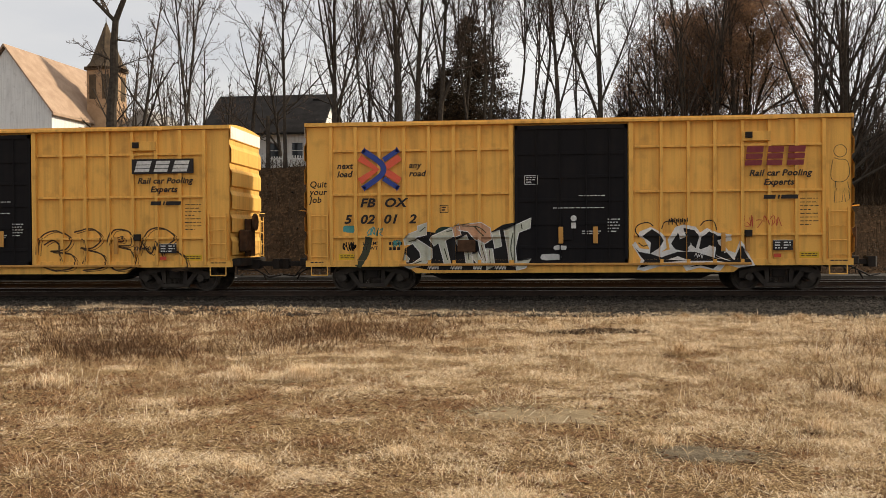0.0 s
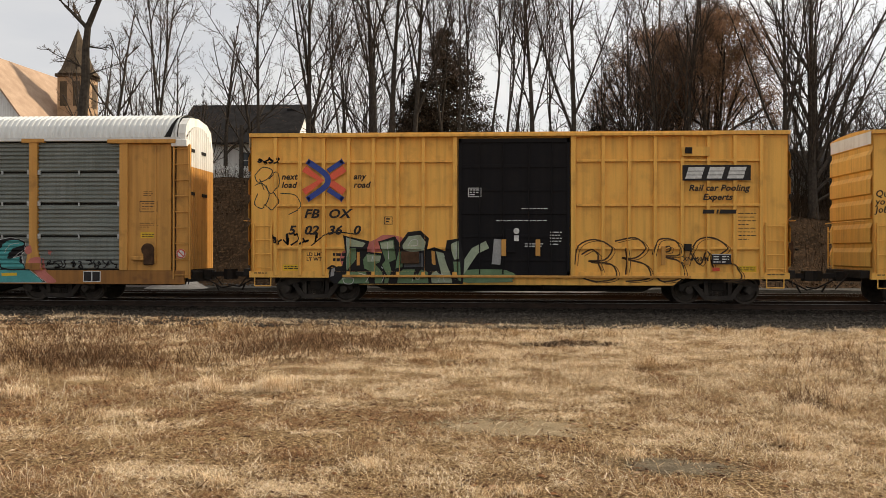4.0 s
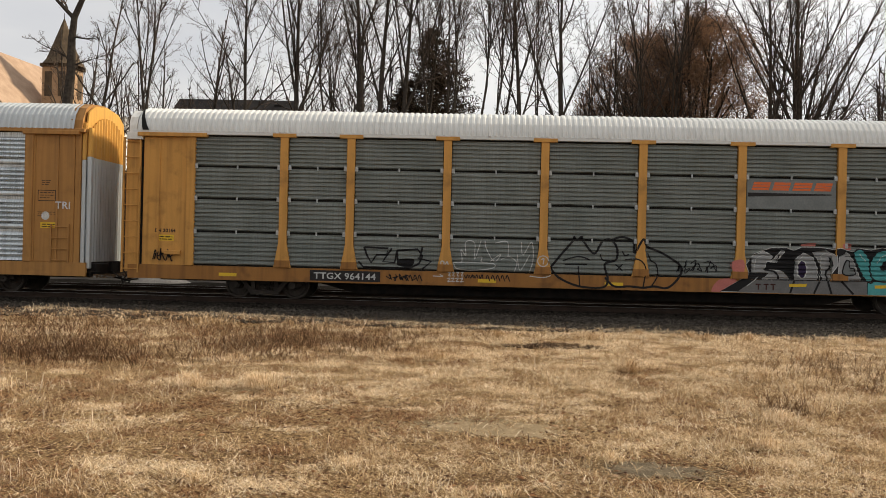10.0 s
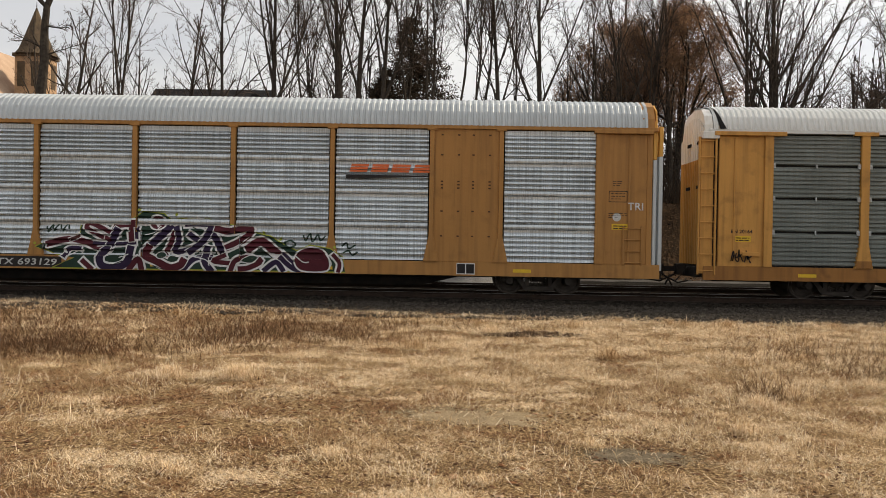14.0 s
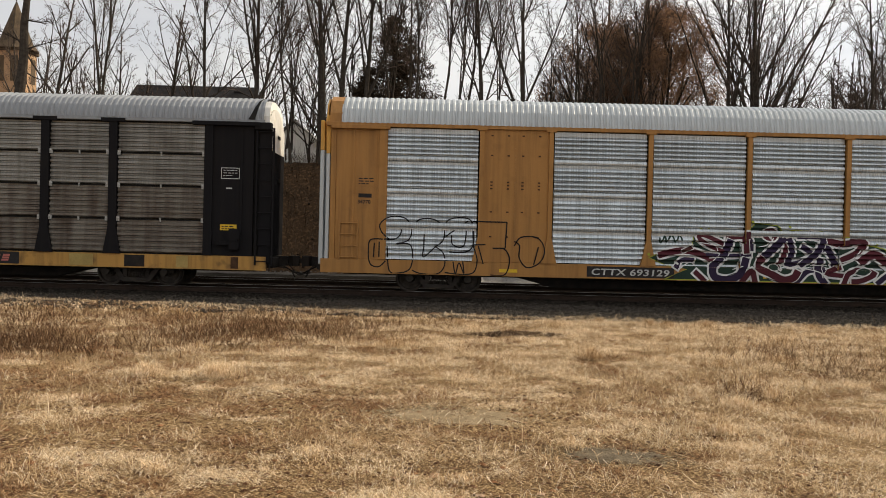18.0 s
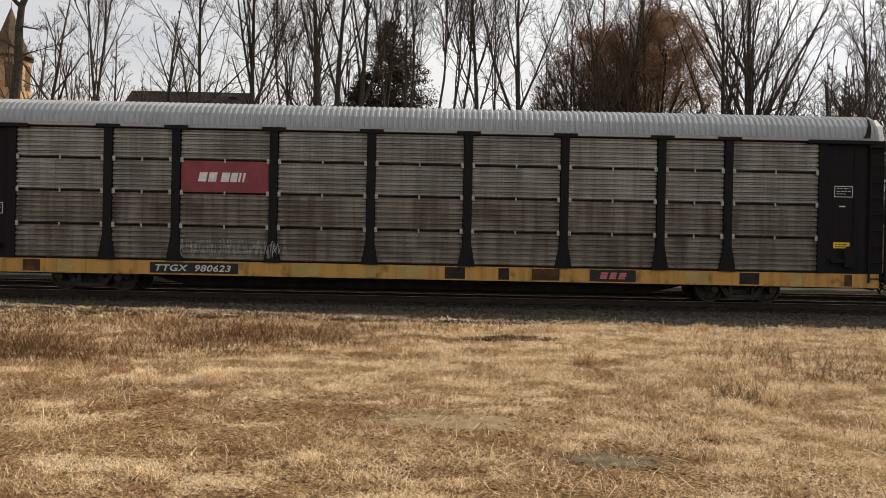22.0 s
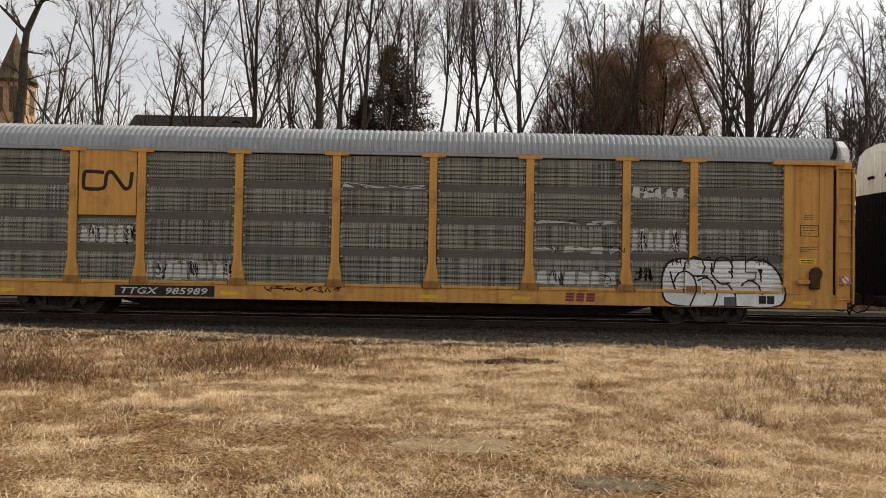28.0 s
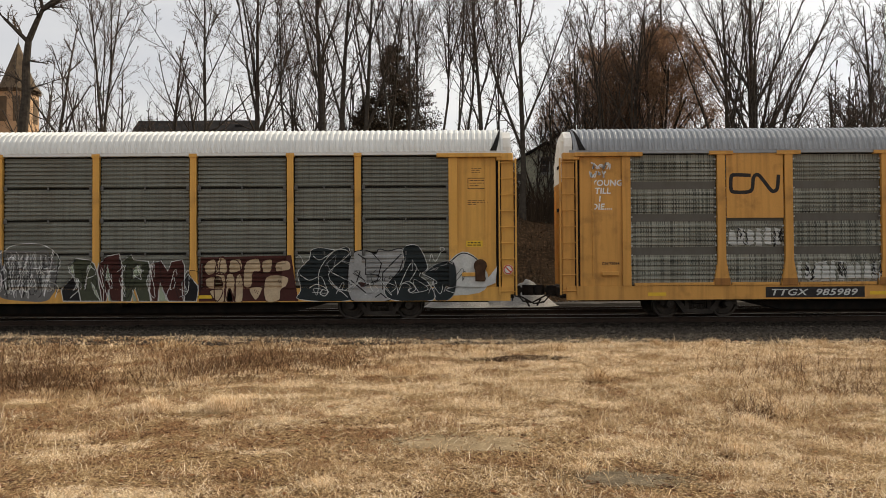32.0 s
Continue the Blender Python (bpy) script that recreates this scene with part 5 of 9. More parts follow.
for pts in ([(-7.95, 3.9), (-7.7, 4.15), (-7.4, 4.05), (-7.55, 3.8), (-7.85, 3.7), (-7.95, 3.9)], [(-7.5, 3.8), (-7.25, 4.0), (-7.2, 3.6), (-7.45, 3.35), (-7.6, 3.6)], [(-7.95, 3.6), (-7.7, 3.65), (-7.5, 3.3), (-7.7, 2.9), (-7.95, 3.05), (-7.85, 3.35)], [(-7.35, 3.4), (-7.2, 3.1), (-7.4, 2.85), (-7.6, 3.0)], [(-7.8, 3.8), (-7.65, 3.45)]):
    sp.stroke(smooth_line(pts), 0.03, S_OLIVE, 1, False)
sp.scribble(-7.85, -7.2, 4.25, 4.45, 0.05, S_BLACK, 21, 4)
sp.stroke(smooth_line([(-7.15, 3.35), (-6.7, 3.3), (-6.5, 2.95), (-6.9, 2.7)]), 0.03, S_OLIVE, 1, False)
sp.done("dark scrawled tags on the corner")

# grey autorack: silver and teal letters, thin tags
sp = Spray(CAR_THREE, "grey")
sk = Sketch(sp, 1.58, 0.00578, 0.00007, 2.19, 0.00007, -0.00573)
for pts in ([(440, 130), (500, 120), (500, 190), (450, 180)], [(1300, 110), (1330, 90), (1340, 130), (1310, 140)], [(1320, 180), (1390, 160), (1410, 230), (1470, 290), (1400, 290)], [(800, 34), (870, 26), (860, 50), (810, 48)], [(1005, 30), (1050, 30), (1046, 60), (1010, 60)], [(1420, 120), (1440, 130), (1430, 150)], [(380, 222), (470, 222), (400, 290), (340, 290)]):
    sk.blob(pts, S_PINK, 0)
sk.blob([(385, 292), (500, 214), (488, 204), (530, 190), (512, 140), (560, 84), (640, 54), (720, 52), (760, 66), (800, 48), (900, 48), (960, 60), (990, 52), (1060, 70), (1090, 50), (1150, 60), (1210, 48), (1290, 66), (1304, 110), (1268, 150), (1284, 190), (1330, 232), (1415, 294)], S_BLACK, 0, S_WHITE, 0.018, curve=False)
sk.blob([(470, 293), (560, 222), (1128, 224), (1128, 293)], S_SILVERDARK, 2, curve=False)
sk.blob([(1132, 224), (1318, 224), (1396, 292), (1132, 292)], S_TEAL, 2, curve=False)
for pts in ([(544, 184), (546, 100), (606, 70), (652, 96), (640, 130), (700, 64), (716, 70), (668, 130), (622, 124), (612, 166), (700, 172), (742, 218), (596, 218), (640, 184)],
            [(762, 218), (768, 110), (808, 78), (856, 100), (880, 160), (880, 218)], [(854, 76), (920, 64), (974, 90), (978, 140), (942, 190), (946, 218), (892, 218), (886, 120)]):
    sk.blob(pts, S_SILVER, 2, S_WHITE, 0.022, curve=False)
sk.blob([(984, 96), (1030, 72), (1058, 110), (1100, 216), (1010, 216), (980, 190)], S_SILVER, 2, S_WHITE, 0.02, curve=False)
sk.blob([(1002, 184), (1016, 120), (1034, 120), (1036, 150), (1066, 160), (1066, 190)], S_GREY_PALE, 4, S_BLACK, 0.04)
sk.blob([(1064, 76), (1100, 56), (1142, 108), (1160, 218), (1124, 218), (1078, 130)], S_TEAL, 2, S_BLACK, 0.045)
sk.blob([(1150, 116), (1190, 66), (1262, 62), (1292, 92), (1230, 112), (1200, 160), (1268, 152), (1266, 180), (1300, 219), (1176, 219), (1146, 170)], S_TEAL, 3, S_BLACK, 0.045)
sk.ring(802, 164, 24, 46, S_NAVY, 4, 0.03, S_WHITE)
for pts in ([(608, 166), (660, 176), (676, 190), (684, 218)], [(690, 90), (660, 150), (720, 180)], [(940, 100), (950, 140), (920, 180), (930, 218)], [(886, 130), (900, 218)], [(930, 224), (950, 290)], [(760, 224), (740, 290)], [(860, 290), (890, 224)], [(1000, 224), (1060, 290)], [(744, 118), (760, 220)]):
    sk.line(pts, 0.06, S_BLACK, 5, False)
for pts in ([(560, 170), (570, 110), (620, 90)], [(700, 80), (670, 130)], [(780, 200), (784, 120), (810, 96)], [(900, 200), (900, 90), (950, 86)], [(1090, 80), (1124, 120)], [(1180, 130), (1210, 90), (1262, 80)], [(520, 254), (580, 206)], [(1280, 120), (1230, 160), (1276, 150), (1290, 200)], [(1400, 288), (1330, 232)]):
    sk.line(pts, 0.018, S_WHITE, 6)
sk.blob([(735, 240), (826, 238), (820, 254), (736, 256)], GOLD, 6, curve=False)
sk.blob([(1166, 242), (1252, 240), (1252, 256), (1168, 258)], GOLD, 6, curve=False)
for u in (565, 605, 640):
    sk.line([(u, 244), (u + 26, 244), (u + 14, 244), (u + 14, 272)], 0.04, S_MAROON, 6, False)
sk.line([(385, 292), (500, 216), (1330, 224)], 0.02, S_BLACK, 6, False)
sp.done("silver and teal graffiti letters on grey")
sk = Sketch(sp, -7.31, 0.00662, 0.00017, 2.28, 0.00014, -0.0066)
for pts in ([(65, 95), (175, 100), (168, 130), (122, 130), (96, 166), (76, 130), (65, 95)], [(192, 100), (150, 160), (204, 166), (216, 110)], [(216, 110), (310, 104), (332, 135), (316, 170), (276, 190), (220, 175), (216, 110)], [(332, 94), (320, 146)], [(38, 160), (60, 186), (270, 192)], [(310, 145), (372, 160), (330, 196)]):
    sk.line(pts, 0.06, S_BLACK, 1, False)
sk.blob([(226, 150), (292, 150), (280, 184), (228, 176)], S_BLACK, 1)
for pts in ([(915, 185), (960, 130), (1018, 62), (1020, 45), (1036, 62), (1056, 45), (1062, 62), (1112, 122), (1150, 66), (1190, 60), (1216, 100), (1210, 150), (1160, 170), (1172, 235), (1150, 275), (1040, 270), (950, 230), (915, 185)], [(1190, 60), (1240, 46), (1290, 70), (1292, 120), (1332, 56), (1350, 90), (1420, 120), (1502, 180), (1490, 230), (1440, 276), (1380, 270), (1330, 276), (1270, 270), (1200, 270), (1160, 230)]):
    sk.line(pts, 0.065, S_BLACK, 1)
for pts in ([(970, 155), (1040, 135), (1092, 150)], [(980, 172), (1080, 172)], [(1040, 180), (1046, 270)], [(1140, 125), (1150, 150), (1184, 156)], [(1208, 170), (1240, 200)], [(1240, 170), (1214, 196)], [(1240, 110), (1250, 130), (1270, 125)], [(1250, 150), (1310, 148), (1342, 190), (1330, 276)], [(1350, 120), (1364, 150), (1390, 170), (1396, 220), (1370, 266)]):
    sk.line(pts, 0.04, S_BLACK, 1)
for pts in ([(474, 165), (512, 160), (508, 105), (530, 132), (528, 76), (550, 64), (572, 80), (570, 150), (600, 64)], [(474, 165), (490, 192), (560, 200), (650, 190), (656, 170), (560, 165), (474, 165)], [(618, 64), (624, 100), (660, 160), (690, 125), (640, 160)], [(690, 150), (730, 138), (762, 165), (750, 205)], [(665, 75), (720, 70), (722, 140)], [(765, 125), (776, 200), (820, 130)], [(784, 70), (790, 130), (830, 70), (836, 150), (818, 208)], [(580, 140), (604, 140), (600, 160), (630, 165)], [(820, 225), (880, 232), (915, 222)], [(380, 226), (425, 228), (412, 220)]):
    sk.line(pts, 0.028, S_WHITE, 1)
sk.line([(880 + 24 * math.cos(i * 0.6), 157 + 24 * math.sin(i * 0.6)) for i in range(12)], 0.028, S_WHITE, 1)
sk.line([(872, 150), (884, 146), (880, 172)], 0.03, S_WHITE, 1)
sk.line([(416, 180), (418, 160), (430, 160), (432, 180), (446, 160), (450, 182)], 0.03, S_WHITE, 1)
for k, u in enumerate((448, 466, 486, 506)):
    sk.line([(u, 212), (u + 12, 210), (u + 4, 224), (u + 14, 226)], 0.025, S_WHITE, 1)
    sk.line([(u - 4, 238), (u + 10, 236), (u, 252), (u + 14, 250)], 0.025, S_WHITE, 1)
for u in (524, 546, 566, 590, 622, 646, 668, 690, 712, 250, 270, 292, 312):
    sk.line([(u, 238 if u > 600 or u < 400 else 222), (u + 6, 222 if u > 600 or u < 400 else 236), (u + 14, 240 if u > 600 or u < 400 else 220), (u + 18, 250 if u > 600 or u < 400 else 236)], 0.03, S_BLACK, 1)
sp.scribble(2.55, 3.7, 1.1, 1.5, 0.03, S_BLACK, 31, 6)
sp.scribble(9.75, 12.0, 1.05, 1.3, 0.04, S_BLACK, 32, 9)
sp.scribble(-6.2, -5.2, 0.66, 0.88, 0.03, S_BLACK, 33, 5)
sp.done("thin black and white graffiti tags")
sp.scribble(-13.35, -12.7, 1.1, 1.5, 0.035, S_BLACK, 37, 5)
sp.done("small black tag")

# galvanised autorack: dense dark red and navy letters with white rims
sp = Spray(CAR_FOUR, "tan")
sk = Sketch(sp, -5.66709, 0.01719, 0.00024, 8.6875, 0.00029, -0.01714)
sk.blob([(62, 436), (90, 424), (140, 414), (142, 392), (156, 384), (180, 394), (196, 386), (236, 388), (252, 374), (290, 378), (304, 392), (316, 386), (372, 388), (380, 396), (440, 400), (452, 412), (478, 418), (500, 432), (524, 444), (548, 434), (584, 440), (606, 456), (610, 482), (90, 480), (130, 456), (96, 450)], S_DARK, 0, S_LIME, 0.03, curve=False)
bands = (
    ([(84, 431), (120, 423), (150, 428), (176, 440)], 11, S_RED), ([(112, 452), (122, 440), (140, 440)], 8, S_NAVY), ([(192, 424), (170, 414), (152, 402), (158, 395), (176, 402), (192, 410)], 8, S_RED),
    ([(146, 462), (160, 478)], 9, S_RED), ([(236, 396), (208, 398), (204, 412)], 13, S_RED), ([(206, 408), (192, 436), (176, 452), (180, 470), (204, 474), (224, 464), (232, 440)], 13, S_NAVY), ([(166, 430), (200, 432), (240, 430)], 6, S_NAVY), ([(232, 396), (234, 424)], 10, S_RED),
    ([(228, 480), (244, 458), (250, 478)], 10, S_RED), ([(242, 404), (242, 420)], 8, S_NAVY), ([(300, 402), (284, 418), (262, 438)], 13, S_NAVY), ([(262, 438), (256, 452), (276, 462), (300, 474), (318, 470), (324, 462)], 13, S_RED), ([(292, 450), (302, 430), (308, 410)], 9, S_RED),
    ([(312, 404), (316, 426), (308, 446), (334, 442), (352, 430), (336, 416)], 10, S_NAVY), ([(330, 396), (352, 396), (372, 400), (360, 426), (334, 446)], 11, S_NAVY), ([(364, 422), (378, 418), (392, 446)], 12, S_NAVY), ([(352, 394), (374, 402), (404, 410), (436, 404), (444, 410), (428, 426), (404, 438)], 12, S_RED), ([(366, 440), (362, 462), (372, 478)], 12, S_NAVY),
    ([(324, 478), (344, 458), (372, 456)], 9, S_NAVY), ([(398, 452), (376, 462), (404, 466)], 8, S_RED), ([(408, 478), (416, 462), (436, 456), (462, 462), (440, 474), (424, 476)], 9, S_RED), ([(440, 440), (462, 428), (486, 446), (504, 460)], 15, S_RED), ([(500, 456), (520, 472), (540, 478)], 16, S_NAVY), ([(468, 478), (488, 464), (500, 478)], 9, S_NAVY),
    ([(590, 452), (600, 466), (598, 480)], 7, S_RED), ([(124, 424), (138, 418)], 6, S_MAROON))
for pts, w, m in bands:
    sp.tag += 1
    line = smooth_line(sk.at(pts), per=4)
    sp.stroke(line, (w + 7) * 0.0172, S_BRIGHT, 1)
for k, (pts, w, m) in enumerate(bands):
    sp.tag += 1
    line = smooth_line(sk.at(pts), per=4)
    sp.stroke(line, (w + 3) * 0.0172, S_BRIGHT, 2 + 2 * (k % 3))
    sp.stroke(line, w * 0.0172, m, 3 + 2 * (k % 3))
sk.ring(278, 394, 15, 13, S_RED, 8, 0.05, S_BRIGHT)
sk.blob([(270, 396), (276, 394), (278, 386), (281, 393), (288, 394), (282, 397), (279, 404), (275, 398)], S_BRIGHT, 11, curve=False)
sk.blob([(520, 464), (524, 448), (544, 438), (570, 442), (582, 458), (578, 480), (534, 480)], S_RED, 9, S_BRIGHT, 0.05)
sk.blob([(426, 462), (442, 452), (456, 456), (444, 466)], S_DARK, 9, S_BRIGHT, 0.03)
sk.ring(284, 452, 9, 6, S_DARK, 9, 0.025, S_BRIGHT)
for pts in ([(520, 452), (536, 464), (546, 464)], [(496, 450), (516, 468)], [(170, 436), (196, 436), (188, 450)], [(256, 416), (272, 412), (284, 400)], [(398, 444), (420, 436), (440, 420)], [(350, 448), (380, 448)], [(300, 400), (306, 388), (312, 398)], [(150, 408), (180, 414), (184, 424)], [(576, 450), (586, 466), (580, 478)], [(210, 456), (228, 450)], [(330, 452), (364, 460), (370, 470)], [(116, 456), (136, 444), (146, 450)]):
    sk.line(pts, 0.03, S_BRIGHT, 12)
for pts in ([(186, 446), (204, 440)], [(196, 470), (216, 462)], [(270, 470), (290, 478)], [(404, 414), (424, 412)], [(456, 440), (480, 456)], [(340, 402), (352, 408)], [(312, 436), (332, 432)]):
    sk.line(pts, 0.025, S_BLACK, 12)
for u, v in ((134, 390), (170, 386), (246, 372), (312, 380), (460, 398), (466, 412), (592, 438), (496, 424), (62, 430)):
    sk.ring(u, v, 2.6, 2.6, S_LIME, 2)
for pts in ([(82, 400), (84, 410), (92, 398), (94, 408), (104, 396), (110, 408), (118, 396), (122, 406)], [(536, 416), (540, 426), (548, 414), (552, 428), (562, 416), (566, 426), (576, 418)], [(604, 436), (612, 430), (616, 440), (628, 434)], [(606, 448), (616, 444), (622, 452), (632, 446)], [(502, 430), (514, 426), (522, 434), (510, 438), (502, 430)]):
    sk.line(pts, 0.05, S_DARK, 1)
sp.done("dark red and navy graffiti letters with white rims")
sk = Sketch(sp, -13.25, 0.00727, 0.0002, 2.74, 0.0002, -0.00725)
for pts in ([(120, 160), (90, 130), (85, 95), (130, 66), (190, 75), (214, 120), (200, 165), (150, 180), (205, 182), (218, 230), (205, 285), (160, 305), (120, 290), (112, 190)], [(115, 100), (150, 98), (172, 125), (150, 158), (100, 160)], [(95, 160), (45, 162), (35, 200), (40, 260), (75, 275), (105, 250)], [(60, 175), (55, 235)], [(80, 170), (78, 235)],
            [(215, 110), (250, 78), (310, 80), (348, 115), (345, 165), (310, 195), (262, 235), (264, 190), (266, 140)], [(310, 190), (345, 220), (350, 270), (320, 310), (250, 305), (215, 290)], [(345, 115), (370, 80), (430, 72), (466, 95), (470, 180), (440, 215), (370, 215)], [(355, 150), (450, 85)], [(380, 145), (385, 185), (430, 190), (442, 120)],
            [(470, 190), (485, 250), (470, 300), (420, 310), (350, 300)], [(385, 255), (395, 305), (410, 260), (430, 305), (425, 250)], [(470, 200), (468, 88)], [(468, 88), (610, 92)], [(610, 92), (602, 200)], [(602, 200), (550, 200)], [(550, 200), (600, 205), (620, 250), (600, 310), (540, 320)], [(465, 185), (520, 185)], [(490, 190), (510, 265)], [(640, 190), (670, 154), (740, 160), (765, 215), (740, 265), (690, 280), (660, 240), (662, 190), (640, 172)], [(740, 195), (720, 270)]):
    sk.line(pts, 0.038, S_BLACK, 1)
sp.done("thin black graffiti outlines")

# black-posted autorack: faint scratched letters
sp = Spray(CAR_FIVE, "rusty")
for i in range(11):
    sp.scribble(-7.15 + i * 0.28, -6.75 + i * 0.28, 1.08, 1.68, 0.018, S_SILVER, 50 + i, 3)
sp.done("faint pale scratched graffiti")

# plaid autorack: plain bands between the rows of screens
for a, b in COLUMNS:
    for z in LEVELS[1:4]:
        part("seam_band", block(a + 0.01, b - 0.01, -1.4325, -1.42, z - 0.115, z + 0.115), BAND_GREY, CAR_SIX)

# plaid autorack: white bubble letters, worn patches of old paint
sp = Spray(CAR_SIX, "plaid")
sp.fill(smooth_line([(8.4, 1.2), (8.55, 1.85), (9.1, 2.05), (9.9, 2.0), (10.4, 2.0), (11.2, 2.02), (11.7, 1.95), (12.1, 1.4), (12.05, 0.62), (10.5, 0.58), (8.7, 0.60)], True, 4), S_BLACK, 0)
sp.fill(smooth_line([(8.46, 1.2), (8.6, 1.8), (9.1, 1.99), (9.9, 1.94), (10.4, 1.95), (11.2, 1.97), (11.65, 1.9), (12.04, 1.4), (11.99, 0.66), (10.5, 0.62), (8.75, 0.64)], True, 4), S_BRIGHT, 1)
sk = Sketch(sp, 7.37, 0.00565, 0.00013, 2.59, 0.0001, -0.00567)
for pts in ([(228, 174), (240, 230), (256, 272)], [(244, 240), (268, 192), (310, 176), (350, 210), (362, 280), (330, 360)], [(298, 178), (310, 130), (350, 96), (400, 110), (416, 160), (392, 200), (364, 206)], [(340, 200), (430, 200)], [(368, 226), (420, 210), (460, 240), (476, 300), (455, 360)], [(420, 108), (440, 100), (452, 120)], [(456, 180), (480, 110), (530, 104), (562, 140), (556, 180)], [(540, 178), (560, 180)], [(454, 130), (452, 190), (500, 242), (550, 236)], [(530, 240), (570, 290), (576, 362)], [(560, 216), (562, 96), (636, 96), (632, 180), (690, 180), (684, 222), (640, 224)], [(608, 254), (650, 225), (700, 250), (722, 310)], [(714, 168), (716, 232)], [(640, 130), (660, 110), (700, 96)], [(294, 290), (300, 270)], [(404, 286), (412, 296)]):
    sk.line(pts, 0.05, S_BLACK, 3, len(pts) != 7)
sk.blob([(700, 166), (726, 166), (718, 184), (706, 184)], S_BLACK, 3)
for u, v in ((222, 112), (246, 108), (268, 110), (690, 112), (714, 108), (738, 112)):
    sk.line([(u, v), (u + 4, v + 18), (u + 16, v + 10), (u + 18, v - 4), (u + 20, v + 34)], 0.03, S_BLACK, 3)
sk.blob([(512, 312), (574, 312), (574, 362), (512, 362)], S_GREY, 3, curve=False)
sp.done("white bubble graffiti letters with black outlines")
for x0, x1, z0, z1, n, seed in ((-7.1, -4.55, 1.10, 1.72, 10, 1), (-9.15, -7.5, 2.15, 2.75, 6, 2), (-1.3, 1.25, 3.95, 4.12, 5, 3), (4.6, 7.1, 2.98, 3.12, 5, 4), (4.6, 7.1, 2.1, 2.35, 6, 5), (4.6, 7.1, 1.1, 1.6, 6, 6), (7.5, 9.2, 2.2, 2.9, 7, 7), (7.5, 9.2, 3.8, 4.2, 5, 8)):
    r = random.Random(seed)
    for i in range(n):
        a = x0 + (x1 - x0) * i / n
        w = (x1 - x0) / n * r.uniform(0.6, 1.0)
        sp.fill([(a, z0 + r.uniform(0, 0.1)), (a + w, z0 + r.uniform(0, 0.1)), (a + w * r.uniform(0.7, 1.1), z1 - r.uniform(0, 0.15)), (a + w * 0.2, z1 - r.uniform(0, 0.1))], S_CHALK, 0)
        if i % 4 == 1:
            sp.scribble(a, a + w * 1.4, z0, z1, 0.03, S_BLACK, seed * 20 + i, 2, 1)
    sp.scribble(x0, x1, z0, z1, 0.02, S_WHITE, seed + 300, n // 2)
sp.scribble(7.6, 8.15, 1.3, 1.75, 0.045, S_BLACK, 95, 4)
sp.scribble(-3.6, -1.2, 0.80, 0.98, 0.03, S_MAROON, 96, 8)
sp.done("worn patches of old graffiti")
for i, word in enumerate(("YOUNG", "TILL", "I", "DIE....")):
    lettering(word, -13.28 + (0.1 if i == 1 else 0.22 if i == 2 else 0), 4.02 - i * 0.24, 0.25, S_BRIGHT, CAR_SIX, -1.475, 0.1, 0.007, name="graffiti", label="white handwritten words")
sp.scribble(-13.3, -12.72, 4.5, 4.74, 0.035, S_BRIGHT, 97, 5)
sp.scribble(-13.35, -12.85, 4.26, 4.46, 0.032, S_BRIGHT, 98, 4)
sp.done("white handwritten tag")

# white-roofed autorack: a whole skirt of painted letters
sp = Spray(CAR_SEVEN, "grey")
sp.cloud(-1.9, 0.35, 0.62, 2.25, S_SILVERDARK, 3)
for i in range(16):
    sp.scribble(-1.75 + i * 0.11, -1.35 + i * 0.11, 0.75 + 0.5 * (i % 2), 1.5 + 0.65 * (i % 2), 0.022, S_WHITE if i % 3 else S_SILVER, 110 + i, 2)
sk = Sketch(sp, -1.42, 0.00567, 0.00003, 2.91, -0.00004, -0.00567)
sk.line([(0, 150), (60, 105), (180, 95), (260, 120), (310, 180), (300, 235), (255, 245), (250, 290), (300, 320), (290, 380)], 0.03, S_WHITE, 2)
for pts, m in (([(320, 335), (380, 270), (410, 330), (428, 400), (332, 400)], S_BLACK), ([(358, 215), (400, 172), (470, 182), (500, 200), (515, 240), (548, 340), (545, 400), (424, 400), (404, 290), (362, 246)], S_OLIVE),
               ([(640, 190), (690, 154), (706, 180), (782, 188), (796, 216), (772, 300), (804, 400), (735, 400), (712, 330), (692, 400), (648, 400)], S_OLIVE), ([(524, 200), (560, 160), (625, 148), (642, 200), (642, 400), (588, 400), (572, 340), (562, 400), (536, 400), (518, 240)], S_MAROON),
               ([(800, 200), (850, 184), (886, 240), (906, 190), (962, 178), (982, 230), (976, 400), (892, 400), (842, 300), (836, 400), (796, 400), (786, 300)], S_MAROON), ([(960, 300), (1000, 258), (1052, 320), (1040, 400), (970, 400)], S_BLACK)):
    sk.blob(pts, m, 4, S_WHITE, 0.032, curve=False)
for pts in ([(555, 290), (566, 205), (580, 290)], [(702, 226), (742, 205), (746, 250), (702, 280)], [(470, 230), (476, 200), (490, 220)], [(484, 300), (500, 320), (530, 400), (500, 360)], [(700, 340), (724, 400), (704, 400)], [(846, 310), (886, 400), (840, 400)], [(570, 345), (590, 400), (574, 400)], [(366, 220), (380, 200), (388, 270), (370, 240)]):
    sk.blob(pts, S_MINT, 6, S_WHITE, 0.02, curve=False)
sp.fill([(4.55, 0.59), (4.60, 1.92), (7.35, 1.97), (7.55, 0.59)], S_MAROON, 0)
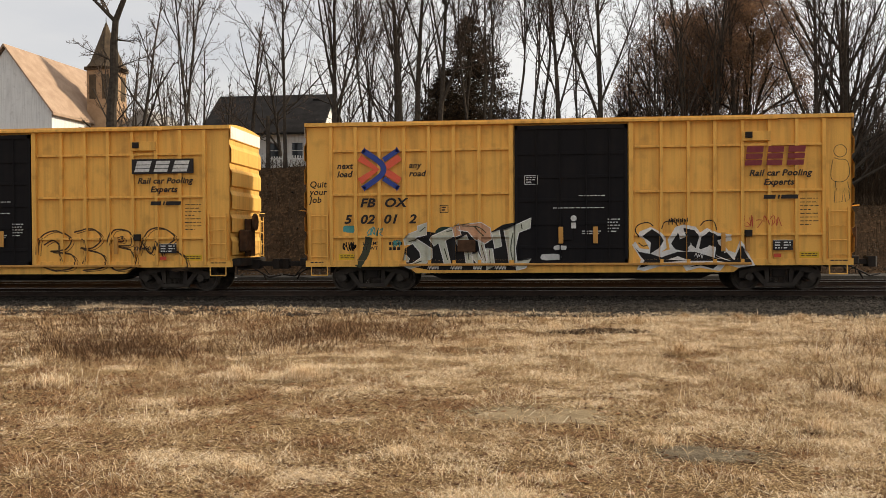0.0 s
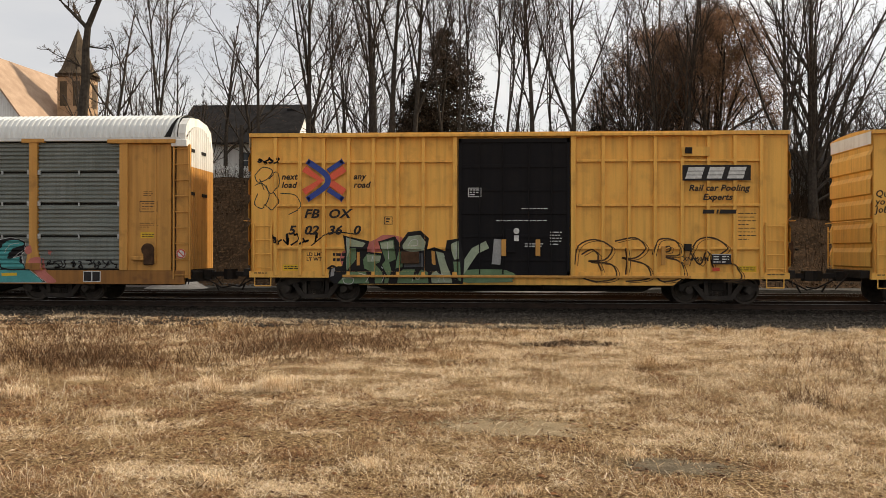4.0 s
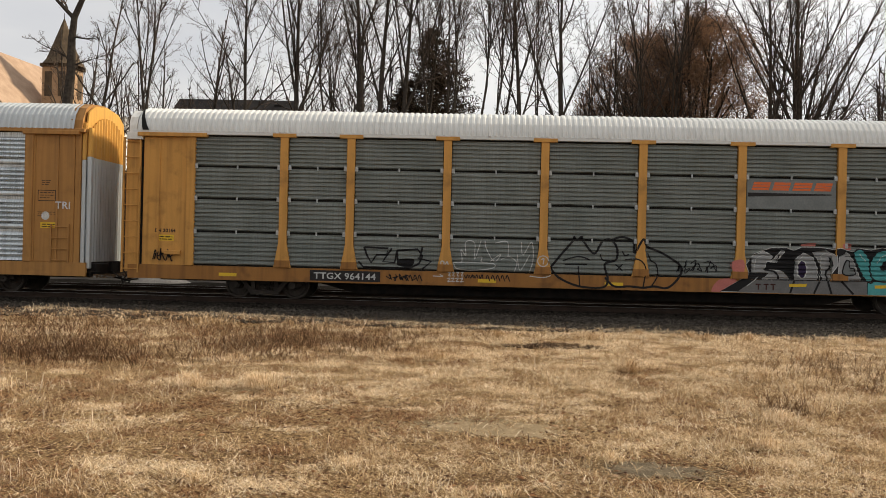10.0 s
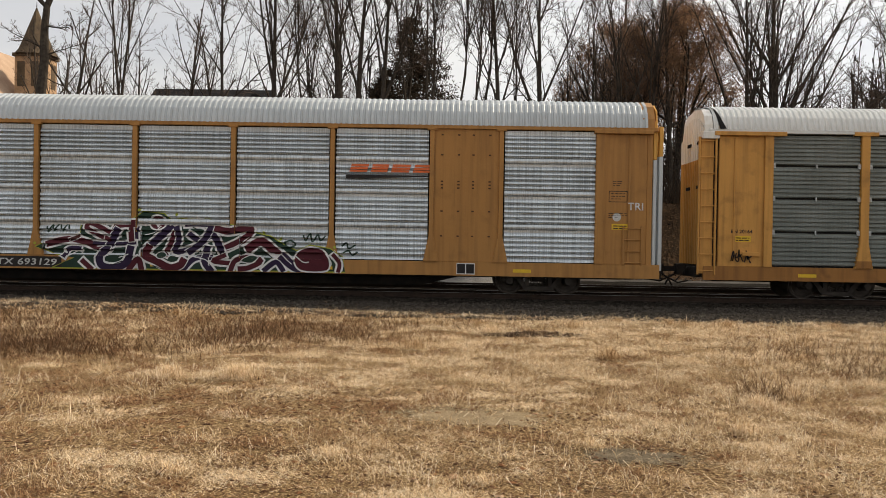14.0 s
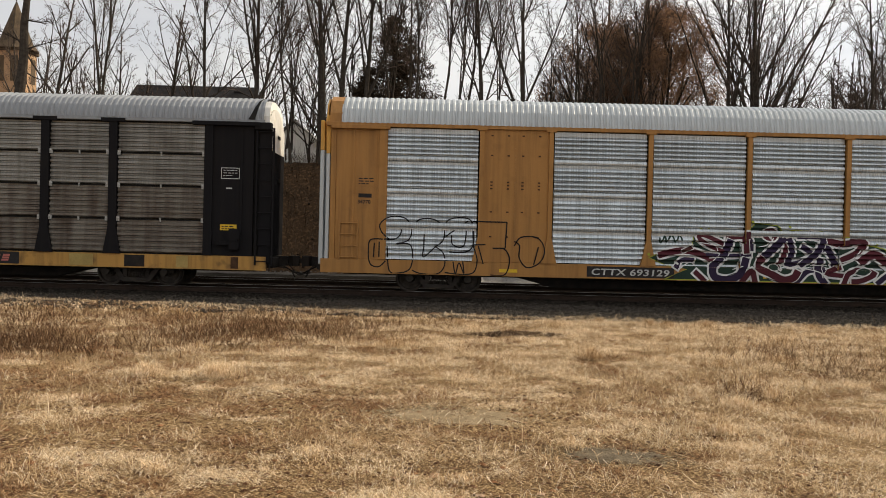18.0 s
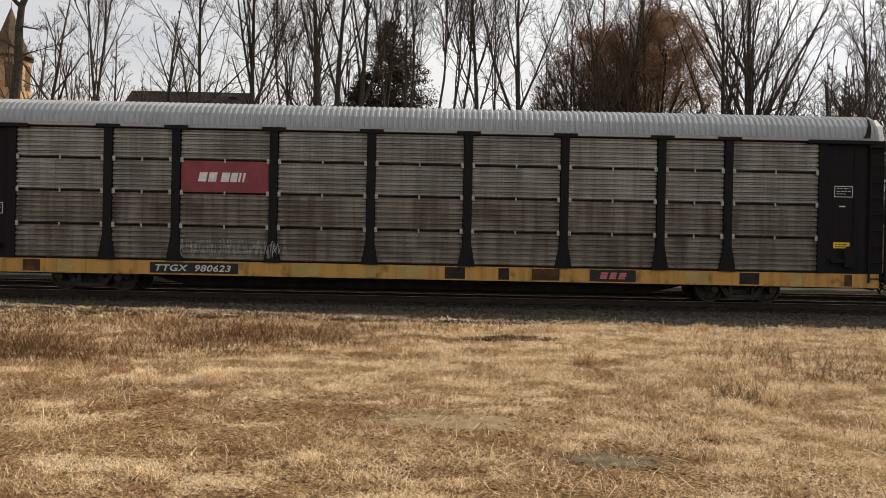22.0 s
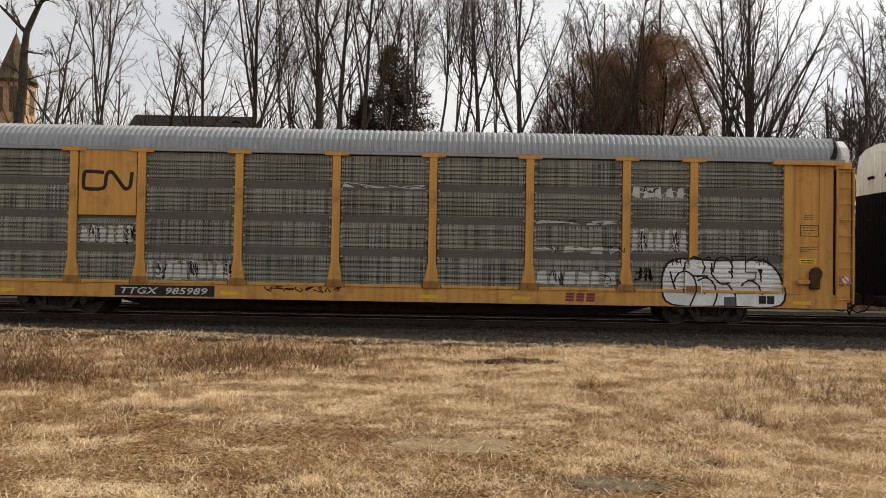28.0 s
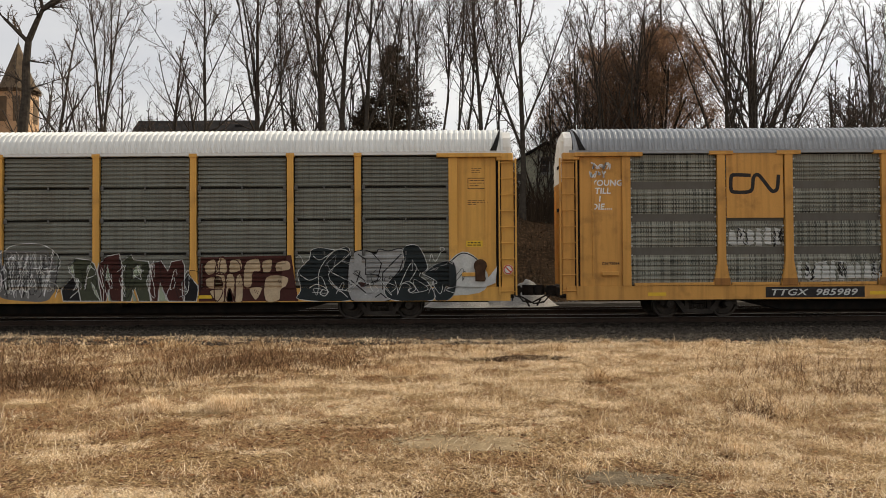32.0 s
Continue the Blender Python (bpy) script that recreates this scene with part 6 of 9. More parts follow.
for pts in ([(1080, 210), (1130, 175), (1152, 230), (1100, 262)], [(1160, 250), (1172, 165), (1195, 180), (1202, 250)], [(1100, 330), (1090, 280), (1160, 270), (1172, 330)], [(1190, 400), (1200, 262), (1240, 270), (1242, 400)], [(1215, 250), (1220, 180), (1262, 190), (1270, 240)], [(1110, 345), (1180, 340), (1150, 400)]):
    sk.blob(pts, S_CREAM, 2, S_MAROON, 0.03)
sk = Sketch(sp, 5.05, 0.00567, 0.0, 2.87, -0.00003, -0.00567)
S_NIGHT = swatch("spray_blue_black", (0.016, 0.022, 0.024))
for pts in ([(0, 250), (20, 170), (60, 185), (60, 250)], [(70, 240), (76, 185), (130, 176), (142, 230), (100, 250)], [(150, 320), (152, 220), (175, 182), (230, 176), (240, 240), (200, 250), (192, 320)], [(250, 240), (250, 190), (300, 180), (296, 240), (270, 250)], [(320, 240), (325, 195), (390, 185), (402, 230), (350, 242)], [(0, 400), (0, 262), (50, 265), (50, 396)], [(62, 396), (76, 330), (96, 396)], [(102, 396), (110, 270), (142, 270), (146, 396)], [(180, 332), (250, 330), (215, 396)], [(266, 396), (270, 272), (385, 270), (380, 320), (350, 340), (340, 396)]):
    sk.blob(pts, S_CREAM, 2, S_MAROON, 0.035)
for u, v in ((20, 300), (40, 290), (118, 265), (205, 350), (230, 290), (330, 300), (345, 350), (120, 310)):
    for k in range(3):
        sk.line([(u + k * 9, v + k * 6), (u + k * 9 + 8, v + k * 6 - 14)], 0.014, S_MAROON, 4, False)
sk.blob([(450, 392), (455, 340), (440, 250), (470, 206), (500, 175), (510, 130), (560, 116), (640, 128), (712, 120), (724, 270), (724, 394)], S_NIGHT, 1, S_WHITE, 0.022)
sk.blob([(716, 172), (790, 130), (850, 150), (870, 124), (920, 134), (1000, 126), (1002, 240), (930, 300), (930, 394), (722, 394)], S_SILVER, 3, S_BLACK, 0.03)
sk.blob([(1000, 120), (1080, 108), (1130, 222), (1084, 262), (1130, 300), (1160, 394), (940, 394), (904, 320), (1000, 220)], S_NIGHT, 4, S_WHITE, 0.02)
sk.blob([(1110, 262), (1180, 202), (1270, 196), (1280, 330), (1240, 394), (1170, 394), (1160, 300)], S_NIGHT, 5, S_SILVER, 0.02)
for pts in ([(550, 330), (556, 230), (640, 130), (712, 150), (600, 262), (704, 380)], [(450, 260), (500, 290), (560, 270), (590, 330)], [(500, 330), (540, 312), (596, 340), (586, 372), (558, 362), (570, 340)], [(520, 160), (560, 180), (640, 126)], [(600, 240), (724, 300)], [(990, 310), (1030, 296), (1066, 334), (1040, 356), (1026, 340), (1044, 334)], [(980, 320), (1040, 200), (1070, 230), (1030, 300)], [(1090, 250), (1180, 300), (1120, 320)], [(1140, 190), (1150, 150), (1170, 190), (1200, 140)], [(1206, 112), (1220, 124), (1206, 136), (1196, 122), (1206, 112)], [(470, 200), (450, 160), (430, 170)], [(600, 290), (640, 330), (720, 350)]):
    sk.line(pts, 0.022, S_WHITE, 8)
for pts in ([(740, 240), (772, 240), (752, 300), (790, 322), (862, 290), (884, 200), (840, 150)], [(890, 340), (890, 250), (990, 150)], [(722, 290), (800, 356)], [(760, 150), (800, 180), (800, 260), (870, 262)], [(900, 330), (980, 240), (1000, 180)], [(850, 380), (880, 360), (910, 384)]):
    sk.line(pts, 0.035, S_BLACK, 8, False)
sk.blob([(764, 300), (800, 306), (780, 326)], S_MAROON, 8)
sp.fill(smooth_line([(11.9, 0.8), (12.0, 1.6), (12.5, 2.05), (13.0, 1.8), (13.3, 1.2), (13.0, 0.8)], True, 3), S_CHALK, 0)
sp.stroke(smooth_line([(12.0, 1.6), (12.5, 2.0), (13.0, 1.75), (13.2, 1.2)]), 0.03, S_BLACK, 1, False)
for i in range(26):
    u = 8.0 + i * 0.165
    sp.scribble(u, u + 0.5, 0.75 + 0.3 * (i % 3), 1.25 + 0.35 * (i % 3), 0.016, (S_WHITE, S_BLACK, S_SILVER)[i % 3], 200 + i, 1, 9)
for i in range(16):
    u = 0.6 + i * 0.24
    sp.scribble(u, u + 0.4, 0.65, 1.9, 0.016, (S_BRIGHT, S_BLACK)[i % 2], 240 + i, 1, 9)
for i in range(14):
    sp.scribble(-1.75 + i * 0.13, -1.3 + i * 0.13, 0.7, 2.1, 0.02, S_BLACK if i % 2 else S_BRIGHT, 270 + i, 1, 4)
sp.fill([(13.0, 0.9), (13.55, 1.6), (13.5, 1.1)], S_WHITE, 0)
sp.done("band of painted graffiti letters along the skirt")

# ---- printed boards and emblems on the carriers ----
BOARD_PRINT = plain("dulled_white_print", (0.62, 0.62, 0.60), (0.42, 0.42, 0.40), 6, 0.7)


def sill_board(sill, x0, x1, text, lean=0.2):
    bm = bmesh.new()
    bar(bm, x0, x1, 0.61, 0.93, -1.503)
    board = part("number_board", bm, INK, sill, "black board with white lettering")
    lettering(text, x0 + 0.12, 0.675, 0.27, BOARD_PRINT, board, -1.506, lean, 0.005, (x1 - x0 - 0.24) / (0.1485 * len(text)) * 0.97)
    return board


sill_board(SILL_THREE, -8.5, -6.35, "TTGX 964144", 0.0)
sill_board(SILL_FOUR, -6.35, -3.70, "CTTX 693129", 0.1)
sill_board(SILL_FIVE, -8.05, -5.40, "TTGX  980623")
sill_board(SILL_SIX, -8.05, -5.06, "TTGX  985989", 0.25)
bm = bmesh.new()
bar(bm, 5.2, 6.6, 0.60, 0.96, -1.503)
panel = part("emblem_panel", bm, INK, SILL_FIVE, "black board with pale block emblem")
slant_blocks(panel, 5.5, 0.68, 0.8, 0.2, -1.506, S_PINK, "pale slanted block emblem")
slant_blocks(SILL_SIX, 5.5, 0.66, 0.9, 0.26, -1.504, MAROON, "maroon slanted block emblem", lean=0.1)
# patched sill of the black-posted car
patch_rng = random.Random(4)
x = -13.4
while x < 13.4:
    w = patch_rng.uniform(0.25, 1.1)
    if not (-8.3 < x + w and x < -5.2) and not (5.0 < x + w and x < 6.8):
        bm = bmesh.new()
        bar(bm, x, x + w * 0.8, 0.60, 0.95, -1.502)
        part("sill_patch", bm, patch_rng.choice((RUST, CREAM_SILL, CREAM_SILL, IRON, RUST)), SILL_FIVE)
    x += w + patch_rng.uniform(0.3, 1.4)
for sill, xs in ((SILL_THREE, (-11.3, -3.4, 0.4, 5.7, 8.4)), (SILL_FOUR, (-9.0, -1.0, 4.0, 10.0)), (SILL_SIX, (-11.6, -4.9, 1.1, 3.9, 12.4)), (SILL_SEVEN, (0.9, 4.4, 8.0))):
    for x in xs:
        bm = bmesh.new()
        bar(bm, x, x + 0.55, 0.68, 0.78, -1.5035)
        part("reflector", bm, GOLD, sill, "yellow reflector strip")


def column_plate(car, k, z0, z1, y, material, name, label):
    a, b = COLUMNS[k]
    bm = bmesh.new()
    box(bm, a + 0.02, b - 0.02, y, y + 0.02, z0, z1)
    return part(name, bm, material, car, label)


def data_plate(parent, x, z, y, w=0.55, h=0.34, frame_mat=None):
    bm = bmesh.new()
    bar(bm, x, x + w, z, z + h, y)
    rim = part("data_plate", bm, CHALK, parent, "small black and white data plate")
    for a, b in ((0.04, 0.47), (0.53, 0.96)):
        bm = bmesh.new()
        bar(bm, x + w * a, x + w * b, z + h * 0.08, z + h * 0.92, y - 0.002)
        part("field", bm, INK, rim)


data_plate(SILL_THREE, 10.95, 0.62, -1.5035)
data_plate(SILL_FOUR, 8.3, 0.60, -1.5035)
data_plate(SILL_SEVEN, 11.55, 0.62, -1.5035)
data_plate(SILL_SIX, 11.35, 0.66, -1.508, 0.5, 0.28)


def swoosh(car, x, z, w, plate):
    slant_blocks(car, x, z + 0.22, w, 0.24, plate, ORANGE, "orange slanted block emblem", (0.23, 0.26, 0.48, 0.51, 0.75, 0.78), 0.3)
    bm = bmesh.new()
    flat(bm, [(x - 0.1, z + 0.02), (x + w, z + 0.10), (x + w, z + 0.13), (x - 0.1, z + 0.14)], plate)
    part("emblem", bm, INK, car, "black tapering underline")


column_plate(CAR_THREE, 6, 3.08, 3.98, -1.495, S_GREY_PALE, "emblem_panel", "pale grey panel behind the emblem")
swoosh(CAR_THREE, 4.68, 3.42, 2.35, -1.4975)
swoosh(CAR_FOUR, 5.02, 3.42, 2.45, -1.529)
red_panel = column_plate(CAR_FIVE, 2, 3.06, 4.0, -1.495, S_PANEL, "emblem_panel", "faded red panel with white blocks")
for a, b in ((-6.66, -6.42), (-6.36, -6.12), (-5.98, -5.74), (-5.70, -5.50), (-5.46, -5.40), (-5.34, -5.28)):
    bm = bmesh.new()
    bar(bm, a, b, 3.38, 3.66, -1.4975, 0.2)
    part("emblem_block", bm, CHALK, red_panel, "white slanted block emblem")
amber_plate = column_plate(CAR_SIX, 1, 3.02, 4.99, -1.515, AMBER, "emblem_panel", "amber panel with black ribbon emblem")
bm = bmesh.new()
ribbon(bm, smooth_line([(-8.46, 4.30), (-8.95, 4.32), (-9.05, 4.25), (-9.06, 3.88), (-8.95, 3.80), (-8.56, 3.80), (-8.42, 3.90), (-8.38, 4.22), (-8.28, 4.32), (-8.16, 4.25), (-7.86, 3.86), (-7.76, 3.82), (-7.66, 3.92), (-7.62, 4.32)], per=4), 0.11, -1.518)
part("emblem", bm, INK, amber_plate, "black ribbon emblem")


def end_marks(car, s, y, boxed, yellow, ink, seed):
    """Stencilled boxes and a yellow warning label on an end sheet. s: -1 or 1, the end."""
    r = random.Random(seed)
    bm = bmesh.new()
    if boxed:
        x, z = boxed
        for a, b, c, d in ((x, x + 0.02, z, z + 0.34), (x + 0.54, x + 0.56, z, z + 0.34), (x, x + 0.56, z, z + 0.02), (x, x + 0.56, z + 0.32, z + 0.34)):
            bar(bm, a, b, c, d, y)
        lines_of_bars(bm, x + 0.07, z + 0.25, (0.42, 0.42, 0.3), 0.02, 0.08, y, r)
        if ink is INK:
            lines_of_bars(bm, x + 0.12, z + 0.62, (0.3, 0.3, 0.26), 0.018, 0.06, y, r)
            lines_of_bars(bm, x, z - 0.35, (0.55, 0.6, 0.3), 0.018, 0.06, y, r)
        else:
            bar(bm, x + 0.16, x + 0.34, z - 0.30, z - 0.26, y)
    part("stencils", bm, ink, car, "small stencilled data")
    x, z = yellow
    bm = bmesh.new()
    bar(bm, x, x + 0.5, z, z + 0.18, y)
    tab = part("placard", bm, GOLD, car, "yellow warning label")
    bm = bmesh.new()
    lines_of_bars(bm, x + 0.05, z + 0.10, (0.4, 0.4), 0.03, 0.07, y - 0.002, r)
    part("print", bm, INK, tab)


def no_step(car, x, z, y):
    bm = bmesh.new()
    flat(bm, [(x + 0.15 * math.cos(a), z + 0.15 * math.sin(a)) for a in (i * math.tau / 16 for i in range(16))], y)
    sign = part("no_entry_sign", bm, CHALK, car, "round white sign with red ring")
    bm = bmesh.new()
    ribbon(bm, [(x + 0.125 * math.cos(a), z + 0.125 * math.sin(a)) for a in (i * math.tau / 16 for i in range(17))], 0.035, y - 0.002)
    ribbon(bm, [(x - 0.08, z + 0.08), (x + 0.08, z - 0.08)], 0.035, y - 0.003)
    part("ring", bm, RED, sign)


end_marks(CAR_THREE, 1, -1.473, (12.72, 2.78), (12.75, 1.98), INK, 1)
no_step(CAR_THREE, 14.05, 1.5, -1.545)
end_marks(CAR_THREE, -1, -1.473, None, (-13.22, 1.72), INK, 2)
lettering("BN 20164", -13.32, 1.98, 0.15, INK, CAR_THREE, -1.473, 0, 0.004)
lettering("TRI", 13.42, 2.62, 0.32, CHALK, CAR_FOUR, -1.503, 0, 0.004)
end_marks(CAR_FOUR, 1, -1.473, (12.85, 2.85), (12.95, 2.02), INK, 3)
lettering("34770", -13.32, 2.66, 0.15, INK, CAR_FOUR, -1.473, 0, 0.005)
bm = bmesh.new()
bar(bm, -13.3, -12.9, 2.84, 2.96, -1.473)
lines_of_bars(bm, -13.3, 3.4, (0.45, 0.45, 0.3), 0.03, 0.08, -1.473, random.Random(5))
part("stencils", bm, INK, CAR_FOUR, "small stencilled data")
bm = bmesh.new()
flat(bm, [(13.1 + 0.13 * math.cos(a), 2.4 + 0.13 * math.sin(a)) for a in (i * math.tau / 14 for i in range(14))], -1.473)
part("placard", bm, CHALK, CAR_FOUR, "round white inspection mark")
end_marks(CAR_FIVE, -1, -1.473, (-13.05, 2.3), (-13.15, 1.66), CHALK, 6)
end_marks(CAR_FIVE, 1, -1.473, (12.6, 3.3), (12.6, 1.75), CHALK, 7)
end_marks(CAR_SIX, 1, -1.473, (12.62, 2.75), (12.6, 1.9), INK, 8)
no_step(CAR_SIX, 13.98, 1.45, -1.545)
lettering("CN 72064", -12.98, 1.62, 0.12, INK, CAR_SIX, -1.473, 0, 0.003)
end_marks(CAR_SEVEN, 1, -1.473, (12.68, 3.94), (12.62, 2.2), INK, 9)
no_step(CAR_SEVEN, 13.88, 1.5, -1.545)


# ---- ground ----
def soil_material():
    m, n, l, b = mat("dry_field", 0.95)
    v = coords(n, l)
    c = blend(n, l, noise_at(n, l, v, 0.35, 6), (0.12, 0.070, 0.033), (0.21, 0.132, 0.062))
    c = blend(n, l, noise_at(n, l, v, 1.3, 6, 0.5, 0.72), c, (0.10, 0.055, 0.026))
    c = blend(n, l, times_value(n, l, noise_at(n, l, v, 16, 8, 0.42, 0.62), 0.75), c, (0.075, 0.042, 0.021))
    c = blend(n, l, times_value(n, l, noise_at(n, l, v, 60, 6, 0.5, 0.62), 0.7), c, (0.55, 0.39, 0.20))
    # leaf litter takes over on the bank behind the line
    sep = n.new("ShaderNodeSeparateXYZ")
    l.new(v, sep.inputs["Vector"])
    far = n.new("ShaderNodeMapRange")
    far.inputs["From Min"].default_value, far.inputs["From Max"].default_value = 39.0, 42.0
    l.new(sep.outputs["Y"], far.inputs["Value"])
    litter = blend(n, l, noise_at(n, l, v, 0.8, 8), (0.070, 0.042, 0.023), (0.036, 0.023, 0.013))
    litter = blend(n, l, noise_at(n, l, v, 6, 6, 0.5, 0.7), litter, (0.13, 0.075, 0.038))
    c = blend(n, l, far.outputs["Result"], c, litter)
    l.new(c, b.inputs["Base Color"])
    relief(n, l, b, noise_at(n, l, v, 22, 6, 0.2, 0.8), 0.8, 0.04)
    return m


FIELD = soil_material()


def ground_height(x, y):
    """The field's gentle swell, the track bed, and the bank behind the line."""
    rough = 0.05 * noise.noise((x * 0.22, y * 0.22, 0.3)) + 0.025 * noise.noise((x * 0.9, y * 0.9, 2.0))
    if y < 21:
        z = -0.02 - 0.14 * min(max((y - 8) / 13, 0), 1)
    elif y < 41:
        z = -0.16 - 0.14 * min(max((y - 21) / 3, 0), 1)
        rough *= 0.6
    else:
        s = min(max((y - 41) / 9.5, 0), 1)
        top = 6.4 - 1.9 * min(max((x - 1.5) / 4.0, 0), 1) - 0.8 * min(max((x - 10) / 10, 0), 1)
        top -= 0.55 * math.exp(-((x - 0.6) / 2.4) ** 2)
        z = -0.30 + top * s * s * (3 - 2 * s) + 0.05 * min(max(y - 60, 0), 200)
        rough *= 2 + 7 * s * (1 - 0.7 * s)
    return z + rough


GX = [-4000, -1500, -600, -300, -160, -100, -70] + [-50 + i * 0.7 for i in range(144)] + [70, 100, 160, 300, 600, 1500, 4000]
GY = [-3000, -800, -200, -60, -20, -8, -3] + [i * 0.5 for i in range(130)] + [70, 80, 95, 120, 160, 220, 320, 600, 1500, 4500]
GZ = [[ground_height(x, y) if y >= 0 else -0.02 for x in GX] for y in GY]


def ground_sheet():
    bm = bmesh.new()
    sheet(bm, [[(x, y, z) for x, z in zip(GX, row)] for y, row in zip(GY, GZ)])
    me = mesh_of("ground", bm, FIELD)
    me.polygons.foreach_set("use_smooth", [True] * len(me.polygons))
    return tagged(new("ground", me), "dry straw-coloured field and leafy brown bank", "ground", kind="structure")


ground_sheet()
GXA, GYA, GZA = np.array(GX), np.array(GY), np.array(GZ)


def height_at(x, y):
    """The sheet's height at many points."""
    x, y = np.asarray(x, float), np.asarray(y, float)
    i, j = np.clip(np.searchsorted(GXA, x) - 1, 0, len(GX) - 2), np.clip(np.searchsorted(GYA, y) - 1, 0, len(GY) - 2)
    u, v = (x - GXA[i]) / (GXA[i + 1] - GXA[i]), (y - GYA[j]) / (GYA[j + 1] - GYA[j])
    return GZA[j, i] * (1 - u) * (1 - v) + GZA[j, i + 1] * u * (1 - v) + GZA[j + 1, i] * (1 - u) * v + GZA[j + 1, i + 1] * u * v


# ---- the railway bed ----
def stone_material(name, a, b_, c_):
    m, n, l, b = mat(name, 0.9)
    v = coords(n, l)
    k = n.new("ShaderNodeTexVoronoi")
    k.inputs["Scale"].default_value = 22
    l.new(v, k.inputs["Vector"])
    col = blend(n, l, k.outputs["Color"], a, b_)
    col = blend(n, l, noise_at(n, l, v, 0.8, 5), col, c_)
    col = blend(n, l, times_value(n, l, noise_at(n, l, v, 9, 6), 0.5), col, c_)
    l.new(col, b.inputs["Base Color"])
    relief(n, l, b, k.outputs["Distance"], 1.0, 0.03)
    return m


# stone set near black: the dark under the cars is partly in this colour
BALLAST = stone_material("darkened_ballast", (0.013, 0.011, 0.0085), (0.024, 0.020, 0.016), (0.008, 0.0065, 0.005))
YARD = stone_material("yard_gravel", (0.09, 0.084, 0.075), (0.15, 0.14, 0.128), (0.055, 0.048, 0.04))
GRAVEL = stone_material("pale_gravel", (0.25, 0.238, 0.22), (0.38, 0.36, 0.335), (0.16, 0.148, 0.13))
TIE_WOOD = plain("tarred_wood", (0.022, 0.017, 0.013), (0.045, 0.036, 0.028), 3, 0.9)
RAIL_SIDE = plain("rusty_rail", (0.030, 0.020, 0.015), (0.052, 0.033, 0.023), 4, 0.8)


def bed(name, y, label, near, far=()):
    """A heap of ballast with sloping shoulders, its top a hand under the rail head."""
    bm, rows = bmesh.new(), []
    for i in range(301):
        x = -75 + i * 0.5
        rows.append([(x, y + dy, z + 0.025 * noise.noise((x * 1.7, dy * 2.0, y))) for dy, z in (*near, (-1.9, -0.205), (-0.8, -0.175), (0, -0.18), (0.8, -0.175), (1.9, -0.21), *(far or ((2.7, -0.38),)))])
    sheet(bm, rows)
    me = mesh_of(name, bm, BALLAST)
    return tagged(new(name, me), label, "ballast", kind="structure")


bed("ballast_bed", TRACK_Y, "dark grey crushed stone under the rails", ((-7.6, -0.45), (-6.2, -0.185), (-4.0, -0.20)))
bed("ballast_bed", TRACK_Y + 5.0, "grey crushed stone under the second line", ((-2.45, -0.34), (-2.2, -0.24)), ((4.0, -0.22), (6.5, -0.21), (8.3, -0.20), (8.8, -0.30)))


def rail_mesh():
    bm = bmesh.new()
    prism(bm, [(-0.07, -0.172), (0.07, -0.172), (0.07, -0.155), (0.012, -0.14), (0.012, -0.045), (0.036, -0.032), (0.036, -0.004), (-0.036, -0.004), (-0.036, -0.032), (-0.012, -0.045), (-0.012, -0.14), (-0.07, -0.155)], "x", -74, 74)
    side = mesh_of("rail", bm, RAIL_SIDE)
    head = mesh_of("rail_head", block(-74, 74, -0.030, 0.030, -0.006, 0.0), STEEL)
    return side, head


RAIL, RAIL_HEAD = rail_mesh()
TIE = mesh_of("railway_tie", block(-0.115, 0.115, -1.3, 1.3, -0.36, -0.165, 0.012), TIE_WOOD)


def track(y):
    for s in (-0.753, 0.753):
        r = tagged(piece("rail", RAIL, None, 0, y + s), "long steel rail, rusty web, polished head", "rail", "rails")
        piece("rail_head", RAIL_HEAD, r)


track(TRACK_Y)
track(TRACK_Y + 5.0)
tie_rng = random.Random(7)
for row in (TRACK_Y, TRACK_Y + 5.0):
    for i in range(66 if row == TRACK_Y else 60):
        x = -17.5 + i * 0.53 if row == TRACK_Y else -20 + i * 0.62
        t = piece("railway_tie", TIE, None, turn=pose(x + tie_rng.uniform(-0.03, 0.03), row + tie_rng.uniform(-0.04, 0.04), tie_rng.uniform(-0.012, 0.01), 0, 0, tie_rng.uniform(-1.5, 1.5)))
        tagged(t, "tarred wooden tie set in ballast", "railway tie", "ties under the rails")


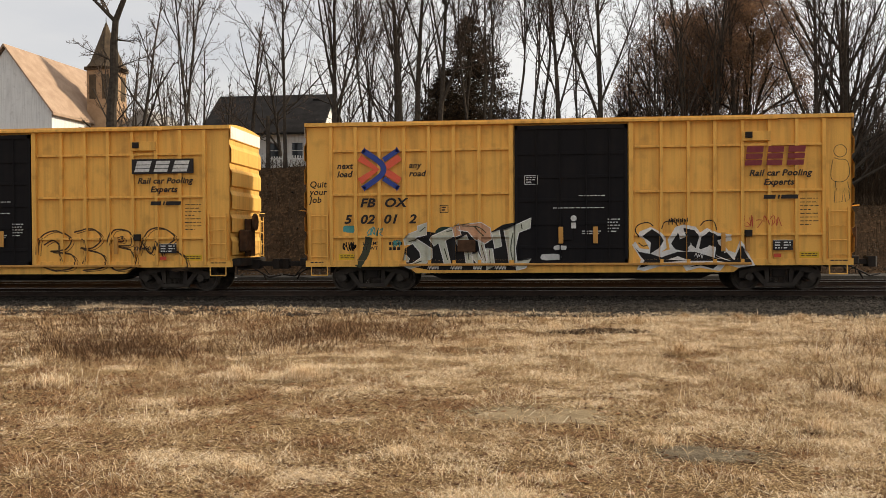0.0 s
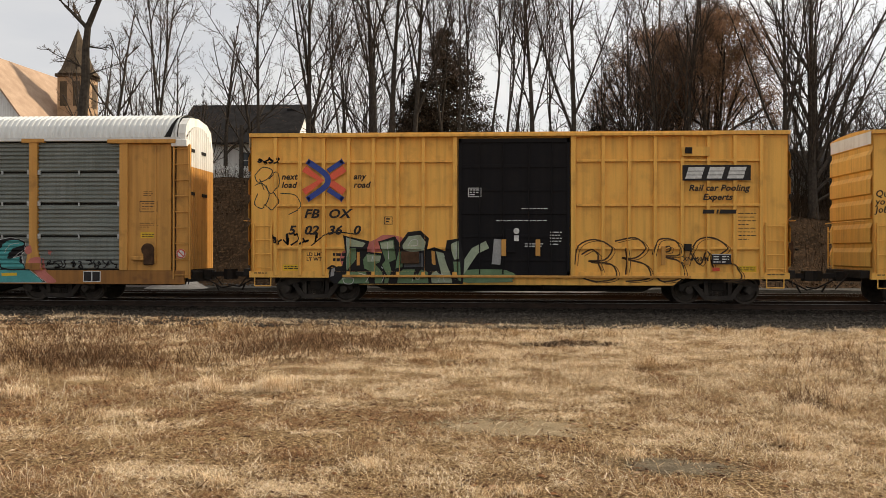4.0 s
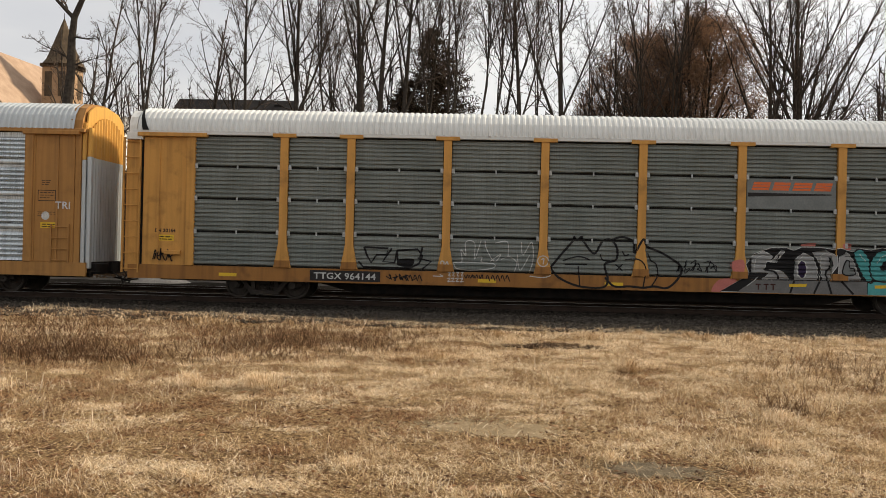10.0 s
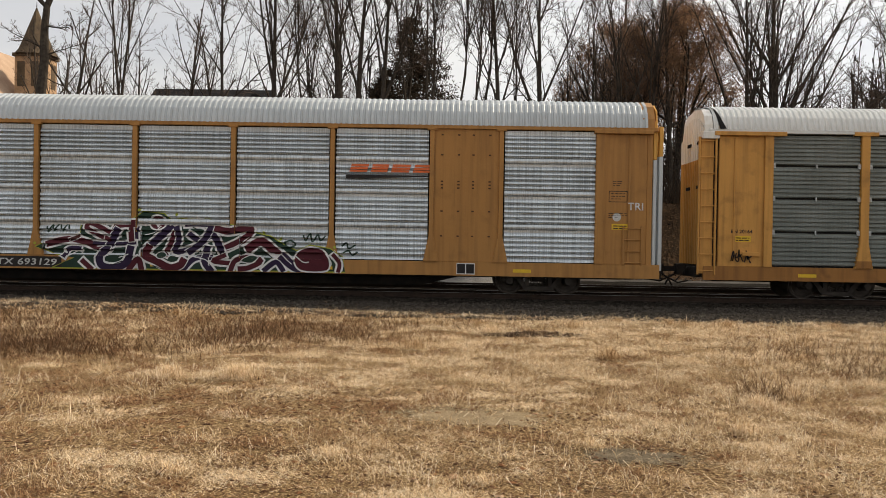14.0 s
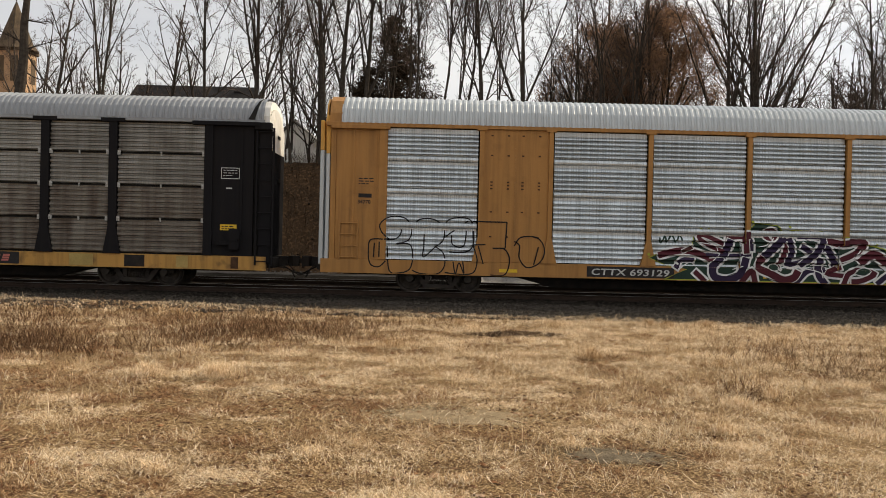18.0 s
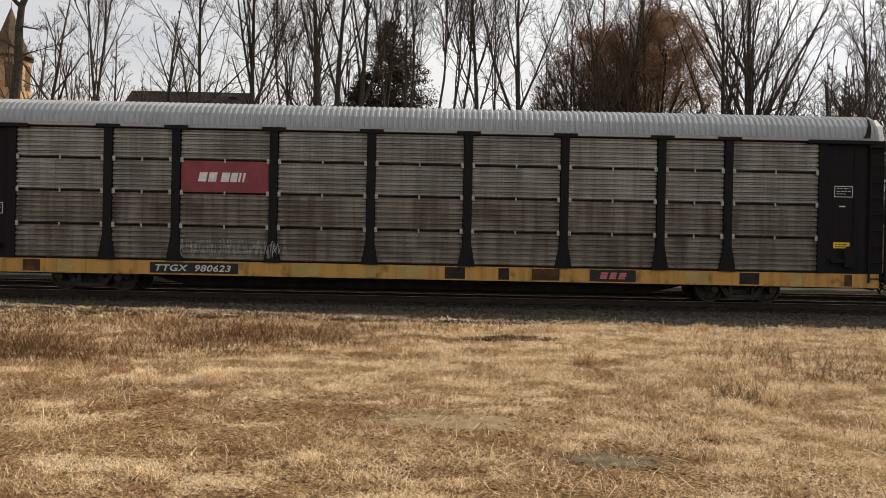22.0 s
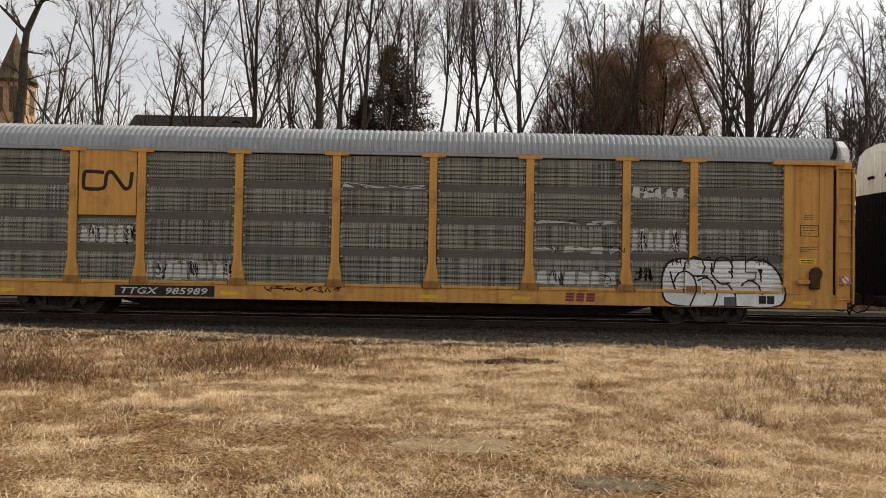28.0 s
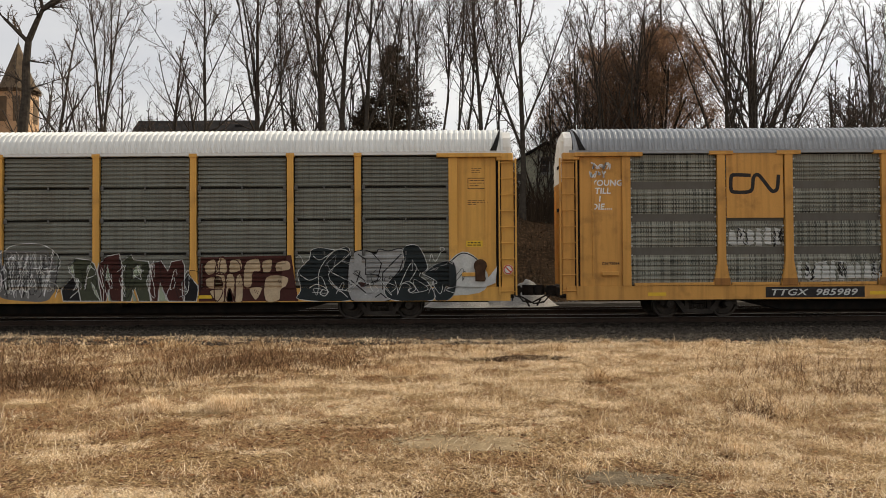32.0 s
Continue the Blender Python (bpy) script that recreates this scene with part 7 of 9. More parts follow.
def scatter(name, count, region, size, material, label, category, seed, lift=None, squash=0.7, round_patch=False):
    """Loose stones: small uneven lumps joined into one object."""
    rng = np.random.default_rng(seed)
    x, y = rng.uniform(region[0], region[1], count), rng.uniform(region[2], region[3], count)
    if round_patch:
        r, a = np.abs(rng.normal(0, 0.42, count)), rng.uniform(0, math.tau, count)
        x = (region[0] + region[1]) / 2 + r * np.cos(a) * (region[1] - region[0]) / 2
        y = (region[2] + region[3]) / 2 + r * np.sin(a) * (region[3] - region[2]) / 2
    z = height_at(x, y) if lift is None else lift(x, y)
    s = size * rng.uniform(0.5, 1.5, count)
    base = np.array([(1, 0, 0), (0, 1, 0), (-1, 0, 0), (0, -1, 0), (0, 0, squash), (0, 0, -squash)], float)
    a = rng.uniform(0, math.tau, count)
    v = base[None] * (s[:, None, None] * rng.uniform(0.6, 1.3, (count, 6, 1)))
    r = np.stack([v[..., 0] * np.cos(a)[:, None] - v[..., 1] * np.sin(a)[:, None], v[..., 0] * np.sin(a)[:, None] + v[..., 1] * np.cos(a)[:, None], v[..., 2]], -1)
    r += np.stack([x, y, z + s * 0.2], -1)[:, None]
    f = np.array([(0, 1, 4), (1, 2, 4), (2, 3, 4), (3, 0, 4), (1, 0, 5), (2, 1, 5), (3, 2, 5), (0, 3, 5)])
    faces = (f[None] + (np.arange(count) * 6)[:, None, None]).reshape(-1, 3)
    me = bpy.data.meshes.new(name)
    me.from_pydata(r.reshape(-1, 3).tolist(), [], faces.tolist())
    me.materials.append(material)
    return tagged(new(name, me), label, category, kind="stuff")


def island_material(name, a, b_, c_, rough=0.9, see=0.0):
    """Many small pieces, each with a tone of its own."""
    m, n, l, b = mat(name, rough)
    g = n.new("ShaderNodeNewGeometry")
    r = n.new("ShaderNodeValToRGB")
    e = r.color_ramp.elements
    e[0].color, e[1].color = rgba(a), rgba(c_)
    e.new(0.5).color = rgba(b_)
    l.new(g.outputs["Random Per Island"], r.inputs["Fac"])
    l.new(r.outputs["Color"], b.inputs["Base Color"])
    if see:
        through_it, both = n.new("ShaderNodeBsdfTranslucent"), n.new("ShaderNodeMixShader")
        both.inputs["Fac"].default_value = see
        l.new(r.outputs["Color"], through_it.inputs["Color"])
        l.new(b.outputs["BSDF"], both.inputs[1])
        l.new(through_it.outputs["BSDF"], both.inputs[2])
        l.new(both.outputs["Shader"], n["Material Output"].inputs["Surface"])
    return m


# toned down with the bed, so the dark by the cars is coloured in
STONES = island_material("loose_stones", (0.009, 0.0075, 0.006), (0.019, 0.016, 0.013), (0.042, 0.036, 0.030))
YARD_STONES = island_material("yard_stones", (0.07, 0.064, 0.057), (0.12, 0.112, 0.10), (0.20, 0.19, 0.175))


def bed_top(x, y):
    d = np.abs(y - TRACK_Y)
    return np.interp(y - TRACK_Y, (-7.6, -6.2, -4.0, -1.9, -0.8, 0.8, 1.9, 2.7), (-0.45, -0.185, -0.20, -0.205, -0.175, -0.175, -0.21, -0.38))


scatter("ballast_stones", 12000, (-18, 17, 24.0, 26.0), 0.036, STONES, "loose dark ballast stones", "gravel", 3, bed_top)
SHOULDER = stone_material("shoulder_gravel", (0.034, 0.029, 0.024), (0.058, 0.050, 0.041), (0.023, 0.019, 0.016))
SHOULDER_STONES = island_material("shoulder_stones", (0.020, 0.017, 0.014), (0.044, 0.038, 0.031), (0.105, 0.090, 0.073))


def edge_of_grass(x):
    """How far the grass reaches towards the ballast."""
    return np.interp(x, (-12, -4.5, 0, 4, 8), (22.3, 21.1, 19.9, 19.5, 19.1))


def shoulder_top(x, y):
    return np.maximum(height_at(x, y), bed_top(x, y)) + 0.012


def shoulder():
    """The greyer strip of fine gravel between the grass and the dark ballast."""
    bm, rows = bmesh.new(), []
    for i in range(141):
        x = -22 + i * 0.3
        y0 = float(edge_of_grass(x)) - 0.5 + 0.3 * noise.noise((x * 0.8, 0.0, 4.0))
        ys = [y0 + (24.2 - y0) * k / 12 for k in range(13)]
        zs = shoulder_top(np.full(13, x), np.array(ys))
        rows.append([(x, y, float(z) + 0.02 * noise.noise((x * 2.0, y * 2.0, 0.0))) for y, z in zip(ys, zs)])
    sheet(bm, rows)
    return tagged(new("gravel_shoulder", mesh_of("gravel_shoulder", bm, SHOULDER)), "grey-brown gravel strip between grass and ballast", "gravel", kind="structure")


shoulder()
scatter("shoulder_stones", 24000, (-18, 17, 18.9, 24.4), 0.028, SHOULDER_STONES, "loose grey-brown gravel", "gravel", 4, shoulder_top)
scatter("gravel_yard", 4000, (-20, 22, 40.0, 42.0), 0.05, YARD_STONES, "pale loose gravel beyond the second line", "gravel", 5)


def yard():
    bm = bmesh.new()
    sheet(bm, [[(-60 + i * 1.0, y, z + 0.03 * noise.noise((i * 0.6, y, 1.0))) for i in range(121)] for y, z in ((39.6, -0.30), (40.3, -0.17), (41.0, -0.16), (41.8, -0.18), (42.4, -0.30))])
    return tagged(new("gravel_yard_ground", mesh_of("gravel_yard_ground", bm, YARD)), "pale gravel strip behind the tracks", "gravel", kind="structure")


yard()


def gravel_heap(x, y, r, h, seed):
    bm = bmesh.new()
    rows = []
    for i in range(13):
        rr = r * i / 12
        rows.append([(x + rr * math.cos(a), y + 0.8 * rr * math.sin(a), -0.25 + h * (0.5 + 0.5 * math.cos(math.pi * (i / 12) ** 1.1)) * (1 + 0.3 * noise.noise((rr * 1.6 * math.cos(a), rr * 1.6 * math.sin(a), seed)) + 0.12 * noise.noise((rr * 5 * math.cos(a), rr * 5 * math.sin(a), seed)))) for a in (k * math.tau / 30 for k in range(31))])
    sheet(bm, rows)
    me = mesh_of("gravel_heap", bm, GRAVEL)
    me.polygons.foreach_set("use_smooth", [True] * len(me.polygons))
    tagged(new("gravel_heap", me), "heap of pale crushed stone", "gravel heap", "heaps behind the tracks")


gravel_heap(0.9, 38.2, 1.9, 1.30, 1)
gravel_heap(2.5, 38.6, 1.9, 1.25, 2)
gravel_heap(3.8, 38.4, 1.7, 1.1, 3)
gravel_heap(-15.0, 39.5, 1.8, 0.6, 4)


# ---- the dry grass ----
PALE_STRAW = island_material("bleached_straw", (0.46, 0.312, 0.168), (0.76, 0.575, 0.355), (0.95, 0.82, 0.62), see=0.15)
STRAW = island_material("dry_straw", (0.20, 0.114, 0.056), (0.47, 0.310, 0.160), (0.86, 0.66, 0.41), see=0.15)
BROWN_GRASS = island_material("brown_stalks", (0.085, 0.042, 0.022), (0.21, 0.108, 0.052), (0.44, 0.26, 0.13))


def blades(name, x, y, length, width, tilt, material, label, seed, curl=0.3, droop=1.62):
    """Thin bent blades, one object of many: tilt is the angle from upright, in radians."""
    rng = np.random.default_rng(seed)
    n = len(x)
    a = rng.uniform(0, math.tau, n)
    b = a + math.pi / 2 + rng.uniform(-0.5, 0.5, n)
    z = height_at(x, y) - 0.01
    foot = np.stack([x, y, z], -1)
    out = np.stack([np.cos(a), np.sin(a), np.zeros(n)], -1)
    side = np.stack([np.cos(b), np.sin(b), np.zeros(n)], -1) * (width * 0.5)[:, None]
    up = np.array((0, 0, 1.0))
    t2 = np.minimum(tilt + curl, droop)
    mid = foot + (out * np.sin(tilt)[:, None] + up * np.cos(tilt)[:, None]) * (length * 0.55)[:, None]
    tip = mid + (out * np.sin(t2)[:, None] + up * np.cos(t2)[:, None]) * (length * 0.45)[:, None]
    v = np.stack([foot, mid + side, mid - side, tip], 1).reshape(-1, 3)
    k = (np.arange(n) * 4)[:, None]
    tri = np.concatenate([k + np.array((0, 1, 2)), k + np.array((2, 1, 3))], 0)
    me = bpy.data.meshes.new(name)
    me.from_pydata(v.tolist(), [], tri.tolist())
    me.materials.append(material)
    return tagged(new(name, me), label, "grass", kind="stuff")


def clumpy(x, y, scale, seed):
    """A smooth random field at many points, 0 to 1."""
    rng = np.random.default_rng(seed)
    v = np.zeros(len(x))
    for k in range(20):
        a, f = rng.uniform(0, math.tau), scale * rng.uniform(0.5, 1.8)
        v += np.sin(f * (x * math.cos(a) + y * math.sin(a)) + rng.uniform(0, math.tau))
    return np.clip(0.5 + v / 12.5, 0, 1)


BARE = ((0.27, 7.65, 0.95, 0.62), (1.38, 6.37, 0.62, 0.42), (1.3, 15.6, 0.7, 0.3), (-1.8, 6.9, 0.5, 0.28))


def in_bare(x, y):
    hit = np.zeros(len(x), bool)
    for cx, cy, rx, ry in BARE:
        hit |= ((x - cx) / rx) ** 2 + ((y - cy) / ry) ** 2 < 1
    return hit


def grass():
    rng = np.random.default_rng(11)

    def spread(count, y0, y1):
        y = y0 + (y1 - y0) * rng.random(count)
        half = 0.60 * y + 1.0
        x = (rng.random(count) * 2 - 1) * half - 0.02 * y
        return x, y

    zones = ((270000, 4.3, 7.6, 0.082, 0.0042), (260000, 7.6, 12.0, 0.105, 0.0060), (200000, 12.0, 17.0, 0.135, 0.0090), (100000, 17.0, 22.4, 0.16, 0.0130))
    for i, (count, y0, y1, long, wide) in enumerate(zones):
        x, y = spread(count, y0, y1)
        small, patch = clumpy(x, y, 10.0, 6), clumpy(x, y, 3.2, 5)
        swathe = clumpy(x * 0.8, y, 4.5, 41) + clumpy(x * 0.8, y, 10.0, 42) - 1.0
        thick = np.clip(0.3 + 0.3 * patch + 0.8 * (small - 0.5) + 0.8 * (clumpy(x, y, 30.0, 16) - 0.5) + 0.7 * swathe, 0, 1)
        keep = (rng.random(count) < 0.14 + 1.25 * thick) & ~(in_bare(x, y) & (rng.random(count) < 0.74))
        edge = edge_of_grass(x) + 0.5 * (clumpy(x, y * 0, 1.2, 8) - 0.5) + 0.3 * (clumpy(x, y, 4, 9) - 0.5)
        keep &= y < edge
        x, y, thick, patch = x[keep], y[keep], thick[keep], patch[keep]
        n = len(x)
        tone = 0.20 * clumpy(x, y * 1.7, 0.9, 21) + 0.26 * clumpy(x * 0.8, y * 1.2, 3.6, 22) + 0.40 * clumpy(x, y * 0.8, 6.5, 24) + 0.14 * clumpy(x, y * 0.9, 26.0, 23)
        tone = 0.5 + 2.0 * (tone - 0.5)
        tone += 0.012 + 0.14 * np.clip((-x - 0.5) / 5, 0, 1) - 0.095 * np.clip((x + 2.5) / 4, 0, 1) + 0.20 * np.clip((10.5 - y) / 4, 0, 1) * np.clip((1.2 - x) / 3, 0, 1) - 0.05 * np.clip((y - 15) / 3, 0, 1) - 0.25 * (patch - 0.5) + 0.16 * np.exp(-(((x + 4.8) / 4.0) ** 2 + ((y - 13.5) / 2.8) ** 2)) - 0.22 * (thick - 0.5) + rng.normal(0, 0.07, n)
        # matted: most blades rise a little, bend over and hang down again
        tilt = np.clip(rng.uniform(1.2, 1.57, n) - 0.5 * thick ** 2 * rng.random(n), 0.3, 1.57)
        length = long * rng.uniform(0.3, 1.3, n) * (0.35 + 1.15 * thick)
        w = wide * rng.uniform(0.5, 1.4, n)
        for k, (lo, hi, material, label) in enumerate(((-9, 0.47, PALE_STRAW, "bleached matted dry grass"), (0.47, 0.56, STRAW, "straw-coloured dry grass"), (0.56, 9, BROWN_GRASS, "flattened brown dead grass"))):
            m = (tone >= lo) & (tone < hi)
            blades("dry_grass", x[m], y[m], length[m], w[m], tilt[m], material, label, 30 + i * 3 + k, 0.85, 2.1)
    # fringe of upright grass along the ballast
    n = 16000
    x = rng.uniform(-16, 16, n)
    y = edge_of_grass(x) - np.abs(rng.normal(0, 0.7, n)) + 0.3 * clumpy(x, x * 0, 1.3, 8)
    blades("tall_grass", x, y, rng.uniform(0.05, 0.22, n) * (0.15 + 1.1 * clumpy(x, y, 2.4, 61) ** 1.5), rng.uniform(0.006, 0.011, n), np.abs(rng.normal(0.8, 0.4, n)), PALE_STRAW, "standing straw along the ballast edge", 60, 0.7, 2.0)


grass()


def tuft(x, y, r, h, count, material, label, seed, wide=0.006, lean=0.55):
    rng = np.random.default_rng(seed)
    d, a = np.abs(rng.normal(0, r * 0.5, count)), rng.uniform(0, math.tau, count)
    px, py = x + d * np.cos(a), y + d * np.sin(a)
    ob = blades("grass_tuft", px, py, h * rng.uniform(0.5, 1.15, count), wide * rng.uniform(0.6, 1.3, count), np.clip(np.abs(rng.normal(lean, 0.4, count)), 0, 1.5), material, label, seed, 0.9, 2.2)
    return tagged(ob, label, "grass tuft", "grass tufts")


tuft_rng = random.Random(5)
for x, y, r, h, k in ((-2.5, 9.75, 0.34, 0.30, 700), (-3.3, 9.7, 0.30, 0.26, 500), (-5.3, 9.1, 0.4, 0.22, 500), (0.7, 15.6, 0.5, 0.3, 600), (3.1, 8.6, 0.35, 0.22, 400), (3.7, 9.2, 0.35, 0.24, 400), (1.1, 6.6, 0.25, 0.14, 250), (-0.9, 6.2, 0.22, 0.12, 200), (2.5, 7.2, 0.3, 0.2, 300), (-1.9, 5.7, 0.2, 0.12, 200), (0.2, 5.6, 0.2, 0.1, 180)):
    tuft(x, y, r, h, k, PALE_STRAW, "pale straw tuft of dead grass", int(x * 31 + y * 7) & 255)
for i in range(26):
    x, y = tuft_rng.uniform(-9.5, 9.5), tuft_rng.uniform(11, 18.6)
    tuft(x, y, tuft_rng.uniform(0.2, 0.5), tuft_rng.uniform(0.16, 0.32), 220, STRAW, "straw tuft of dead grass", 300 + i, 0.009)


def sticks(name, a, b, w0, w1, material, label, category, group, seed):
    """Thin straight bits from points a to b, joined into one object."""
    rng = np.random.default_rng(seed)
    n = len(a)
    t = rng.uniform(0, math.tau, n)
    side = np.stack([np.cos(t), np.sin(t) * 0.4, np.zeros(n)], -1)
    v = np.stack([a - side * w0[:, None], a + side * w0[:, None], b + side * w1[:, None], b - side * w1[:, None]], 1).reshape(-1, 3)
    k = (np.arange(n) * 4)[:, None]
    me = bpy.data.meshes.new(name)
    me.from_pydata(v.tolist(), [], (k + np.array((0, 1, 2, 3))).tolist())
    me.materials.append(material)
    return tagged(new(name, me), label, category, group, kind="stuff")


def weeds(x0, x1, y0, y1, count, h, seed, label):
    """Brown dead stalks of every height and lean that bend and fork, standing in the grass."""
    rng = np.random.default_rng(seed)
    count = count // 3
    x, y = rng.normal((x0 + x1) / 2, (x1 - x0) / 2.8, count), rng.normal((y0 + y1) / 2, (y1 - y0) / 2.8, count)
    near = clumpy(x, y, 3.5, seed) * 0.6 + clumpy(x, y, 11.0, seed + 1) * 0.6
    keep = rng.random(count) < near * 1.4
    x, y, near = x[keep], y[keep], near[keep]
    n = len(x)
    tall = h * (0.15 + 0.85 * rng.random(n) ** 1.7) * (0.4 + near)
    p = np.stack([x, y, height_at(x, y) - 0.01], -1)
    d = np.stack([rng.normal(0, 0.45, n), rng.normal(0, 0.45, n), np.ones(n)], -1)
    a_all, b_all, w_all, v_all = [], [], [], []
    wide = rng.uniform(0.0020, 0.0040, n) * np.sqrt(np.maximum(y, 6) / 8)
    for j in range(3):
        d = d + np.stack([rng.normal(0, 0.35, n), rng.normal(0, 0.35, n), rng.normal(0, 0.12, n)], -1)
        q = p + d / np.linalg.norm(d, axis=1, keepdims=True) * (tall / 3)[:, None]
        a_all.append(p), b_all.append(q), w_all.append(wide * (1 - 0.25 * j)), v_all.append(wide * (0.75 - 0.25 * j))
        for _ in range(2):
            f = rng.random(n)[:, None]
            root = p * (1 - f) + q * f
            e = d * 0.7 + np.stack([rng.normal(0, 0.7, n), rng.normal(0, 0.7, n), rng.normal(0.1, 0.3, n)], -1)
            tip = root + e / np.linalg.norm(e, axis=1, keepdims=True) * (tall * rng.uniform(0.1, 0.32, n))[:, None]
            a_all.append(root), b_all.append(tip), w_all.append(wide * 0.6), v_all.append(wide * 0.3)
        p = q
    return sticks("dead_weeds", np.concatenate(a_all), np.concatenate(b_all), np.concatenate(w_all), np.concatenate(v_all), WEED, label, "dead weeds", "patches of weeds", seed)


WEED = island_material("weed_stalks", (0.055, 0.030, 0.018), (0.125, 0.070, 0.038), (0.30, 0.19, 0.10))
weeds(-7.2, -4.6, 11.2, 12.6, 6916, 0.60, 71, "dark brown thicket of dead weed stalks")
weeds(-4.4, -2.8, 12.4, 15.0, 3989, 0.42, 72, "brown dead weed stalks in grass")
weeds(-3.2, -1.4, 13.4, 15.6, 3723, 0.40, 73, "brown dead weed stalks in grass")
weeds(-10.5, -6.5, 14.0, 18.0, 5852, 0.42, 74, "brown dead weed stalks in grass")
weeds(-6.5, 0.5, 15.5, 18.5, 5852, 0.34, 75, "thin brown weeds in the grass")
weeds(3.1, 3.7, 8.9, 9.4, 900, 0.34, 76, "brown weedy bush in the field")
weeds(4.2, 6.6, 11.2, 13.0, 1150, 0.58, 77, "brown dead weeds in the field")
weeds(4.6, 5.6, 10.4, 11.2, 800, 0.42, 78, "brown dead weeds in the field")
weeds(0.1, 0.45, 7.5, 7.8, 90, 0.16, 79, "thin sprigs on a bare patch")
DARK_CLOD = island_material("crumbled_earth", (0.035, 0.021, 0.012), (0.065, 0.040, 0.024), (0.13, 0.085, 0.05))
PATCH_STONES = island_material("bare_earth_grit", (0.16, 0.125, 0.075), (0.30, 0.245, 0.155), (0.44, 0.37, 0.25))
DARK_GRIT = island_material("dark_grit", (0.11, 0.080, 0.046), (0.21, 0.16, 0.098), (0.33, 0.27, 0.175))
PALE_EARTH = plain("pale_bare_earth", (0.32, 0.245, 0.150), (0.20, 0.145, 0.085), 5, 0.95, 0, 0.6, 45)
DARK_EARTH = plain("dark_bare_earth", (0.115, 0.092, 0.062), (0.19, 0.150, 0.10), 7, 0.95, 0, 0.8, 40)


def bare_patch(x, y, rx, ry, material, label, seed):
    """A shallow patch of trodden earth whose ragged rim sinks under the grass."""
    rows = []
    for i in range(9):
        f = i / 8
        ring = []
        for k in range(49):
            a = k * math.tau / 48
            r = f * (1 + 0.6 * noise.noise((1.6 * math.cos(a), 1.6 * math.sin(a), seed)) + 0.5 * noise.noise((6 * math.cos(a), 6 * math.sin(a), seed)))
            px, py = x + rx * r * math.cos(a), y + ry * r * math.sin(a)
            ring.append((px, py, float(height_at([px], [py])[0]) + 0.012 - 0.035 * f ** 5 + 0.006 * noise.noise((px * 9, py * 9, seed))))
        rows.append(ring)
    bm = bmesh.new()
    sheet(bm, rows)
    me = mesh_of("bare_patch", bm, material)
    me.polygons.foreach_set("use_smooth", [True] * len(me.polygons))
    tagged(new("bare_patch", me), label, "bare earth", "bare patches", kind="stuff")


bare_patch(0.27, 7.65, 0.74, 0.42, PALE_EARTH, "pale trodden earth with thin sprigs", 1.0)
bare_patch(1.38, 6.37, 0.42, 0.26, DARK_EARTH, "dark bare earth strewn with grit", 2.0)
CLODS = plain("dark_clods", (0.045, 0.027, 0.016), (0.085, 0.052, 0.030), 6, 0.95, 0, 0.9, 30)
bare_patch(1.45, 15.4, 0.75, 0.34, CLODS, "dark ridge of turned earth in the grass", 5.0)
scatter("earth_clods", 900, (0.6, 2.3, 15.1, 15.8), 0.05, DARK_CLOD, "dark crumbs of turned earth", "earth", 15, None, 0.7, True)
scatter("bare_gravel", 5000, (-1.1, 1.3, 7.1, 8.4), 0.008, PATCH_STONES, "fine gravel on a bare patch", "gravel", 8, None, 0.4, True)
scatter("bare_gravel", 4800, (0.7, 2.1, 5.95, 6.8), 0.0075, DARK_GRIT, "dark gravel on a bare patch", "gravel", 9, None, 0.5, True)
LEAF = island_material("fallen_leaves", (0.16, 0.075, 0.035), (0.30, 0.15, 0.07), (0.42, 0.30, 0.20))
scatter("fallen_leaves", 2600, (-9, 9, 4.6, 18), 0.028, LEAF, "curled brown fallen leaves", "leaves", 10, None, 0.25)


def loose_straw():
    """Single pale stalks lying across the mat."""
    rng = np.random.default_rng(91)
    n = 16000
    y = 4.4 + 13.0 * rng.random(n) ** 1.3
    x = (rng.random(n) * 2 - 1) * (0.58 * y + 0.8)
    a, half = rng.uniform(0, math.tau, n), rng.uniform(0.02, 0.085, n)
    z = height_at(x, y) + rng.uniform(0.006, 0.04, n)
    d = np.stack([np.cos(a) * half, np.sin(a) * half, rng.normal(0, 0.012, n)], -1)
    p = np.stack([x, y, z], -1)
    w = rng.uniform(0.0012, 0.0026, n) * np.sqrt(y / 6)
    k = n * 2 // 3
    sticks("loose_straw", (p - d)[:k], (p + d)[:k], w[:k], w[:k], PALE_STRAW, "single bleached stalks lying on the grass", "straw", "", 92)
    sticks("loose_straw", (p - d)[k:], (p + d)[k:], w[k:] * 1.6, w[k:] * 1.6, WEED, "dark broken stalks lying on the grass", "straw", "", 93)


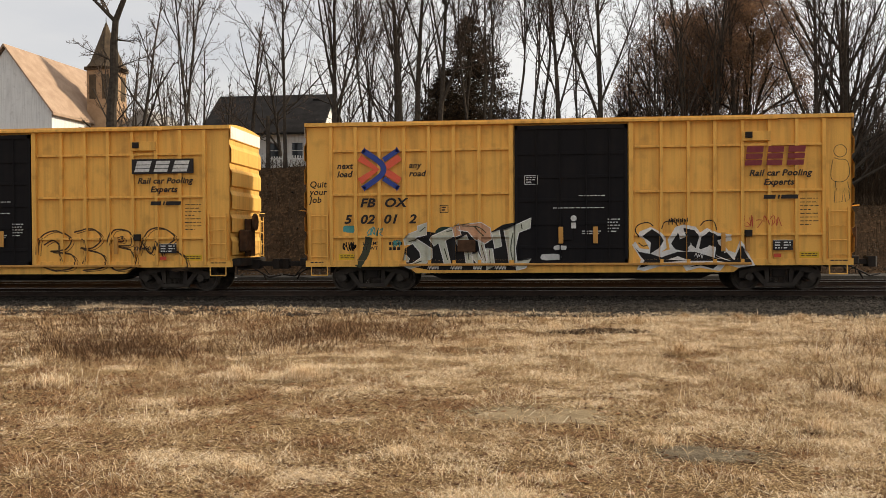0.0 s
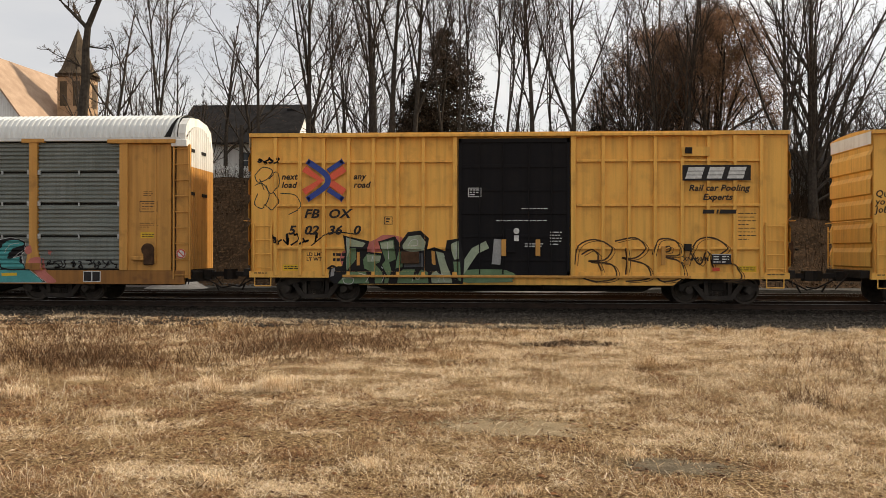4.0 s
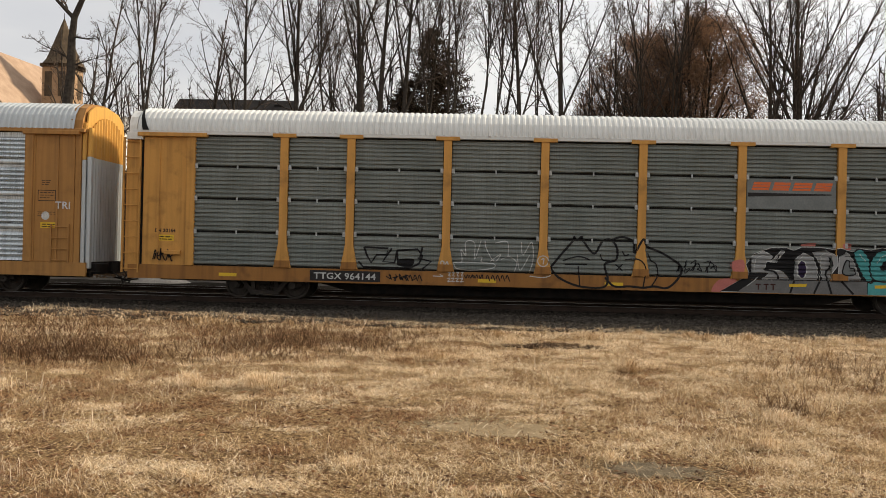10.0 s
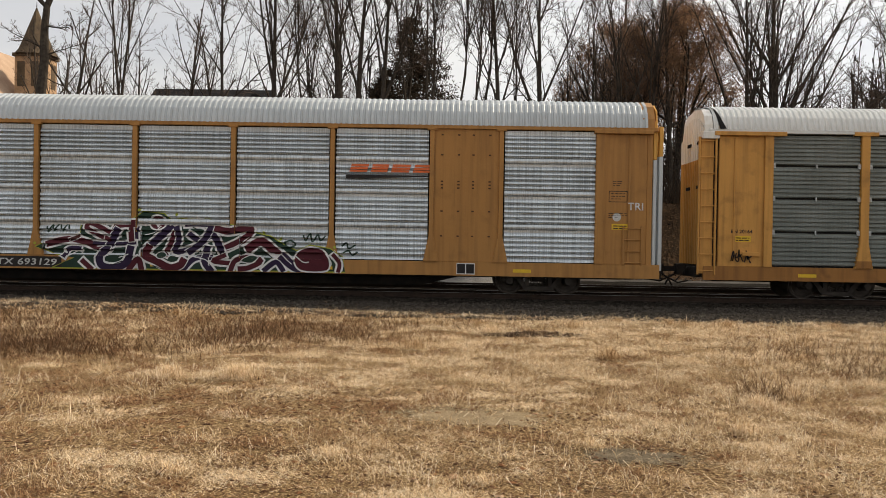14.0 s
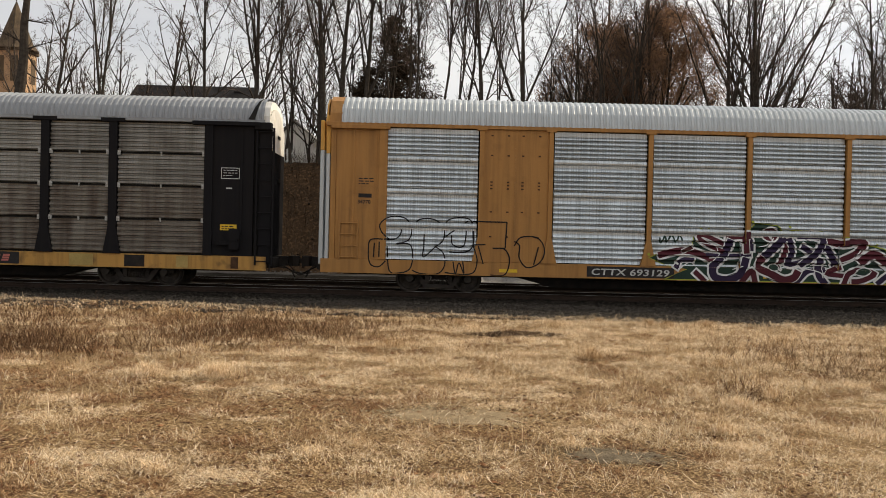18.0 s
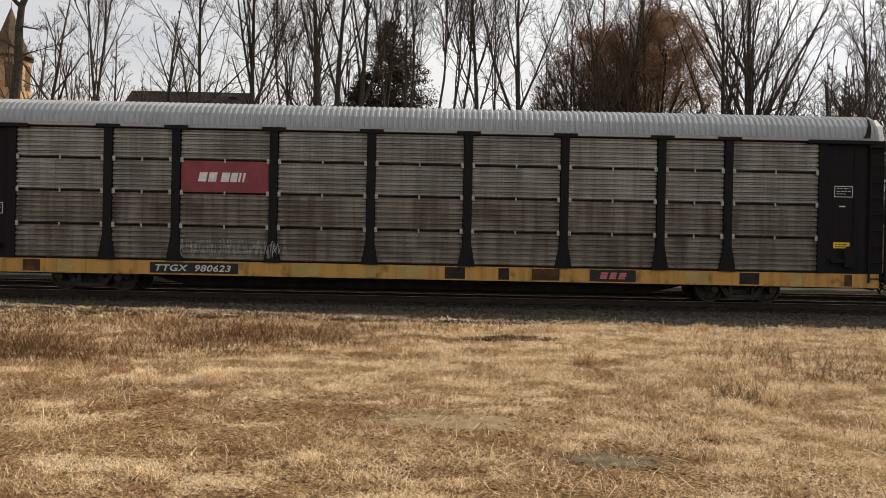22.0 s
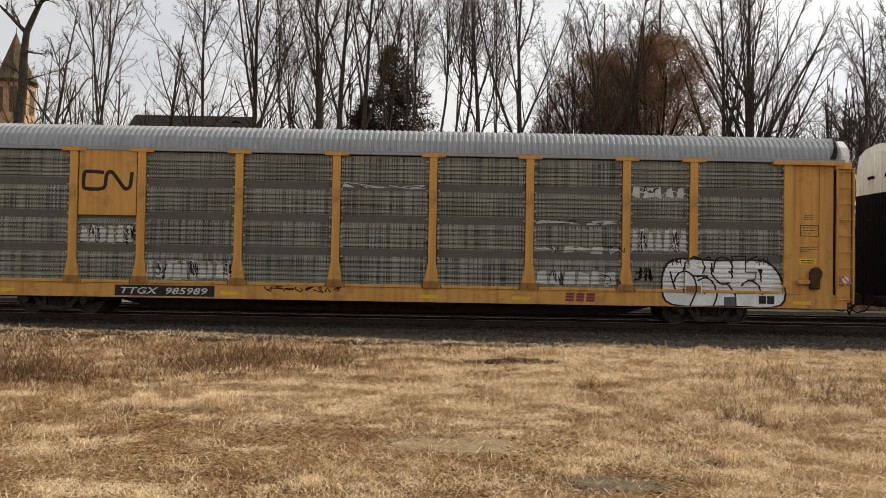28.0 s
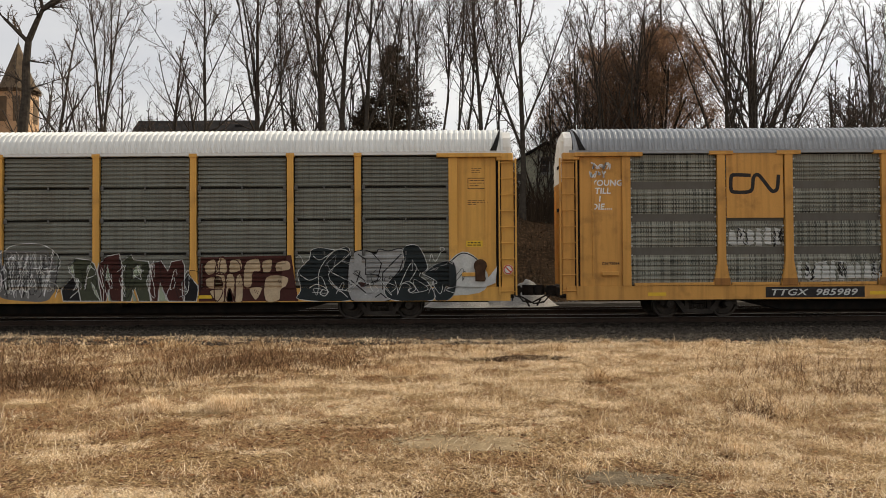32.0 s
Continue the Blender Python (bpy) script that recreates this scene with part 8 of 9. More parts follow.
def clumps():
    """Small bunches of bent straw that stand proud of the mat, with dark crumpled leaves between them."""
    rng = np.random.default_rng(55)
    for k, (material, label, count) in enumerate(((PALE_STRAW, "small bunches of bleached straw", 520), (STRAW, "small bunches of dry straw", 300))):
        cy = 4.6 + 13.0 * rng.random(count) ** 1.2
        cx = (rng.random(count) * 2 - 1) * (0.56 * cy + 0.6)
        good = ~in_bare(cx, cy) & (rng.random(count) < 0.45 + 0.55 * np.clip((cx + 2.5) / 4, 0, 1))
        cx, cy = cx[good], cy[good]
        size = rng.uniform(0.05, 0.13, len(cx)) * np.sqrt(cy / 6)
        per = 85
        x = np.repeat(cx, per) + rng.normal(0, 1, len(cx) * per) * np.repeat(size, per) * 1.5
        y = np.repeat(cy, per) + rng.normal(0, 1, len(cx) * per) * np.repeat(size, per)
        n = len(x)
        blades("straw_clumps", x, y, rng.uniform(0.5, 1.2, n) * np.repeat(size, per) * 1.7, rng.uniform(0.002, 0.0045, n) * np.sqrt(y / 6), np.clip(rng.normal(0.85, 0.35, n), 0.1, 1.5), material, label, 56 + k, 0.7, 2.1)
    scatter("leaf_crumbs", 5200, (-7, 3, 4.5, 9.5), 0.018, LEAF_CRUMB, "dark crumpled bits of leaf in the grass", "leaves", 58, None, 0.3)


LEAF_CRUMB = island_material("crumpled_leaves", (0.045, 0.022, 0.012), (0.11, 0.055, 0.028), (0.22, 0.125, 0.07))
loose_straw()
clumps()


# ---- bare trees on the bank ----
BARK = plain("dark_bark", (0.046, 0.038, 0.031), (0.085, 0.070, 0.056), 5, 0.95, 0, 0.6, 30)
TWIG = plain("twig_bark", (0.115, 0.084, 0.065), (0.165, 0.118, 0.090), 2, 0.95, 0, 0.0, 10)


PALE_TWIG = plain("russet_twigs", (0.19, 0.135, 0.10), (0.26, 0.18, 0.13), 2, 0.95, 0, 0.0, 10)


class Skin:
    """Gathers thin tapered tubes into one mesh."""

    def __init__(self):
        self.v, self.f = [], []

    def tube(self, pts, radii, sides):
        start = len(self.v)
        for i, p in enumerate(pts):
            d = (pts[min(i + 1, len(pts) - 1)] - pts[max(i - 1, 0)]).normalized()
            u = d.orthogonal().normalized()
            w = d.cross(u)
            for k in range(sides):
                a = k * math.tau / sides
                self.v.append(p + (u * math.cos(a) + w * math.sin(a)) * radii[i])
        for i in range(len(pts) - 1):
            for k in range(sides):
                a, b = start + i * sides + k, start + i * sides + (k + 1) % sides
                self.f.append((a, b, b + sides, a + sides))

    def mesh(self, name, material):
        me = bpy.data.meshes.new(name)
        me.from_pydata(self.v, [], self.f)
        me.materials.append(material)
        return me


def branch_path(rng, p, d, length, steps, wobble, rise, inside=None):
    """A wandering line that bends towards the light and ends where the crown ends."""
    pts, q, e = [p.copy()], p.copy(), d.normalized()
    for _ in range(steps):
        e = (e + Vector((rng.gauss(0, wobble), rng.gauss(0, wobble), rng.gauss(0, wobble) + rise))).normalized()
        q = q + e * (length / steps)
        if inside and len(pts) > 1 and not inside(q):
            break
        pts.append(q.copy())
    return pts


def side_dir(rng, e, tilt, turn=None):
    """A way that leaves e by the angle tilt."""
    u = e.orthogonal().normalized()
    u.rotate(Matrix.Rotation(rng.uniform(0, math.tau) if turn is None else turn, 3, e))
    return (e * math.cos(tilt) + u * math.sin(tilt)).normalized()


STEPS = (9, 7, 5, 3, 2, 1)
SHARE = (1.0, 0.62, 0.52, 0.50, 0.52, 0.55)
THIN = (0.30, 0.045, 0.023, 0.0135, 0.0095, 0.007)


def bare_tree(name, label, seed, height, radius, fork=0.25, leaders=5, open_by=0.28, counts=(7, 6, 5, 3), tilt=0.62, rise=0.10, lean=0.0, wander=0.03, stems=1, gap=0.6, dome=None, reach=1.0, leaves=0, leaf_mat=None, limbs=(), twig_mat=None, bole=()):
    """A leafless tree: a trunk that forks into steep leaders, which carry limbs, branches, twigs and fine shoots that curve upwards."""
    rng = random.Random(seed)
    trunk, twig, spots = Skin(), Skin(), []
    inside = None
    if dome:
        cz, rx, rz = dome
        inside = lambda q: (q.x / rx) ** 2 + (q.y / rx) ** 2 + ((q.z - cz) / rz) ** 2 < rng.uniform(0.8, 1.12)

    def grow(p, e, length, r, level):
        steps = STEPS[level]
        lift = (0.0, rise * 0.45, rise * 0.8, rise * 0.7, 0.05, 0.0)[level]
        pts = branch_path(rng, p, e, length, steps, (wander, 0.045, 0.085, 0.13, 0.17, 0.1)[level], lift, inside if level else None)
        if level == 0 and bole:
            pts = [Vector(p) for p in bole]
            steps = len(pts) - 1
        k = len(pts) - 1
        if k < 1:
            return
        radii = [max(r * (1 - 0.86 * (i / steps) ** 0.9), 0.005) for i in range(k + 1)]
        if level == 0:
            radii[0] *= 1.35
        (trunk if level < 3 else twig).tube(pts, radii, (9, 6, 5, 3, 3, 3)[level])
        if level >= 4:
            spots.append(pts[-1])
        if level == 5:
            return
        count = (leaders, *counts)[level] if level == 0 else max(1, round(counts[level - 1] * k / steps)) if counts[level - 1] else 0
        start = (fork, 0.06, 0.10, 0.12, 0.2)[level]
        around = rng.uniform(0, math.tau)
        for i in range(count):
            f = start + (0.97 - start) * (i + rng.random() * 0.9) / count
            t = min(f * k, k - 0.01)
            j = int(t)
            q = pts[j].lerp(pts[j + 1], t - j)
            along = (pts[j + 1] - pts[j]).normalized()
            angle = (open_by if level == 0 else tilt * (1.0, 0.9, 1.0, 1.1, 1.1)[level]) * rng.uniform(0.6, 1.4)
            around += 2.4 + rng.uniform(-0.5, 0.5)
            d = side_dir(rng, along, angle, around)
            if d.z < 0.0 and level < 4:
                d.z *= 0.3
            far = length * (1.05 - (0.75 if level else 0.95) * f) * SHARE[level + 1] * rng.uniform(0.65, 1.2) * (reach if level else 1.0)
            if level == 0:
                far = max(height * (1 - f) * rng.uniform(0.8, 1.05), height * 0.2)
            grow(q, d, far, min(max(radii[j] * rng.uniform(0.42, 0.66), THIN[level + 1]), 4 * THIN[level + 1]), level + 1)

    for stem in range(stems):
        side = (stem - (stems - 1) / 2) * gap + (rng.uniform(-0.2, 0.2) if stems > 1 else 0.0)
        off = Vector((side, rng.uniform(-0.3, 0.3) * (stems > 1), -0.6))
        grow(off, Vector((lean + side * 0.07 + rng.uniform(-0.03, 0.03), rng.uniform(-0.04, 0.04), 1)), height * rng.uniform(0.88, 1.0), radius * (1.0 if stems == 1 else rng.uniform(0.7, 1.0)), 0)
    for p, d, length, r in limbs:
        grow(Vector(p), Vector(d), length, r, 1)
    ob = thing(name, label, "tree", "trees on the bank")
    for nm, sk, mt in (("trunk", trunk, BARK), ("crown", twig, twig_mat or TWIG)):
        new(nm, sk.mesh(nm, mt)).parent = ob
    if leaves:
        v, f = [], []
        for _ in range(leaves):
            p = rng.choice(spots) + Vector((rng.gauss(0, 0.34), rng.gauss(0, 0.34), rng.gauss(0, 0.3)))
            u, w = Vector((rng.gauss(0, 1), rng.gauss(0, 1), rng.gauss(0, 1))).normalized() * 0.055, Vector((rng.gauss(0, 1), rng.gauss(0, 1), rng.gauss(0, 1))).normalized() * 0.035
            k = len(v)
            v += [p - u, p + w, p + u, p - w]
            f += [(k, k + 1, k + 2), (k, k + 2, k + 3)]
        me = bpy.data.meshes.new("leaves")
        me.from_pydata(v, [], f)
        me.materials.append(leaf_mat)
        new("leaves", me).parent = ob
    return ob


def foot(x, y):
    return float(height_at([x], [y])[0])


def plant(ob, x, y, turn=0.0, size=1.0):
    ob.matrix_basis = pose(x, y, foot(x, y), 0, 0, turn) @ Matrix.Scale(size, 4)
    return ob


def again(ob, x, y, turn, size):
    o = copy_thing(ob, pose(x, y, foot(x, y), 0, 0, turn))
    o.scale = (size, size, size)
    return o


RUSSET = island_material("russet_leaves", (0.18, 0.112, 0.073), (0.27, 0.165, 0.102), (0.38, 0.22, 0.12), see=0.5)
CEDAR = island_material("dull_needles", (0.036, 0.030, 0.022), (0.070, 0.053, 0.037), (0.125, 0.085, 0.055))

TALL = bare_tree("bare_tree", "tall leafless tree with upswept dark branches", 21, 17.5, 0.19, 0.20, 10, 0.40, (8, 6, 4, 3), 0.70)
MAST = bare_tree("bare_tree", "slim leafless tree with one straight trunk", 22, 14.5, 0.13, 0.22, 11, 0.60, (7, 6, 4, 3), 0.66, rise=0.12)
FORKED = bare_tree("bare_tree", "dark leafless tree forking into steep leaders", 23, 18.0, 0.24, 0.25, 7, 0.34, (8, 6, 5, 2), 0.66)
WISP = bare_tree("bare_tree", "slender leafless stem with thin twigs", 24, 15.0, 0.105, 0.26, 7, 0.30, (7, 6, 4, 3), 0.60, lean=0.05, wander=0.05)
PAIR = bare_tree("bare_tree", "two leafless stems growing side by side", 25, 14.5, 0.14, 0.26, 6, 0.34, (7, 6, 4, 2), 0.66, stems=2, gap=0.55)
YOKE = bare_tree("bare_tree", "leafless tree with a wide low fork", 26, 17.0, 0.21, 0.22, 7, 0.42, (8, 6, 4, 3), 0.66, rise=0.13)
ROUND = bare_tree("bare_tree", "round-crowned leafless tree beyond the bank", 27, 14.0, 0.17, 0.14, 10, 0.60, (7, 5, 4, 3), 0.72, dome=(6.0, 3.6, 4.6))
BUSHY = bare_tree("bare_tree", "dense twiggy leafless tree", 28, 12.0, 0.13, 0.05, 11, 0.62, (6, 6, 4, 1), 0.72, stems=2, gap=0.8, dome=(4.4, 3.6, 4.6))
SWEEP = bare_tree("bare_tree", "large leafless tree with long sweeping limbs", 29, 18.5, 0.30, 0.10, 12, 0.46, (9, 6, 4, 2), 0.46, rise=0.03, wander=0.015, limbs=(((0.1, 0, 1.6), (0.75, -0.1, 0.75), 11, 0.11), ((0.15, 0, 2.4), (0.55, 0.1, 0.9), 12, 0.12), ((0.1, 0, 1.0), (1.0, 0.0, 0.55), 10, 0.10), ((0.2, 0, 3.4), (0.42, -0.15, 1.0), 11, 0.11)))
OLD = bare_tree("bare_tree", "thick old leafless tree with a bent bole", 30, 10.5, 0.38, 0.62, 4, 0.9, (8, 6, 4, 2), 0.75, rise=0.03, bole=((-0.4, 0, -0.6), (-0.22, 0, 2.0), (-0.2, 0, 3.7), (0.0, 0, 5.8), (0.0, 0, 7.8), (0.13, 0, 9.15), (0.66, 0, 10.4), (0.97, 0, 11.05), (0.82, 0, 11.75), (0.26, 0.1, 12.5)), limbs=(((0.1, 0, 9.1), (-0.85, 0.1, 0.85), 4.6, 0.15), ((0.95, 0, 11.0), (0.9, -0.1, 0.5), 3.6, 0.13), ((0.97, 0, 11.1), (0.7, 0.3, 0.9), 4.5, 0.11), ((0.0, 0, 8.0), (0.9, 0, -0.2), 1.9, 0.06), ((0.0, 0, 6.6), (-0.9, 0.1, 0.5), 3.4, 0.06), ((0.0, 0, 6.2), (0.8, 0.2, 0.4), 2.4, 0.05)))
BEECH = bare_tree("leafy_tree", "round tree holding a few russet autumn leaves", 31, 17.5, 0.24, 0.05, 20, 0.75, (8, 7, 5, 3), 0.66, dome=(6.4, 5.0, 6.6), leaves=60000, leaf_mat=RUSSET, twig_mat=PALE_TWIG)
CROOKED = bare_tree("bare_tree", "crooked pale leafless tree", 32, 15.0, 0.2, 0.3, 7, 0.55, (7, 6, 4, 2), 0.7, wander=0.12, lean=-0.05)
FAR = bare_tree("bare_tree", "small leafless tree beyond the houses", 33, 15.5, 0.15, 0.14, 10, 0.50, (5, 5, 4, 0), 0.72, dome=(7.0, 3.6, 5.4))
FARTHER = bare_tree("bare_tree", "small twiggy tree far behind the bank", 34, 14.0, 0.14, 0.10, 10, 0.60, (6, 5, 4, 0), 0.74, dome=(6.0, 3.9, 5.2))

plant(OLD, -24.7, 50.0, 0)
plant(TALL, -10.95, 50.0, 20)
plant(MAST, -14.0, 50.0, 60)
plant(FORKED, -6.9, 50.0, 100)
plant(WISP, -0.3, 50.0, 15)
plant(PAIR, -20.6, 51.0, 10)
plant(YOKE, 4.8, 50.0, 0)
plant(ROUND, -25.1, 54.0, 0)
plant(BUSHY, 9.4, 54.0, 30)
plant(SWEEP, 18.9, 50.5, 0)
plant(BEECH, 14.2, 54.5, 0, 1.04)
plant(CROOKED, 25.8, 50.0, 30)
plant(FAR, -30.0, 70.0, 50, 0.9)
plant(FARTHER, -34.0, 72.0, 20)
for src, x, y, turn, size in (
    (WISP, -8.8, 50.0, 200, 0.85), (FORKED, -5.98, 50.0, 230, 0.95), (YOKE, -4.5, 50.0, 140, 0.95), (PAIR, -1.75, 50.0, 80, 0.90),
    (WISP, 0.5, 50.0, 320, 1.00), (WISP, 1.15, 50.3, 15, 1.08), (FORKED, 2.5, 50.0, 40, 0.85), (PAIR, -3.0, 51.0, 170, 0.95), (MAST, -7.5, 52.0, 250, 0.9),
    (WISP, 8.44, 50.0, 100, 0.85), (MAST, 9.8, 50.0, 310, 0.95), (TALL, 11.6, 51.5, 250, 0.9), (TALL, 17.15, 50.0, 160, 1.0), (FORKED, 13.2, 52.0, 70, 0.85),
    (MAST, 7.0, 53.0, 30, 0.75), (WISP, 3.6, 52.0, 250, 0.9), (PAIR, -9.6, 54.0, 40, 0.8), (SWEEP, 20.2, 53.0, 35, 0.8), (MAST, 29.0, 53.0, 250, 0.95), (TALL, 31.0, 55.0, 120, 1.0),
    (ROUND, -28.6, 58.0, 140, 0.9), (ROUND, -17.6, 55.0, 70, 0.98), (ROUND, -15.9, 56.0, 200, 0.85), (ROUND, -22.4, 58.0, 300, 0.8), (BUSHY, -18.9, 54.0, 120, 0.62), (ROUND, -12.6, 57.0, 15, 0.95),
    (BUSHY, -8.2, 55.0, 40, 0.75), (BUSHY, -5.9, 54.0, 100, 0.85), (ROUND, -8.0, 57.0, 260, 1.0), (BUSHY, -1.2, 56.0, 10, 0.6), (BUSHY, 2.0, 57.0, 160, 0.55), (BUSHY, 4.2, 57.0, 230, 0.6),
    (BUSHY, 6.9, 56.0, 310, 0.8), (BEECH, 11.2, 57.0, 140, 0.98), (BUSHY, 11.2, 55.5, 77, 1.0), (BUSHY, 9.2, 57.0, 200, 1.1), (BUSHY, 17.5, 57.0, 140, 0.9), (BUSHY, 20.5, 57.5, 250, 0.85),
    (BUSHY, 7.5, 59.0, 15, 0.9), (BUSHY, 10.2, 60.0, 75, 0.9), (BUSHY, 12.8, 58.5, 165, 1.05), (BUSHY, 15.6, 60.0, 255, 0.9), (BUSHY, 8.6, 52.5, 45, 0.5), (BUSHY, 11.0, 52.8, 145, 0.55), (BUSHY, 13.6, 52.3, 245, 0.5), (BUSHY, 16.2, 52.6, 345, 0.55), (BUSHY, 19.4, 53.0, 85, 0.5), (BUSHY, 22.0, 52.6, 185, 0.5), (BUSHY, 24.8, 53.0, 285, 0.55), (BUSHY, 26.0, 56.0, 40, 1.15), (BUSHY, 26.9, 55.0, 70, 1.0), (BUSHY, 28.4, 56.5, 170, 1.05), (BUSHY, 28.6, 58.0, 130, 1.2), (BUSHY, 24.0, 57.0, 330, 0.95), (BUSHY, 31.5, 60.0, 200, 1.3), (BUSHY, 34.5, 61.0, 30, 1.3), (BUSHY, 22.4, 55.5, 80, 0.75), (BUSHY, 37.0, 62.0, 110, 1.3)):
    again(src, x, y, turn, size)
wood_rng = random.Random(12)
for i in range(46):
    again((FAR, FARTHER)[i % 2], -60 + i * 2.7 + wood_rng.uniform(-1.2, 1.2), wood_rng.uniform(74, 96), wood_rng.uniform(0, 360), wood_rng.uniform(0.6, 1.0))
for i in range(18):
    again((FARTHER, FAR)[i % 2], -29 + i * 3.3 + wood_rng.uniform(-0.8, 0.8), wood_rng.uniform(59, 70), wood_rng.uniform(0, 360), wood_rng.uniform(0.45, 0.75))


def cedar(x, y, height, width, seed, sprays=460):
    """A dark evergreen: a ragged cone of needle sprays round a trunk, with gaps between them."""
    rng = random.Random(seed)
    ob = thing("cedar_tree", "dark ragged evergreen with browned needles", "tree", "trees on the bank")
    trunk = Skin()
    trunk.tube([Vector((0, 0, -0.5)), Vector((0, 0, height * 0.5)), Vector((0.05, 0, height * 0.97))], [0.2, 0.12, 0.02], 7)
    v, f = [], []
    for i in range(sprays):
        t = rng.random() ** 1.15
        a = rng.uniform(0, math.tau)
        reach = width * 0.5 * (1 - t) ** 0.62 * rng.uniform(0.35, 1.2) + 0.15
        z = 0.3 + t * (height - 0.4)
        root, tip = Vector((0, 0, z)), Vector((math.cos(a) * reach, math.sin(a) * reach, z + reach * rng.uniform(-0.05, 0.40)))
        trunk.tube([root, tip], [0.03, 0.008], 3)
        for j in range(int(30 + 90 * reach / (width * 0.5))):
            p = root.lerp(tip, 0.2 + 0.85 * rng.random() ** 0.6) + Vector((rng.gauss(0, 0.13), rng.gauss(0, 0.13), rng.gauss(0, 0.12)))
            u = Vector((rng.gauss(0, 1), rng.gauss(0, 1), rng.gauss(0.4, 1))).normalized() * 0.15
            w = Vector((rng.gauss(0, 1), rng.gauss(0, 1), rng.gauss(0, 1))).normalized() * 0.05
            k = len(v)
            v += [p - w, p + w, p + u]
            f.append((k, k + 1, k + 2))
    new("trunk", trunk.mesh("trunk", BARK)).parent = ob
    me = bpy.data.meshes.new("needles")
    me.from_pydata(v, [], f)
    me.materials.append(CEDAR)
    new("needles", me).parent = ob
    ob.matrix_basis = pose(x, y, foot(x, y))
    return ob


cedar(-3.1, 54.5, 9.9, 7.6, 3)
cedar(-5.0, 56.0, 6.3, 4.6, 5, 240)


# ---- houses along the top of the bank ----
CLAP = paint("white_clapboard", (0.78, 0.77, 0.74), dirt=(0.32, 0.29, 0.25), streak=0.35, patch=0.35, rough=0.8)
CREAM = paint("cream_clapboard", (0.78, 0.77, 0.60), dirt=(0.45, 0.42, 0.32), streak=0.3, patch=0.3, rough=0.8)
GREYWALL = paint("grey_siding", (0.28, 0.27, 0.25), dirt=(0.15, 0.13, 0.11), streak=0.3, patch=0.3, rough=0.8)
SLATE = plain("dark_shingles", (0.024, 0.022, 0.022), (0.042, 0.039, 0.038), 1.5, 0.9, 0, 0.4, 14)
ROOF_SHINGLE = plain("grey_shingles", (0.13, 0.115, 0.10), (0.09, 0.08, 0.07), 1.5, 0.9, 0, 0.4, 14)
BROWN_ROOF = plain("brown_shingles", (0.46, 0.33, 0.235), (0.36, 0.25, 0.175), 1.0, 0.9, 0, 0.4, 12)
SPIRE_ROOF = plain("weathered_shingles", (0.13, 0.095, 0.062), (0.075, 0.058, 0.042), 1.5, 0.9, 0, 0.5, 10)
BRICK_TAN = plain("tan_brick", (0.46, 0.31, 0.19), (0.36, 0.235, 0.14), 2, 0.9, 0, 0.3, 16)
TRIM = paint("trim_paint", (0.66, 0.65, 0.62), dirt=(0.4, 0.37, 0.32), streak=0.3, patch=0.2, rough=0.7)
m_glass, gn, gl, gb = mat("window_glass", 0.08)
gb.inputs["Base Color"].default_value = (0.03, 0.035, 0.04, 1)
GLASS = m_glass


def window(parent, x, z, w, h, y, facing=-1):
    """A sash window set on a wall that faces -y."""
    bm = bmesh.new()
    for a, b, c, d in ((-w / 2 - 0.09, -w / 2, -h / 2 - 0.09, h / 2 + 0.09), (w / 2, w / 2 + 0.09, -h / 2 - 0.09, h / 2 + 0.09), (-w / 2, w / 2, h / 2, h / 2 + 0.09), (-w / 2, w / 2, -h / 2 - 0.09, -h / 2), (-w / 2, w / 2, -0.025, 0.025)):
        box(bm, x + a, x + b, y - 0.06, y + 0.02, z + c, z + d)
    win = part("window", bm, TRIM, parent)
    part("pane", block(x - w / 2, x + w / 2, y - 0.02, y + 0.01, z - h / 2, z + h / 2), GLASS, win)
    part("sill", block(x - w / 2 - 0.14, x + w / 2 + 0.14, y - 0.12, y + 0.02, z - h / 2 - 0.15, z - h / 2 - 0.09), TRIM, win)


def house(label, x, y, wide, deep, eave, ridge, wall, roof, along="x", base=-0.6, turn=0.0, over=0.3):
    """Walls with gables and two roof slopes. The origin is at the front's middle, on the ground."""
    ob = thing("house", label, "house", "houses on the bank", at=pose(x, y, foot(x, y), 0, 0, turn))
    h, bm = wide / 2, bmesh.new()
    if along == "x":
        prism(bm, [(0, base), (0, eave), (deep / 2, ridge - 0.12), (deep, eave), (deep, base)], "x", -h, h)
        part("wall", bm, wall, ob)
        for a, b in ((-over, deep / 2), (deep + over, deep / 2)):
            rise = (ridge - eave) / (deep / 2)
            za = eave - over * rise
            bm = bmesh.new()
            prism(bm, [(a, za), (b, ridge), (b, ridge + 0.14), (a, za + 0.14)], "x", -h - over, h + over)
            part("roof", bm, roof, ob)
    else:
        prism(bm, [(-h, base), (-h, eave), (0, ridge - 0.12), (h, eave), (h, base)], "y", 0, deep)
        part("wall", bm, wall, ob)
        for s in (-1, 1):
            rise = (ridge - eave) / h
            bm = bmesh.new()
            prism(bm, [(s * (h + over), eave - over * rise), (0, ridge), (0, ridge + 0.14), (s * (h + over), eave - over * rise + 0.14)], "y", -over, deep + over)
            part("roof", bm, roof, ob)
    return ob


